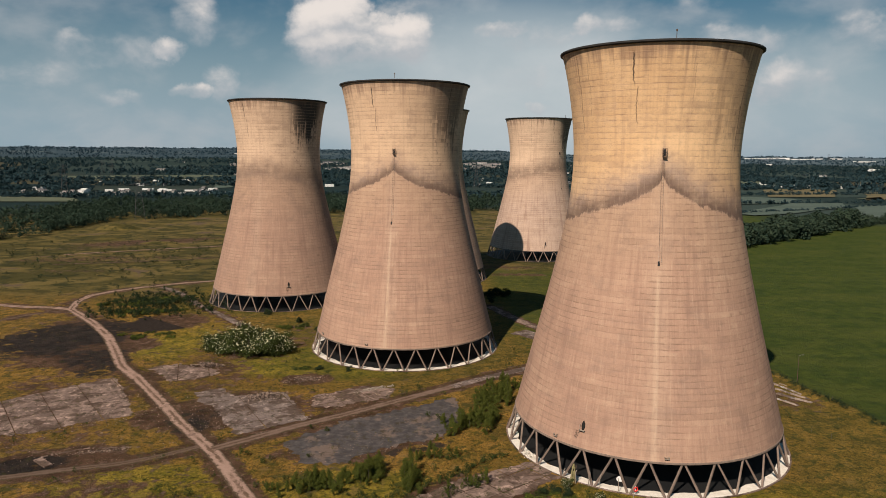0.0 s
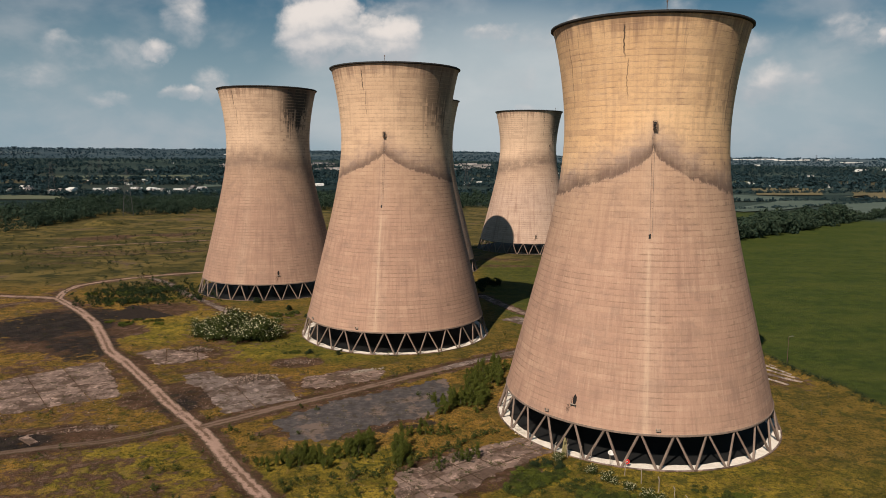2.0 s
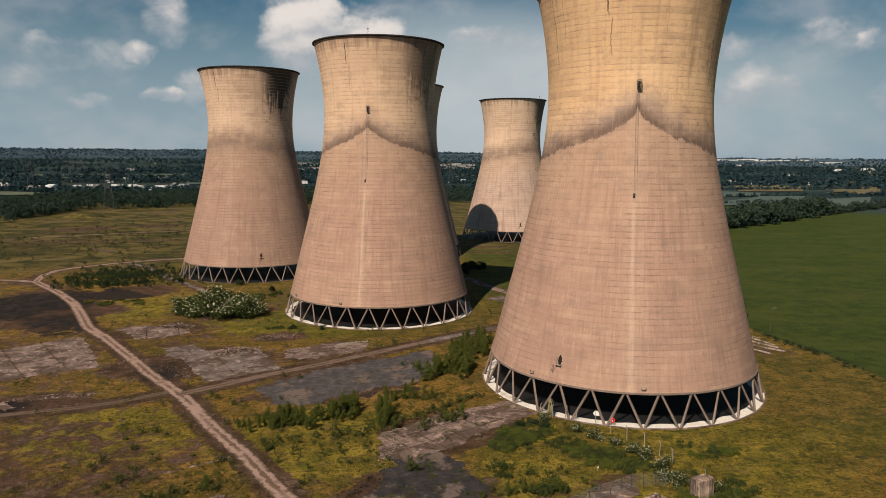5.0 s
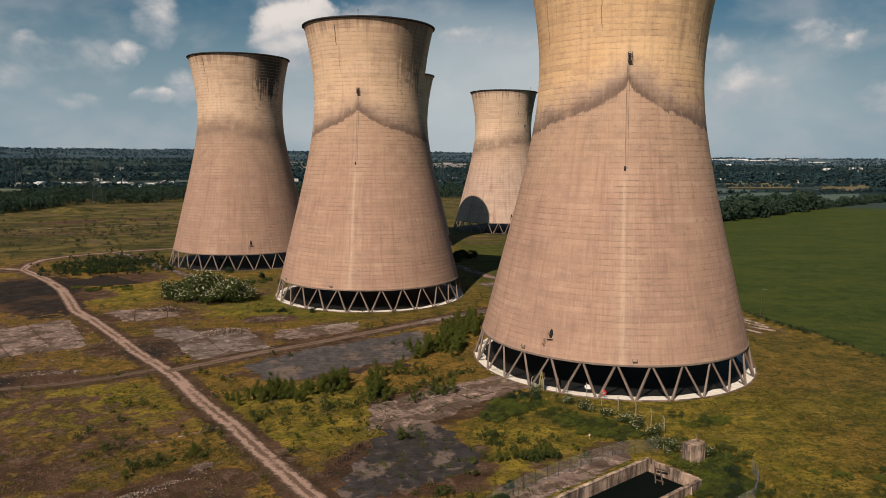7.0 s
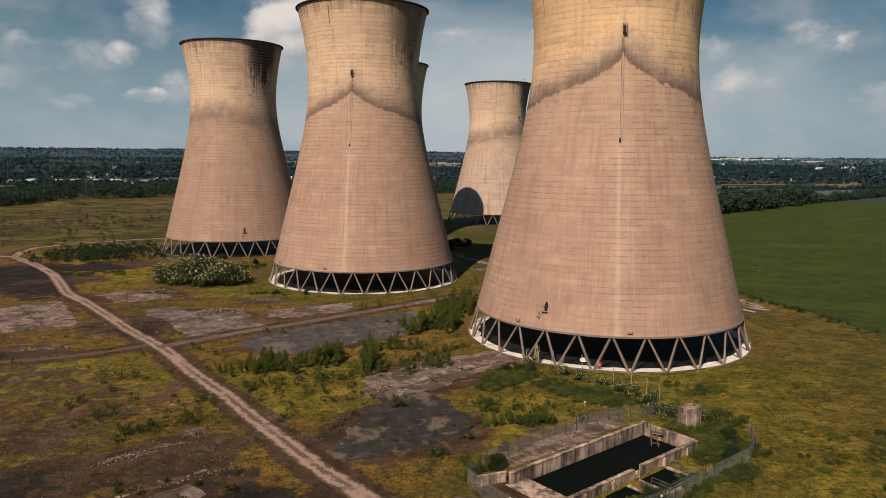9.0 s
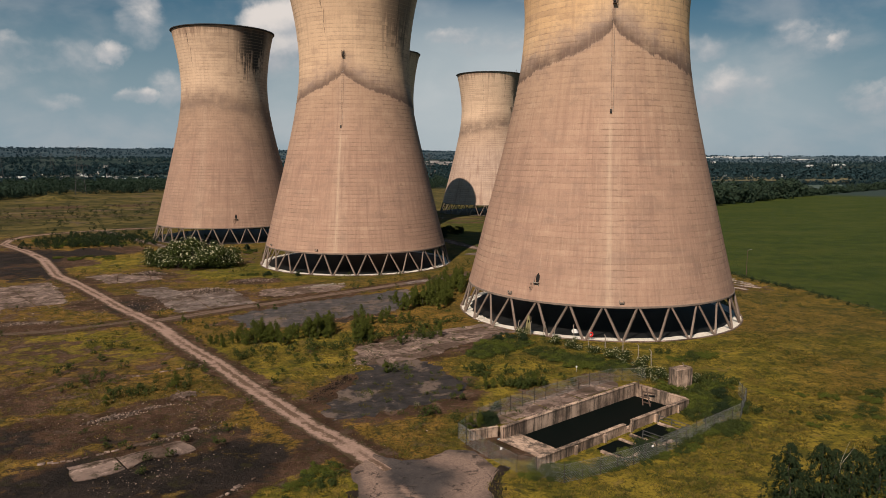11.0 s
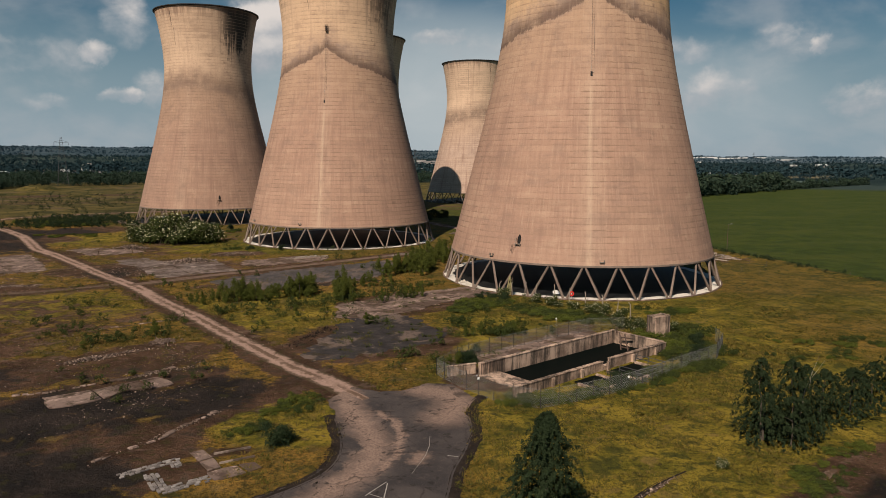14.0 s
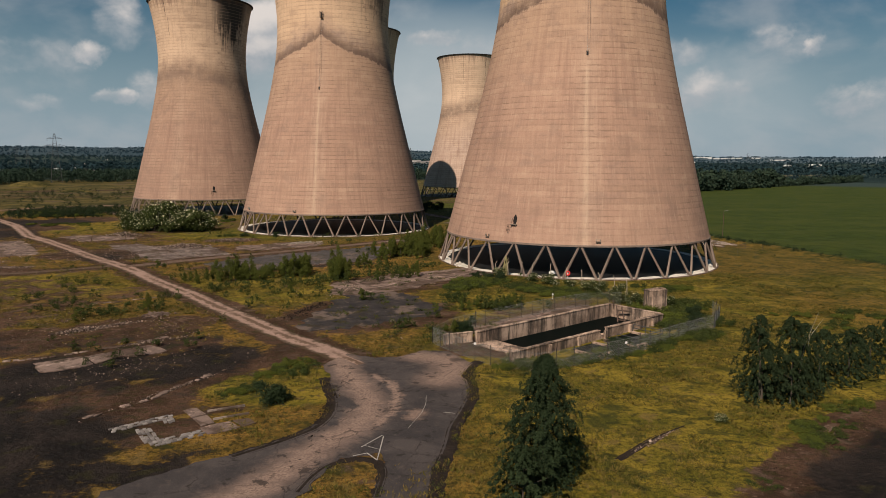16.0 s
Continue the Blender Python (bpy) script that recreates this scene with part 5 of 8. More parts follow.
def build_tower():
    ob = thing("cooling_tower", "tall hyperbolic cooling tower of weathered ochre concrete", "cooling tower", group="cooling towers")
    bm = bmesh.new()
    prof = []
    z = 6.3
    while z < 89.4:
        prof += [(radius(z + .03) - .008, z + .03), (radius(z + .12) + .004, z + .12), (radius(min(z + LIFT - .06, 89.6)) + .0, min(z + LIFT - .06, 89.6))]
        z += LIFT
    prof.append((21.55, 89.7))
    outer = [(radius(6.3) - .25, 6.28), (radius(6.3) + .05, 6.28)] + prof
    inner = [(radius(zz) - (.75 if zz < 12 else .35), zz) for zz in np.linspace(89.7, 6.28, 30)]
    lathe(bm, outer + inner, SEG, close=True)
    bmesh.ops.recalc_face_normals(bm, faces=bm.faces)
    # inner faces take the colour that paints the tower's inside shade
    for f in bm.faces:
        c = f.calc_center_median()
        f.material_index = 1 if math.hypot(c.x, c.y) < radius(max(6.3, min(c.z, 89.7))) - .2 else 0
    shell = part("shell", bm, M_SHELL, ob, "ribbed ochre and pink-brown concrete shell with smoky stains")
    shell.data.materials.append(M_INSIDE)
    bm = bmesh.new()
    lathe(bm, [(21.4, 89.45), (21.9, 89.55), (22.1, 89.7), (22.1, 90.0), (21.9, 90.1), (21.0, 90.1), (20.95, 89.4)], SEG, close=True)
    bmesh.ops.recalc_face_normals(bm, faces=bm.faces)
    part("rim", bm, M_RIM, ob, "dark grey concrete rim")
    bm = bmesh.new()
    lathe(bm, [(radius(6.3) - 1.1, 6.2), (radius(6.3) + .10, 6.2), (radius(6.3) + .09, 6.5), (radius(6.3) - .02, 6.56), (radius(6.3) - 1.05, 6.8)], SEG, close=True)
    bmesh.ops.recalc_face_normals(bm, faces=bm.faces)
    part("ring_beam", bm, M_COLUMN, ob)
    # raking columns in pairs
    pairs = 28
    bm = bmesh.new()
    half = math.pi / pairs
    top_r, foot_r = radius(6.3) - .28, 32.3
    a = Vector((top_r * math.sin(half * .055), -top_r * math.cos(half * .055), 6.35))
    b = Vector((foot_r * math.sin(half * .93), -foot_r * math.cos(half * .93), -.1))
    beam(bm, b, a, .44, 4, .38)
    bmesh.ops.bevel(bm, geom=bm.edges[:], offset=.05, segments=1, affect="EDGES")
    first = part("column", bm, M_COLUMN, ob)
    bm = bmesh.new()
    beam(bm, Vector((-b.x, b.y, b.z)), Vector((-a.x, a.y, a.z)), .44, 4, .38)
    bmesh.ops.bevel(bm, geom=bm.edges[:], offset=.05, segments=1, affect="EDGES")
    second = part("column", bm, M_COLUMN, ob)
    for k in range(1, pairs):
        for src in (first, second):
            c = new("column", src.data)
            c.parent = ob
            c.matrix_local = pose(0, 0, 0, 0, 0, 360 * k / pairs)
    bm = bmesh.new()
    lathe(bm, [(32.45, -.2), (32.45, .05), (32.5, .08), (32.75, .08), (32.8, .04), (32.82, -.3)], SEG, close=True)
    bmesh.ops.recalc_face_normals(bm, faces=bm.faces)
    part("basin_kerb", bm, M_SLAB, ob, "low crumbling concrete kerb")
    # pale sunlit rim of the floor, and the part painted black as shaded
    for name, r0, r1, z, mat, label in (("basin_apron", 30.2, 32.5, .03, M_BASIN, "pale debris-strewn edge of the basin floor"), ("basin_floor", 0, 30.25, .012, M_BASIN_SHADE, "basin floor coloured black for the shade inside the tower")):
        bm = bmesh.new()
        n = 64
        hi = [bm.verts.new((r1 * math.sin(2 * math.pi * i / n), r1 * math.cos(2 * math.pi * i / n), z)) for i in range(n)]
        if r0:
            lo = [bm.verts.new((r0 * (1 + .012 * math.sin(i * 2.7)) * math.sin(2 * math.pi * i / n), r0 * (1 + .012 * math.sin(i * 2.7)) * math.cos(2 * math.pi * i / n), z)) for i in range(n)]
            for i in range(n):
                bm.faces.new((lo[i], hi[i], hi[(i + 1) % n], lo[(i + 1) % n]))
        else:
            mid = bm.verts.new((0, 0, z))
            for i in range(n):
                bm.faces.new((mid, hi[i], hi[(i + 1) % n]))
        bmesh.ops.recalc_face_normals(bm, faces=bm.faces)
        fl = part(name, bm, mat, ob, label)
        if fl.data.polygons[0].normal.z < 0:
            fl.data.flip_normals()
    return ob


def on_shell(turn, z, out=0.0):
    r = radius(z) + out
    return Vector((r * math.sin(turn), -r * math.cos(turn), z))


def add_ladder(tower, turn, z0=7.0, z1=67.0):
    """Ladder rails and rungs, a caged platform at its head and a small dark hatch halfway."""
    bm = bmesh.new()
    zs = np.arange(z0, z1 + .01, 3.0)
    for s in (-.25, .25):
        for p, q in zip(zs, zs[1:]):
            r = radius(float(p))
            beam(bm, on_shell(turn + s / r, float(p), .22), on_shell(turn + s / radius(float(q)), float(q), .16), .03)
    for zz in np.arange(z0, z1, .6):
        r = radius(float(zz))
        beam(bm, on_shell(turn - .25 / r, float(zz), .16), on_shell(turn + .25 / r, float(zz), .16), .022)
    part("ladder", bm, M_SLAB_PALE, tower, "thin pale weathered access ladder")
    m = Matrix.Translation(on_shell(turn, z1)) @ pose(0, 0, 0, 0, 0, math.degrees(turn))
    bm = bmesh.new()
    box(bm, m @ Vector((0.2, -.4, 0)), (.8, .7, .08), math.degrees(turn))
    cage = part("ladder_platform", bm, M_STEEL, tower, "rusty caged platform with a dark hatch")
    for sx in (-.2, .6):
        for sy in (-.05, -.75):
            part("cage_post", beam(bmesh.new(), m @ Vector((sx, sy, 0)), m @ Vector((sx, sy, 1.7)), .06), M_STEEL, cage)
    for zz in (.6, 1.15, 1.7):
        part("cage_rail", beam(bmesh.new(), m @ Vector((-.2, -.75, zz)), m @ Vector((.6, -.75, zz)), .06), M_STEEL, cage)
        for sx in (-.2, .6):
            part("cage_rail", beam(bmesh.new(), m @ Vector((sx, -.05, zz)), m @ Vector((sx, -.75, zz)), .06), M_STEEL, cage)
    bm = bmesh.new()
    box(bm, m @ Vector((.2, -.02, .85)), (.5, .1, 1.4), math.degrees(turn))
    part("hatch", bm, M_RIM, cage, "dark steel hatch")
    bm = bmesh.new()
    m = Matrix.Translation(on_shell(turn - .01, 45.0)) @ pose(0, 0, 0, -13, 0, math.degrees(turn))
    box(bm, m @ Vector((0, -.04, .2)), (.42, .16, .95), math.degrees(turn), .03, -13)
    part("hatch", bm, M_RIM, tower, "small dark hatch")


def add_doorway(tower, turn, z=10.2):
    """A tall pointed opening with a timber leaf hanging open and a little landing below."""
    m = Matrix.Translation(on_shell(turn, z)) @ pose(0, 0, 0, 0, 0, math.degrees(turn)) @ pose(0, 0, 0, -13.5, 0, 0)
    bm = bmesh.new()
    prof = [(-.26, 0), (.26, 0), (.42, .7), (.36, 1.4), (.08, 1.95), (-.08, 1.95), (-.36, 1.4), (-.42, .7)]
    front = [bm.verts.new(m @ Vector((x, -.05, zz))) for x, zz in prof]
    backv = [bm.verts.new(m @ Vector((x, .3, zz))) for x, zz in prof]
    bm.faces.new(front)
    for i in range(len(prof)):
        bm.faces.new((front[i], backv[i], backv[(i + 1) % 8], front[(i + 1) % 8]))
    bmesh.ops.recalc_face_normals(bm, faces=bm.faces)
    # closed plate coloured near black to stand for the unlit inside
    opening = part("doorway", bm, M_VOID, tower, "dark arched doorway")
    bm = bmesh.new()
    box(bm, m @ Vector((-.1, -.35, -.12)), (1.3, .5, .10), math.degrees(turn), .03)
    for sx in (-.55, .55):
        beam(bm, m @ Vector((sx - .1, -.5, -.15)), m @ Vector((sx - .1, -.02, -.8)), .07)
    ledge = part("landing", bm, M_POST, tower, "pale concrete landing on brackets")
    bm = bmesh.new()
    beam(bm, m @ Vector((-.62, -.5, -.1)), m @ Vector((-.62, -.5, 1.0)), .06)
    beam(bm, m @ Vector((-.62, -.5, 1.0)), m @ Vector((-.62, -.03, 1.2)), .06)
    part("hand_rail", bm, M_POST, opening, "bent pale hand rail")
    bm = bmesh.new()
    beam(bm, m @ Vector((-1.0, -.9, -.2)), m @ Vector((-1.4, -.6, -1.7)), .07)
    beam(bm, m @ Vector((-.75, -.95, -.2)), m @ Vector((-1.15, -.65, -1.7)), .07)
    part("door_ladder", bm, M_STEEL, ledge, "broken steel ladder end")


def add_bracket(tower, turn):
    bm = bmesh.new()
    m = Matrix.Translation(on_shell(turn, 7.3)) @ pose(0, 0, 0, 0, 0, math.degrees(turn))
    box(bm, m @ Vector((0, -.25, 0)), (.9, .4, .08), math.degrees(turn))
    for sx in (-.42, .42):
        box(bm, m @ Vector((sx, -.25, .25)), (.06, .38, .5), math.degrees(turn))
    box(bm, m @ Vector((0, -.42, .48)), (.9, .06, .06), math.degrees(turn))
    part("bracket", bm, M_POST, tower, "small pale service bracket")


def add_mast(tower, turn):
    bm = bmesh.new()
    p = Vector((21.6 * math.sin(turn), -21.6 * math.cos(turn), 90.2))
    beam(bm, p, p + Vector((0, 0, 1.5)), .12)
    box(bm, p + Vector((0, 0, 1.5)), (.3, .3, .35))
    part("rim_lamp", bm, M_STEEL, tower, "small dark warning lamp on a stub mast")


M_VOID = material("unlit_opening", (0.012, 0.010, 0.009), 0.95)
proto = build_tower()
SETS = {"A": (10.5, 1.0, .30, 1.0, .85, .0), "B": (8.0, 1.0, .62, 1.0, 1.0, .05), "C": (12.0, 1.0, 1.0, .0, 1.12, .8), "D": (30.0, .7, 1.0, .0, .9, .6), "E": (-41.0, 1.0, .8, .0, .32, .85)}
PALE = {"A": 0.0, "B": 0.0, "C": 0.0, "D": 0.4, "E": 1.0}
LABELS = {"A": "tall ochre concrete cooling tower beside the walled tank", "B": "ochre concrete cooling tower with a smoky zigzag stain",
          "C": "weathered cooling tower with a black stain below its rim", "D": "cooling tower half hidden behind another one", "E": "pale weathered cooling tower with a shadow across its foot"}
towers = {}
for key, (tx, ty) in TOWERS.items():
    turn_deg, smoke, growth, lad, at, blur = SETS[key]
    m = pose(tx, ty, 0, 0, 0, -turn_deg)
    tw = copy_thing(proto, m) if key != "A" else None
    towers[key] = tw
proto.matrix_world = pose(*TOWERS["A"], 0, 0, 0, -SETS["A"][0])
towers["A"] = proto
for key, tw in towers.items():
    turn_deg, smoke, growth, lad, at, blur = SETS[key]
    tw["label"] = LABELS[key]
    for c in tw.children:
        if c.name.startswith("shell"):
            c["smoke"], c["growth"], c["ladder"], c["growth_at"], c["blur"], c["pale"], c["peach"], c["dimming"] = smoke, growth, lad, at, blur, PALE[key], .5 if key == "B" else .0, {"A": .02, "B": .06, "C": .24, "D": .2}.get(key, .0)
for key, phase in (("A", -2.5), ("B", -7.9)):
    for c in towers[key].children:
        if c.name.startswith("column"):
            c.rotation_euler.z += radians(phase)
for key in "CDE":
    for c in towers[key].children:
        if c.name.startswith("basin_apron"):
            c.material_slots[0].link = "OBJECT"
            c.material_slots[0].material = M_BASIN_SHADE
            c["label"] = "dark edge of the basin floor"
add_ladder(towers["A"], .0, 45.5, 67.0)
add_ladder(towers["B"], .0, 45.5, 67.0)
add_ladder(towers["E"], 0.0, 46.0, 67.0)
add_doorway(towers["A"], math.radians(-29.0))
add_doorway(towers["C"], math.radians(30.8))
add_doorway(towers["E"], math.radians(-36.0))
add_bracket(towers["A"], math.radians(-41.0)), add_bracket(towers["A"], math.radians(4.0)), add_bracket(towers["B"], math.radians(-12.0)), add_bracket(towers["B"], math.radians(-52.0))
for key in "ABE":
    add_mast(towers[key], .05)


# ---- walled tank and its surroundings ----
def tank_point(u, w, z):
    p = TANK_O + TANK_U * u + TANK_W * w
    return Vector((p.x, p.y, z))


TANK_RZ = math.degrees(math.atan2(TANK_U.y, TANK_U.x))
WALL_TOP = 1.35


def wall_run(bm, u0, w0, u1, w1, z0, z1, thick):
    """A straight piece of wall with a slightly wider coping."""
    a, b = tank_point(u0, w0, 0), tank_point(u1, w1, 0)
    c, d = (a + b) / 2, b - a
    rz = math.degrees(math.atan2(d.y, d.x))
    box(bm, (c.x, c.y, (z0 + z1 - .12) / 2), (d.length, thick, z1 - .12 - z0), rz, .02)
    box(bm, (c.x, c.y, z1 - .07), (d.length + .04, thick + .10, .14), rz, .025)


tank = thing("settling_tank", "open concrete settling tank with stained walls and black water", "tank", Matrix(), kind="structure")
for name, u0, w0, u1, w1, top in (("far_wall", .4, 0, TANK_L + .2, 0, WALL_TOP + .2), ("near_wall", -2.6, TANK_B, 14.2, TANK_B, WALL_TOP - .1), ("near_wall", 14.25, TANK_B, 15.8, TANK_B, .6), ("near_wall", 15.85, TANK_B, TANK_L + .2, TANK_B, WALL_TOP), ("end_wall", TANK_L, .25, TANK_L, TANK_B - .25, WALL_TOP + .1), ("end_wall", 0, .25, 0, TANK_B - .4, .16)):
    bm = bmesh.new()
    wall_run(bm, u0, w0, u1, w1, -3.2, top, .5)
    part(name, bm, M_TANK, tank)
for k in range(5):
    bm = bmesh.new()
    p = tank_point(4 + 5.6 * k, TANK_B + .38, .3)
    box(bm, (p.x, p.y, -.2), (.5, .35, 2.6), TANK_RZ, .03)
    part("buttress", bm, M_TANK, tank)
bm = bmesh.new()
p = tank_point(1.8, 4.4, -.2)
box(bm, p, (3.2, 8.2, .5), TANK_RZ, .04)
part("ledge", bm, M_TANK, tank, "broken concrete ledge above the water")
bm = bmesh.new()
a = [tank_point(.2, .2, -.45), tank_point(TANK_L - .2, .2, -.45), tank_point(TANK_L - .2, TANK_B - .2, -.45), tank_point(.2, TANK_B - .2, -.45)]
bm.faces.new([bm.verts.new(q) for q in a])
wob = part("water", bm, M_WATER, tank, "still black water")
if wob.data.polygons[0].normal.z < 0:
    wob.data.flip_normals()
# the small side chambers with their own water
SIDE_W = 9.6
for u0, w0, u1, w1, top in ((6.6, SIDE_W + 4.6, 11.7, SIDE_W + 4.6, .32), (11.5, SIDE_W + .4, 11.5, SIDE_W + 4.4, .35), (6.8, SIDE_W + 1.2, 6.8, SIDE_W + 4.4, .3),
                            (13.6, SIDE_W + 4.9, 20.2, SIDE_W + 4.9, .32), (20.0, SIDE_W + .4, 20.0, SIDE_W + 4.7, .4), (13.8, SIDE_W + .4, 13.8, SIDE_W + 4.7, .35)):
    bm = bmesh.new()
    wall_run(bm, u0, w0, u1, w1, -.3, top, .35)
    part("chamber_wall", bm, M_TANK, tank)
for u0, u1, w1 in ((7.0, 11.3, 4.4), (14.0, 19.8, 4.7)):
    bm = bmesh.new()
    bm.faces.new([bm.verts.new(tank_point(u, w, .14)) for u, w in ((u0, SIDE_W + .3), (u1, SIDE_W + .3), (u1, SIDE_W + w1), (u0, SIDE_W + w1))])
    wb = part("water", bm, M_WATER, tank)
    if wb.data.polygons[0].normal.z < 0:
        wb.data.flip_normals()
# steel rails round the second chamber
rail = thing("guard_rail", "bent grey steel guard rail round the side chamber", "railing", Matrix())
corners = [(13.8, SIDE_W + 2.2), (13.8, SIDE_W + 4.9), (17.0, SIDE_W + 4.9), (20.0, SIDE_W + 4.9), (20.0, SIDE_W + 2.4), (20.0, SIDE_W + .5)]
for u, w in corners:
    bm = bmesh.new()
    beam(bm, tank_point(u, w, .3), tank_point(u + .1, w + .06, 1.35), .09, 6)
    part("rail_post", bm, M_PYLON, rail)
for (u0, w0), (u1, w1) in zip(corners, corners[1:]):
    bm = bmesh.new()
    for zz in (.85, 1.32):
        beam(bm, tank_point(u0 + .1, w0 + .06, zz), tank_point(u1 + .1, w1 + .06, zz), .07, 6)
    part("rail_bar", bm, M_PYLON, rail)
# fallen steel at the far corner
bm = bmesh.new()
for a, b in (((TANK_L - .6, 1.6, 1.4), (TANK_L - 3.0, 3.6, -.7)), ((TANK_L - .5, 2.4, 1.4), (TANK_L - 2.6, 4.6, -.7)), ((TANK_L - 1.0, 2.2, .9), (TANK_L - .8, 4.0, 1.0)), ((TANK_L - 1.6, 2.2, .3), (TANK_L - 1.4, 3.6, .3)), ((TANK_L - 2.2, 2.9, -.2), (TANK_L - 2.0, 4.3, -.2))):
    beam(bm, tank_point(*a), tank_point(*b), .16)
beam(bm, tank_point(TANK_L - .6, 1.0, 1.3), tank_point(TANK_L - .6, 1.0, 2.2), .14)
part("sluice_frame", bm, M_STEEL, tank, "rusty collapsed sluice frame")

bm = bmesh.new()
box(bm, (11.05, 85.85, .5), (4.0, .4, 1.5), 19, .04)
box(bm, (11.05, 85.85, 1.28), (4.1, .5, .1), 19, .02)
tagged(link_mesh("wall_stub", bm, M_TANK), "low stained concrete wall stub beside the tank", "wall remains", kind="structure")

bm = bmesh.new()
box(bm, (43.9, 104.0, 1.6), (3.1, 2.0, 3.4), 24, .07)
box(bm, (43.85, 103.98, 3.32), (3.16, 2.05, .16), 25, .05)
box(bm, (45.1, 104.3, 3.45), (.5, 1.2, .22), 26, .05)
tagged(link_mesh("concrete_block", bm, M_TANK), "upright stained concrete block beside the tank", "concrete block")


def fence_post(m, h=2.3, crank=True, w=.12):
    bm = bmesh.new()
    box(bm, (0, 0, h / 2 - .1), (w, w, h + .2), 0, .012)
    if crank:
        beam(bm, (0, 0, h - .02), (.28, -.1, h + .42), w * .85)
    return bm


def mesh_fence(label, line, h=2.1, pitch=.3, spacing=2.4):
    """Posts and woven wire along a line in plan."""
    ob = thing("chain_link_fence", label, "fence", Matrix())
    verts, faces = [], []

    def wire(a, b, w=.008):
        a, b = Vector(a), Vector(b)
        d = (b - a).normalized()
        s = d.cross(Vector((0, 0, 1)))
        s = s.normalized() if s.length > 1e-3 else Vector((1, 0, 0))
        t = d.cross(s)
        n = len(verts)
        for p in (a, b):
            for k in range(3):
                verts.append(p + w * (math.cos(2.094 * k) * s + math.sin(2.094 * k) * t))
        for k in range(3):
            faces.append((n + k, n + (k + 1) % 3, n + 3 + (k + 1) % 3, n + 3 + k))
    for (ax, ay), (bx, by) in zip(line, line[1:]):
        d = math.hypot(bx - ax, by - ay)
        n = max(1, round(d / spacing))
        for i in range(n):
            q = part("post", fence_post(None, h + .3, False, .075), M_FENCE, ob)
            q.location = (ax + (bx - ax) * i / n, ay + (by - ay) * i / n, 0)
        for zz in (.08, h * .5, h):
            wire((ax, ay, zz), (bx, by, zz), .012)
        k = -h
        while k < d:
            for up in (True, False):
                s0, s1 = max(k, 0), min(k + h, d)
                z0, z1 = s0 - k, s1 - k
                if not up:
                    z0, z1 = h - z0, h - z1
                wire((ax + (bx - ax) * s0 / d, ay + (by - ay) * s0 / d, .05 + z0), (ax + (bx - ax) * s1 / d, ay + (by - ay) * s1 / d, .05 + z1))
            k += pitch
    data_mesh("wire_mesh", verts, faces, M_WIRE, ob, "sagging grey wire mesh")
    return ob


M_FENCE = material("dark_fence_steel", stained((0.022, 0.020, 0.019), (0.040, 0.035, 0.032), (0.06, 0.04, 0.03), 2.0), 0.75)
FENCE = [(7.8, 85.8), (9.6, 82.2), (11.0, 79.8), (12.2, 77.9), (13.7, 75.7), (15.7, 74.5), (18.5, 72.8), (23.1, 74.7), (27.7, 77.1), (31.0, 78.9), (34.6, 81.7), (40.0, 85.8), (47.4, 91.2), (51.0, 97.0), (51.8, 101.1)]
FENCE_BACK = [(7.8, 85.8), (11.0, 91.0), (16.0, 95.6), (22.0, 100.2), (28.0, 104.4), (34.0, 108.0), (40.0, 108.4)]
mesh_fence("sagging chain-link fence round the tank", FENCE)
mesh_fence("low chain-link fence behind the tank's far wall", FENCE_BACK)
for x, y, h in ((12.2, 77.9, 2.0), (30.4, 78.5, 1.7), (29.9, 113.5, .9)):
    bm = bmesh.new()
    box(bm, (x, y - .08, h), (.28, .03, .26), 10, .005)
    if h > 0 and y > 100:
        beam(bm, (x, y, -.1), (x, y, h + .2), .03)
    tagged(link_mesh("notice_board", bm, M_WHITE), "small blank white notice on the wire fence", "sign")

proto_post = None
for i, (x, y, lean) in enumerate(((24.3, 140.0, 4), (26.8, 138.7, -3), (29.2, 137.8, 2), (31.2, 137.1, 5), (34.8, 135.2, -4), (36.5, 130.6, 3), (38.7, 127.0, -2), (41.0, 123.6, 4), (42.6, 120.0, -3), (43.8, 116.6, 2), (46.0, 108.4, -4))):
    if proto_post is None:
        proto_post = tagged(link_mesh("fence_post", fence_post(None, 2.5), M_POST), "leaning pale concrete fence post with cranked top", "fence post", "old boundary posts")
        proto_post.matrix_world = pose(x, y, 0, lean, lean * .6, 20 * i)
    else:
        copy_thing(proto_post, pose(x, y, 0, lean, lean * .6, 20 * i))


def tall_pole(x, y, h):
    ob = thing("lamp_post", "thin grey pole standing at the meadow's edge", "pole", pose(x, y, 0))
    bm = bmesh.new()
    beam(bm, (0, 0, -.3), (0, 0, h), .16, 8, .1)
    part("pole", bm, M_STEEL, ob)
    bm = bmesh.new()
    beam(bm, (0, 0, h - .1), (.9, .1, h + .1), .08, 6)
    box(bm, (1.1, .1, h + .1), (.6, .22, .14), 5, .02)
    part("lamp_head", bm, M_WIRE, ob)


tall_pole(104.8, 206.0, 8.5)
for i, (x, y) in enumerate(((99.5, 182.0), (101.0, 176.0), (90.0, 168.0), (92.5, 163.5), (107.0, 190.5), (112.0, 158.0), (113.5, 146.0))):
    bm = fence_post(None, 1.4, False, .08)
    o = tagged(link_mesh("fence_post", bm, M_BARK), "short grey timber post in long grass", "fence post", "meadow edge posts")
    o.matrix_world = pose(x, y, 0, (-1) ** i * 3, 2, 10 * i)

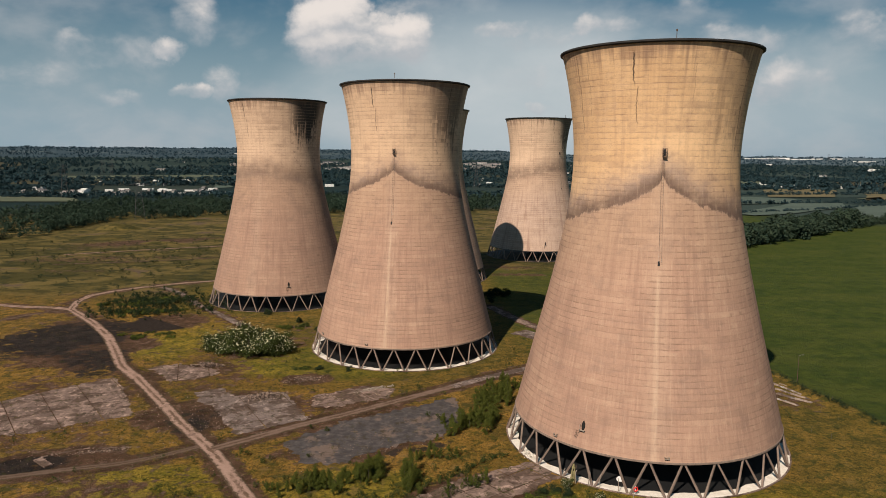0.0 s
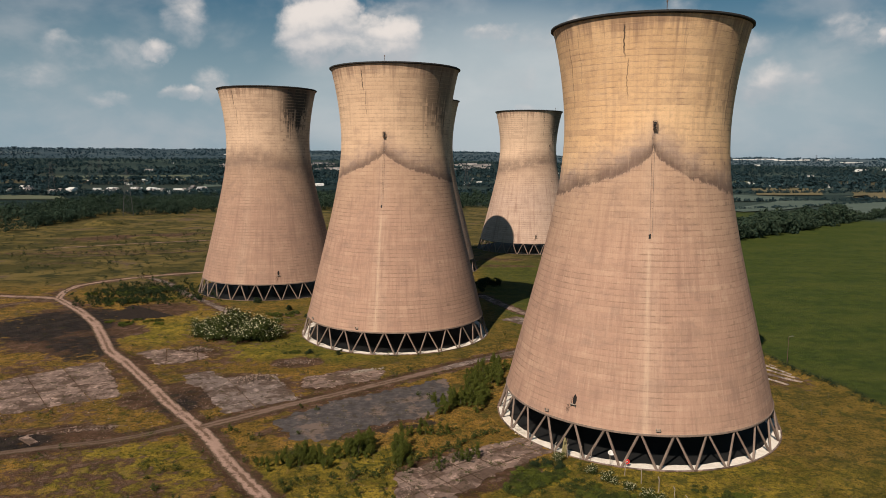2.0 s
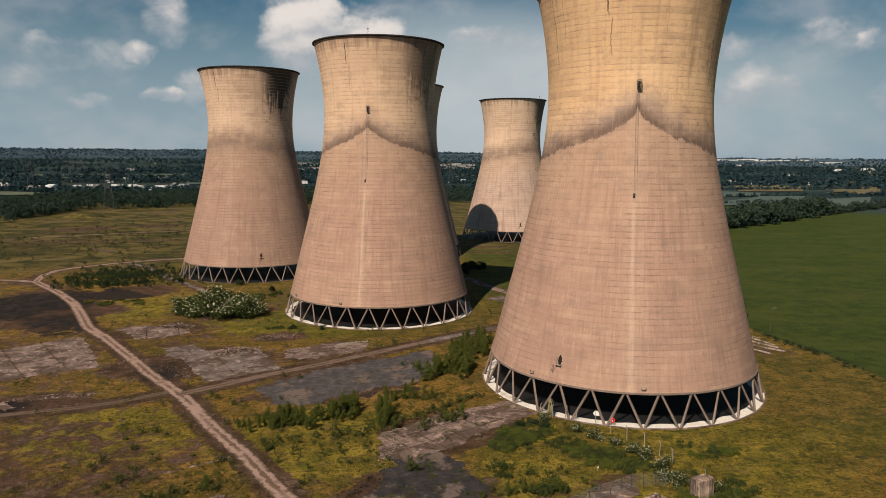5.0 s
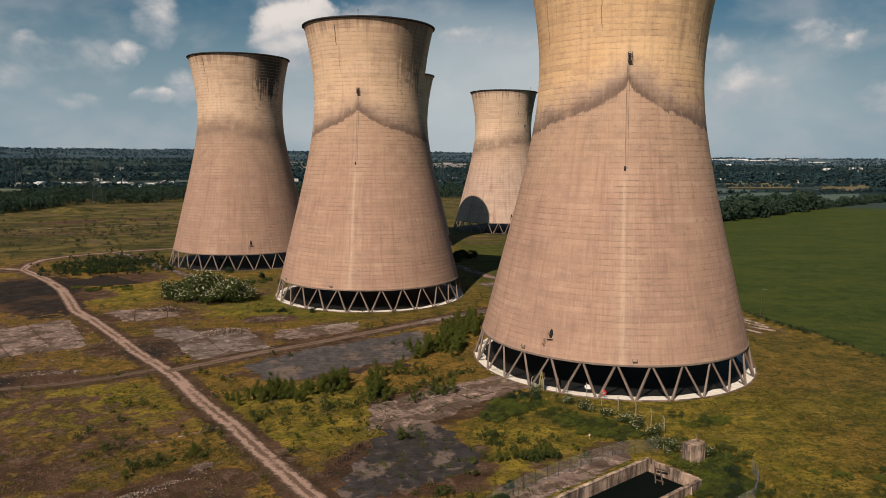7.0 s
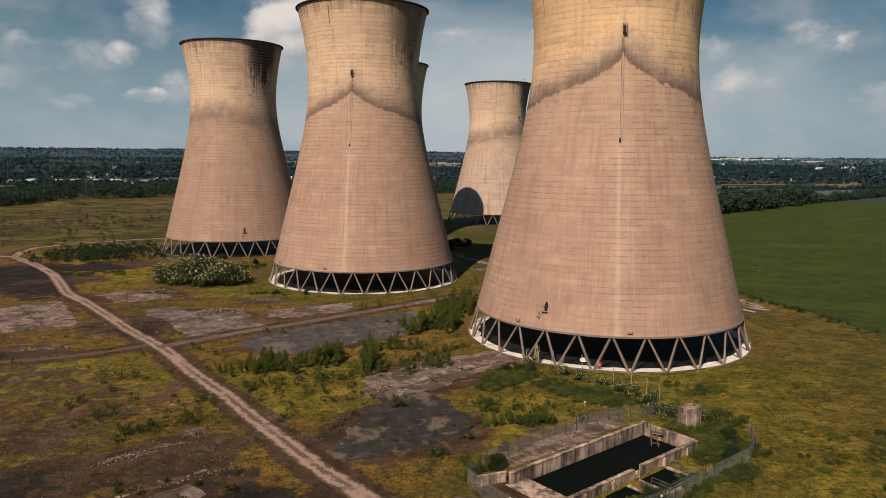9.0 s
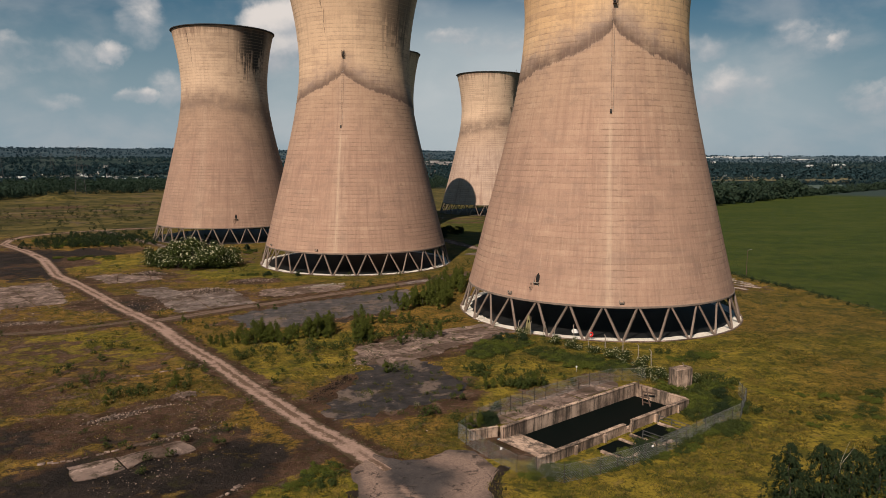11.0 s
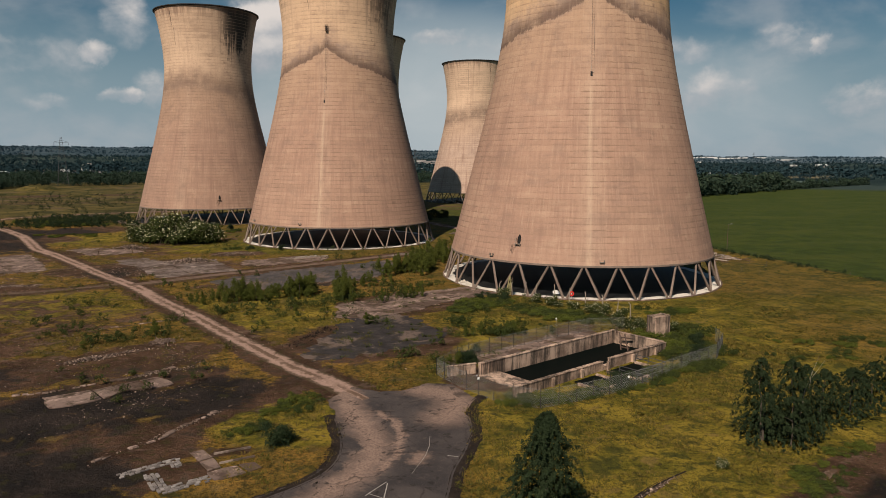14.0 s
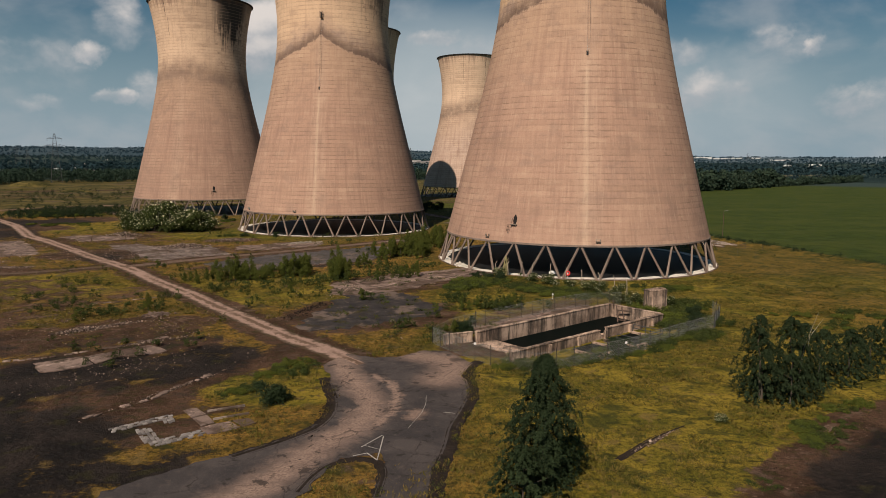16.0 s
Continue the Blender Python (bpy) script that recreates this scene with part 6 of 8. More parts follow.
# life-buoy on its stand
buoy = thing("lifebuoy_stand", "red life-buoy on a short post at the basin's edge", "lifebuoy", pose(37.9, 134.4, 0, 0, 0, 14))
bm = bmesh.new()
R0, R1 = .40, .13
rows = []
for i in range(24):
    a = 2 * math.pi * i / 24
    rows.append([bm.verts.new(((R0 + R1 * math.cos(b)) * math.cos(a), R1 * math.sin(b) - .15, 1.15 + (R0 + R1 * math.cos(b)) * math.sin(a))) for b in [2 * math.pi * k / 8 for k in range(8)]])
for i in range(24):
    for k in range(8):
        bm.faces.new((rows[i][k], rows[i][(k + 1) % 8], rows[(i + 1) % 24][(k + 1) % 8], rows[(i + 1) % 24][k]))
bmesh.ops.recalc_face_normals(bm, faces=bm.faces)
part("ring", bm, M_RED, buoy, "glossy red ring", True)
bm = bmesh.new()
box(bm, (0, -.02, .8), (.1, .08, 1.8), 0, .01)
box(bm, (0, -.07, 1.15), (.3, .03, .3), 0, .005)
part("post", bm, M_WHITE, buoy)

# penstock stand by the near tower
stand = thing("valve_stand", "mossy tapered valve stand with a headstock", "valve stand", pose(26.4, 139.6, 0))
bm = bmesh.new()
for sx in (-.55, .55):
    for sy in (-.5, .5):
        beam(bm, (sx, sy, -.1), (sx * .35, sy * .35, 3.0), .16)
for zz, k in ((.9, .8), (1.9, .57)):
    for sx, sy, ex, ey in ((-1, -1, 1, -1), (1, -1, 1, 1), (1, 1, -1, 1), (-1, 1, -1, -1)):
        beam(bm, (sx * .55 * k, sy * .5 * k, zz), (ex * .55 * k, ey * .5 * k, zz), .1)
box(bm, (0, 0, 1.2), (.5, .45, 2.4), 0, .04)
part("frame", bm, M_GREEN_PAINT, stand)
bm = bmesh.new()
box(bm, (0, 0, 3.15), (.7, .6, .35), 0, .06)
bmesh.ops.create_cone(bm, cap_ends=True, segments=12, radius1=.28, radius2=.2, depth=.6, matrix=pose(0, 0, 3.6))
head = part("headstock", bm, M_GREEN_PAINT, stand)
bm = bmesh.new()
bmesh.ops.create_cone(bm, cap_ends=True, segments=14, radius1=.45, radius2=.45, depth=.07, matrix=pose(.5, 0, 3.3, 0, 90, 0))
part("handwheel", bm, M_STEEL, head)

# pale disc of metal lying in the basin
bm = bmesh.new()
bmesh.ops.create_cone(bm, cap_ends=True, segments=20, radius1=.8, radius2=.7, depth=.18, matrix=pose(36.4, 140.6, .25, 24, 6, 0))
tagged(link_mesh("metal_cover", bm, M_WHITE), "round whitish cover lying tilted in the basin", "cover")


# ---- road paint, brick remains, kerbs and rubble ----
def painted(label, segs, z=.062):
    bm = bmesh.new()
    for (a, b, w) in segs:
        a, b = Vector((*a, 0)), Vector((*b, 0))
        d = b - a
        c = (a + b) / 2
        box(bm, (c.x, c.y, z), (d.length, w, .006), math.degrees(math.atan2(d.y, d.x)))
    return tagged(link_mesh("road_marking", bm, M_LINE), label, "road marking", kind="structure")


painted("worn white triangle painted on the tarmac", [((-.2, 53.2), (1.5, 55.6), .09), ((1.6, 55.4), (1.1, 50.6), .09), ((1.1, 50.6), (.3, 52.0), .11), ((.3, 52.0), (-.8, 51.5), .10), ((.1, 53.5), (1.2, 52.7), .06)])
painted("thin worn white arc on the tarmac", [((5.8, 65.6), (5.6, 63.1), .035), ((5.6, 63.1), (5.1, 60.8), .04), ((5.1, 60.8), (3.7, 57.0), .025), ((7.1, 60.8), (8.1, 60.4), .07)])


def brick_patch(label, quads, size, seed):
    """Laid bricks left in the ground, each one a piece."""
    ob = thing("brick_floor", label, "brick remains", Matrix(), kind="structure")
    q = random.Random(seed)
    bm = bmesh.new()
    box(bm, (0, 0, 0), (size[0] * .84, size[1] * .80, .12), 0, .015)
    me = bpy.data.meshes.new("brick")
    bm.to_mesh(me)
    bm.free()
    me.materials.append(M_BRICK)
    for (ox, oy), (ux, uy), n, m in quads:
        u = Vector((ux, uy)).normalized()
        w = Vector((-u.y, u.x))
        for i in range(n):
            for j in range(m):
                if q.random() < .14:
                    continue
                p = Vector((ox, oy)) + u * (size[0] * (i + (.5 if j % 2 else 0))) + w * size[1] * j
                o = new("brick", me)
                o.parent = ob
                o.matrix_local = pose(p.x + q.uniform(-.03, .03), p.y + q.uniform(-.03, .03), .05 + q.uniform(-.02, .03), q.uniform(-3, 3), q.uniform(-3, 3), math.degrees(math.atan2(u.y, u.x)) + q.uniform(-4, 4))
    return ob


brick_patch("whitish brick floor remains in dark grass", [((-21.2, 57.9), (.77, .63), 12, 3), ((-19.3, 58.0), (.5, -.87), 9, 4), ((-16.6, 54.7), (.83, .56), 9, 4), ((-17.9, 60.6), (.5, -.87), 3, 3)], (.44, .32), 3)
slab("concrete_slab", "small pale concrete slab beside brick remains", [(-16.9, 62.9), (-15.7, 63.3), (-14.0, 60.9), (-13.1, 59.2), (-10.4, 60.3), (-9.5, 59.0), (-12.3, 57.1), (-13.3, 56.8), (-14.8, 59.7)], M_SLAB, 38, 3.0, 2.5, 51, .08, .15)
for a, b in (((-14.5, 62.3), (-11.4, 63.7)), ((-13.5, 60.2), (-10.6, 61.6))):
    bm = bmesh.new()
    d = Vector(b) - Vector(a)
    c = (Vector(a) + Vector(b)) / 2
    box(bm, (c.x, c.y, .08), (d.length, .11, .24), math.degrees(math.atan2(d.y, d.x)), .02)
    tagged(link_mesh("kerb", bm, M_SLAB_PALE), "short pale kerb in dark red earth", "kerb", kind="structure")


def stones(name, label, centre, spread, rot, count, size, seed, mat=None):
    """A heap or line of loose broken stone."""
    q = random.Random(seed)
    verts, faces = [], []
    c, s = math.cos(radians(rot)), math.sin(radians(rot))
    for _ in range(count):
        a, b = q.gauss(0, .45) * spread[0], q.gauss(0, .45) * spread[1]
        k = .5 * size * q.uniform(.35, 1.4) * (1.6 if q.random() < .05 else 1)
        lift = max(0, spread[2] * (1 - math.hypot(a / spread[0], b / spread[1]))) * q.random()
        m = pose(centre[0] + a * c - b * s, centre[1] + a * s + b * c, lift + k * .2, q.uniform(0, 50), q.uniform(0, 50), q.uniform(0, 360))
        n = len(verts)
        sx, sy, sz = k * q.uniform(.6, 1.3), k * q.uniform(.5, 1), k * q.uniform(.3, .7)
        for dx, dy, dz in ((-1, -1, -1), (1, -1, -1), (1, 1, -1), (-1, 1, -1), (-1, -1, 1), (1, -1, 1), (1, 1, 1), (-1, 1, 1)):
            verts.append(m @ Vector((dx * sx * q.uniform(.35, .5), dy * sy * q.uniform(.35, .5), dz * sz * q.uniform(.35, .5))))
        for f in ((0, 3, 2, 1), (4, 5, 6, 7), (0, 1, 5, 4), (1, 2, 6, 5), (2, 3, 7, 6), (3, 0, 4, 7)):
            faces.append(tuple(n + i for i in f))
    return tagged(data_mesh(name, verts, faces, mat or M_RUBBLE), label, "rubble", kind="stuff")


stones("rubble", "pale heap of broken brick and stone", (-38.6, 95.0), (4.6, 1.0, .6), 33, 420, .42, 61)
stones("rubble", "pale stones strewn along a low bank", (-32.0, 104.2), (2.4, 1.5, .6), 35, 300, .45, 62, M_SLAB)
stones("rubble", "loose stones along a crumbled wall line", (-35.2, 98.4), (4.5, .9, .3), 34, 160, .36, 63)
stones("rubble", "loose stones scattered in brown earth", (-27.5, 88.5), (5, .9, .2), 36, 130, .34, 64)
stones("rubble", "broken bricks along a ruined foundation", (-78.0, 152.0), (8, 1.4, .5), 15, 260, .5, 65)
stones("rubble", "pale rubble heap on the grey slab", (-51.0, 189.0), (7, 4, 1.2), 20, 560, .6, 66)
stones("rubble", "pale rubble heap behind the pinkish slab", (-76.0, 217.5), (6, 2.5, 1.6), 0, 420, .6, 67)
stones("rubble", "scattered pale rubble in the grass", (-42.0, 205.0), (7, 4, .5), 15, 360, .5, 68)
stones("rubble", "broken tarmac crumbs along the yard's edge", (-9.8, 107.5), (10, 1.6, .3), 66, 240, .34, 69, M_EDGE)
stones("rubble", "dark crumbs along the broken road edge", (-3.6, 63.5), (9, .6, .12), 84, 220, .28, 70, M_EDGE)
stones("rubble", "dark crumbs along the road's grass edge", (9.2, 61.0), (13, .5, .12), 76, 200, .26, 71, M_EDGE)
stones("rubble", "stones along a shallow ditch in the grass", (24.2, 53.1), (4.6, .28, .1), 38, 130, .24, 72)
stones("rubble", "pale timber and stone debris beside a slab", (-21.0, 196.5), (6, 1.5, .5), 30, 200, .7, 73, M_POST)
stones("rubble", "white rubble in the tower basin", (18.6, 152.6), (3.0, 1.2, .9), 120, 160, .6, 74, M_BASIN)
stones("rubble", "small rubble along the cracked slab", (-5.0, 124.0), (7, 2.2, .2), 75, 420, .35, 75)
stones("rubble", "pale crumbs beside the track crossing", (-27.5, 97.0), (7, 3.0, .1), -55, 160, .26, 76)
stones("rubble", "broken kerb stones in a line beside dark cinders", (-20.0, 68.4), (9, .5, .1), 56, 130, .30, 77)
stones("rubble", "small stones scattered over dark cinders", (-27.0, 77.0), (11, 5, .05), 40, 300, .22, 78)
stones("rubble", "gravel crumbs scattered over brown earth", (-52.0, 176.0), (16, 10, .05), 30, 700, .32, 79)
stones("rubble", "small stones scattered on waste earth", (-95.0, 172.0), (26, 16, .05), 30, 800, .4, 80)
stones("rubble", "crumbs of tarmac beside the dark yard", (-16.0, 158.0), (18, 8, .05), 38, 600, .3, 81)
stones("rubble", "pale crumbs of brick strewn through the grass", (-32.0, 105.0), (34, 28, .04), 30, 1100, .24, 82)
stones("rubble", "pale crumbs strewn over brown earth and grass", (-70.0, 165.0), (40, 30, .04), 30, 1100, .34, 83)
FOOTINGS = []
for line, w in (([(-42.1, 80.1), (-37.9, 81.4), (-34.5, 83.8), (-31.0, 86.3), (-29.8, 88.0), (-26.5, 90.8)], .5), ([(-24.7, 61.3), (-23.2, 63.7), (-20.9, 65.8), (-19.9, 68.6), (-18.6, 70.8), (-17.2, 73.1), (-15.7, 75.6)], .45),
                ([(-44.8, 112.5), (-34.0, 120.0)], .5), ([(-90.5, 148.3), (-81.7, 154.2), (-70.4, 154.5)], .8)):
    FOOTINGS += [(p, q, w) for p, q in zip(line, line[1:])]
for a, b, w in FOOTINGS:
    bm = bmesh.new()
    d = Vector(b) - Vector(a)
    n = max(2, int(d.length / .7))
    q = random.Random(int(a[0] * 7))
    for i in range(n):
        if q.random() < .30:
            continue
        p = Vector(a) + d * ((i + .5) / n)
        box(bm, (p.x + q.uniform(-.2, .2), p.y + q.uniform(-.2, .2), .01 + q.uniform(0, .07)), (1.0 * q.uniform(.3, 1.2), w * q.uniform(.35, 1.3), .18), math.degrees(math.atan2(d.y, d.x)) + q.uniform(-14, 14), .05, q.uniform(-5, 5))
    tagged(link_mesh("foundation_wall", bm, M_SLAB), "pale crumbled foundation wall stub in the ground", "wall remains", kind="structure")
bm = bmesh.new()
box(bm, (-87.6, 145.8, .1), (5.5, 1.8, .5), -38, .06)
tagged(link_mesh("wall_stub", bm, M_SLAB), "pale broken wall stub lying in waste ground", "wall remains", kind="structure")


# ---- plants ----
def leaves(q, lobes, count, size, up=.25):
    """Small bent leaf sprays scattered through overlapping lobes: (x, y, z, rx, ry, rz)."""
    verts, faces = [], []
    weight = [l[3] * l[4] + l[4] * l[5] + l[3] * l[5] for l in lobes]
    for _ in range(count):
        l = q.choices(lobes, weight)[0]
        d = Vector((q.gauss(0, 1), q.gauss(0, 1), q.gauss(0, 1))).normalized()
        if d.z < -.5:
            d.z *= -.6
        k = q.random() ** .35 * q.uniform(.82, 1.12)
        p = Vector((l[0] + d.x * l[3] * k, l[1] + d.y * l[4] * k, l[2] + d.z * l[5] * k))
        if p.z < .05:
            p.z = q.uniform(.05, .3)
        n = (d + Vector((q.gauss(0, .6), q.gauss(0, .6), q.gauss(0, .6) + up))).normalized()
        t = n.orthogonal().normalized()
        t.rotate(Matrix.Rotation(q.uniform(0, 6.28), 3, n))
        b = n.cross(t)
        s = size * q.uniform(.6, 1.35)
        i = len(verts)
        verts += [p - t * s, p + b * s * .55 + n * s * .18, p + t * s * 1.05, p - b * s * .55 + n * s * .18]
        faces += [(i, i + 1, i + 2), (i, i + 2, i + 3)]
    return verts, faces


def tube(bm, pts, radii, sides=5):
    """One bent, tapering stem."""
    rings = []
    for p, r in zip(pts, radii):
        rings.append([bm.verts.new((p[0] + r * math.cos(6.2832 * k / sides), p[1] + r * math.sin(6.2832 * k / sides), p[2])) for k in range(sides)])
    for a, b in zip(rings, rings[1:]):
        for k in range(sides):
            bm.faces.new((a[k], a[(k + 1) % sides], b[(k + 1) % sides], b[k]))
    bm.faces.new(rings[-1])
    return bm


def stems(q, height, spread, w):
    pts = [(0, 0, -.15)]
    for k in range(1, 5):
        pts.append((pts[-1][0] + q.uniform(-.2, .2) * spread, pts[-1][1] + q.uniform(-.2, .2) * spread, height * k / 4))
    return tube(bmesh.new(), pts, [w, w * .8, w * .6, w * .4, w * .15])


def shrub(name, label, category, group, seed, h, r, count, size, mat, kind="round", flowers=0):
    q = random.Random(seed)
    ob = thing(name, label, category, pose(0, 0, -500), group)
    if kind == "upright":
        lobes = [(q.uniform(-.5, .5) * r * math.sin(.5 + .32 * i), q.uniform(-.5, .5) * r * math.sin(.5 + .32 * i), h * (.12 + .10 * i), r * (.22 + .36 * math.sin(.45 + .34 * i)) * q.uniform(.7, 1.15), r * (.22 + .36 * math.sin(.45 + .34 * i)) * q.uniform(.7, 1.15), h * q.uniform(.12, .22)) for i in range(8)]
    elif kind == "low":
        lobes = [(q.uniform(-.8, .8) * r, q.uniform(-.8, .8) * r, h * q.uniform(.2, .5), r * q.uniform(.25, .5), r * q.uniform(.25, .5), h * q.uniform(.35, .6)) for _ in range(9)]
    else:
        lobes = [(q.uniform(-.55, .55) * r, q.uniform(-.55, .55) * r, h * (.12 + .56 * k / 11), r * q.uniform(.34, .58), r * q.uniform(.34, .58), h * q.uniform(.18, .32)) for k in range(12)]
    part("stem", stems(q, h * .8, r * .6, .03 + h * .012), M_BARK, ob)
    v, f = leaves(q, lobes, count, size)
    data_mesh("foliage", v, f, mat, ob)
    if flowers:
        tops = [(l[0], l[1], l[2] + l[5] * .30, l[3] * 1.02, l[4] * 1.02, l[5] * .9) for l in lobes]
        v, f = leaves(q, tops, flowers, size * .95, up=1.6)
        data_mesh("blossom", v, f, M_FLOWER, ob, "creamy white blossom")
    return ob


def spread_copies(kinds, spots, slim=1.0):
    """Puts the kinds, in turn, at (x, y, scale); the first use of a kind moves the original."""
    used = set()
    for i, (x, y, s) in enumerate(spots):
        k = kinds[i % len(kinds)]
        m = pose(x, y, -.03, 0, 0, rnd.uniform(0, 360))
        if k.name not in used and k.location.z < -400:
            k.scale = (s * slim, s * slim, s * rnd.uniform(.9, 1.15))
            k.matrix_world = m @ Matrix.Diagonal((*k.scale, 1))
            used.add(k.name)
        else:
            c = copy_thing(k, m)
            c.scale = (s * slim * rnd.uniform(.85, 1.15), s * slim, s * rnd.uniform(.7, 1.25))


def scatter(cx, cy, rx, ry, rot, n, s0, s1, q):
    c, s = math.cos(radians(rot)), math.sin(radians(rot))
    out = []
    for _ in range(n):
        a, b = q.gauss(0, .5) * rx, q.gauss(0, .5) * ry
        out.append((cx + a * c - b * s, cy + a * s + b * c, q.uniform(s0, s1)))
    return out


def clear_of(spots):
    ok = []
    for x, y, s in spots:
        if min(polyline_distance(np.array([x]), np.array([y]), t)[0] for t in (TRACK_MAIN, CROSS)) < 3.0:
            continue
        if any(math.hypot(x - cx, y - cy) < 35.5 for cx, cy in TOWERS.values()):
            continue
        ok.append((x, y, s))
    return ok


sq = random.Random(17)
saplings = [shrub("sapling", "slender green birch and willow sapling", "sapling", "self-sown saplings", 100 + i, 2.3 + .25 * i, 1.35, 1900, .074, M_LEAF, "upright") for i in range(5)]
spots = scatter(7.0, 170, 8, 5.0, 35, 44, .9, 1.7, sq) + scatter(12.5, 187, 5.5, 14, -25, 52, 1.0, 1.8, sq) + scatter(-26.0, 135.2, 4.2, 1.8, 15, 26, .8, 1.6, sq) + scatter(-16.5, 141, 6, 3.6, 25, 34, .9, 1.7, sq) + scatter(-7.2, 139, 2.0, 6.5, 5, 26, .9, 1.7, sq)
spots += scatter(-3.0, 151, 6, 3, 35, 12, .6, 1.2, sq) + scatter(5, 137.5, 9, 2.2, 38, 16, .5, 1.0, sq) + scatter(-20, 129, 9, 3, 20, 10, .4, .9, sq)
spots += scatter(18.5, 106, 8, 1.6, 6, 34, .45, .8, sq) + scatter(13.5, 114, 4, 4, 0, 20, .35, .6, sq) + scatter(22, 112, 5, 4, 0, 16, .35, .6, sq)
spots += [(-6.7 + 19.6 * k / 39 + sq.uniform(-.8, .8), 133.9 + 17.9 * k / 39 + sq.uniform(-.5, 1.8), sq.uniform(.3, .6)) for k in range(40)]
spots += [(-14.4, 121.7, .8), (-11.9, 129.7, .7), (-19.3, 109.0, .7), (-22.9, 112.7, .5), (-27.7, 123.0, .7), (-35.9, 134.3, .8), (-32.8, 131.3, .8), (-19.3, 115.5, .5), (1.2, 168.8, .9), (-2.2, 159.8, .8), (-1.9, 114.4, .8), (-1.2, 115.2, .6), (4.4, 93.5, .7), (5.2, 94.2, .6), (3.6, 94.4, .5)]
spots += [(-34.8, 134.6, .75), (-33.5, 133.4, .8), (-36.6, 136, .55), (-46.4, 152.1, .8), (-45, 151.0, .7), (-40.4, 147.5, .6), (-38.6, 148.4, .5), (-33.8, 106.8, .85), (-32.6, 107.4, .7), (-41.1, 103.7, .7), (-43, 104.8, .6),
          (-1.8, 114.7, .7), (-.6, 114.2, .6), (9.8, 88.6, 1.0), (11.0, 89.4, .9), (8.8, 89.4, .8), (9.4, 100.4, .55), (8.2, 100.8, .45), (-27.0, 124, .4), (-20.0, 126, .45), (-12.5, 130, .5), (-16, 128, .5), (-62, 138, .4), (-50, 112, .5), (-55, 128, .35),
          (-37.5, 108.5, .5), (-39, 106.5, .6), (-30.5, 150.2, .5), (-48.5, 140.5, .35), (-23, 121, .4), (-14, 121, .4), (-26, 86.5, .6), (-33, 83.6, .55), (-29, 80.6, .5), (-36.5, 86.8, .4), (-22, 90.0, .5), (5.5, 95, .45), (-29, 165, .6), (-33.5, 166.6, .55), (-9, 190.6, .7), (-2.0, 173.8, .7), (-4.6, 176, .6)]
spots += scatter(-16, 122, 12, 9, 0, 16, .28, .6, sq) + scatter(-34, 128, 12, 8, 0, 12, .28, .55, sq) + scatter(-48, 112, 9, 7, 0, 12, .3, .7, sq) + scatter(-40, 105, 6, 2.5, 30, 12, .4, .8, sq) + scatter(-6, 134, 8, 4, 30, 10, .3, .6, sq)
spots += [(-28.7, 77.2, .55), (-26.9, 81.9, .5), (-21.8, 84.8, .55), (-22.6, 85.6, .45), (-30.2, 87.4, .5), (-35.4, 84.6, .45), (-52.0, 123.3, .6), (-55.3, 119.2, .5), (-40.4, 89.6, .4), (-31.5, 78.4, .4)]
spots = clear_of(spots)
spread_copies(saplings, [p for p in spots if p[2] >= .72][:280], .68)
young = [p for p in spots if p[2] < .72] + [p for p in spots if p[2] >= .72][280:]
brambles = [shrub("bramble", "low sprawling green bramble patch", "bramble", "bramble patches", 140 + i, 1.1, 2.4, 1500, .115, M_LEAF_BRIGHT if i % 2 else M_LEAF_MID, "low") for i in range(4)]
spots = scatter(18, 128, 9, 4, 35, 22, .6, 1.2, sq) + scatter(30, 121, 8, 3.2, -38, 20, .5, 1.0, sq) + scatter(47, 106, 6, 4, -10, 16, .6, 1.2, sq) + scatter(47.5, 96, 4, 4, 0, 12, .5, .9, sq) + scatter(38, 85.6, 5, 1.4, 37, 16, .45, .85, sq) + scatter(43.5, 87.5, 4, 2.2, 30, 16, .5, .9, sq) + scatter(44, 93.5, 3.5, 3, 0, 12, .5, .9, sq)
spots += scatter(19, 75.4, 4, 1.2, 20, 18, .35, .7, sq) + scatter(25, 77.2, 4.5, 1.0, 28, 16, .35, .7, sq) + scatter(34, 80.2, 5, .8, 35, 12, .3, .55, sq) + scatter(-136, 312, 18, 9, 20, 26, .8, 1.5, sq) + scatter(-128, 292, 10, 4, 20, 16, .8, 1.3, sq) + scatter(-110, 252, 10, 4, 0, 10, .5, .9, sq) + scatter(40, 55, 12, 2.5, 38, 16, .35, .7, sq)
spots += scatter(-10, 75, 4, 2, 20, 9, .4, .75, sq) + scatter(-13, 68.6, 2, 1.4, 20, 5, .4, .6, sq) + scatter(52, 122, 7, 3, 0, 9, .5, .9, sq) + scatter(62, 90, 8, 6, 0, 10, .3, .6, sq) + scatter(75, 98, 9, 3, 0, 8, .5, .8, sq)
spots += scatter(29.5, 80.5, 3.5, 1.0, 36, 9, .4, .8, sq) + scatter(46, 98, 5, 3.5, 40, 16, .5, 1.0, sq) + scatter(36, 118, 9, 2.5, -48, 16, .5, .9, sq)
spots += scatter(-62, 268, 8, 3, 0, 8, .6, 1.0, sq) + scatter(-45, 215, 4, 2, 0, 4, .5, .8, sq) + scatter(-100, 308, 6, 4, 0, 8, .6, 1.0, sq)
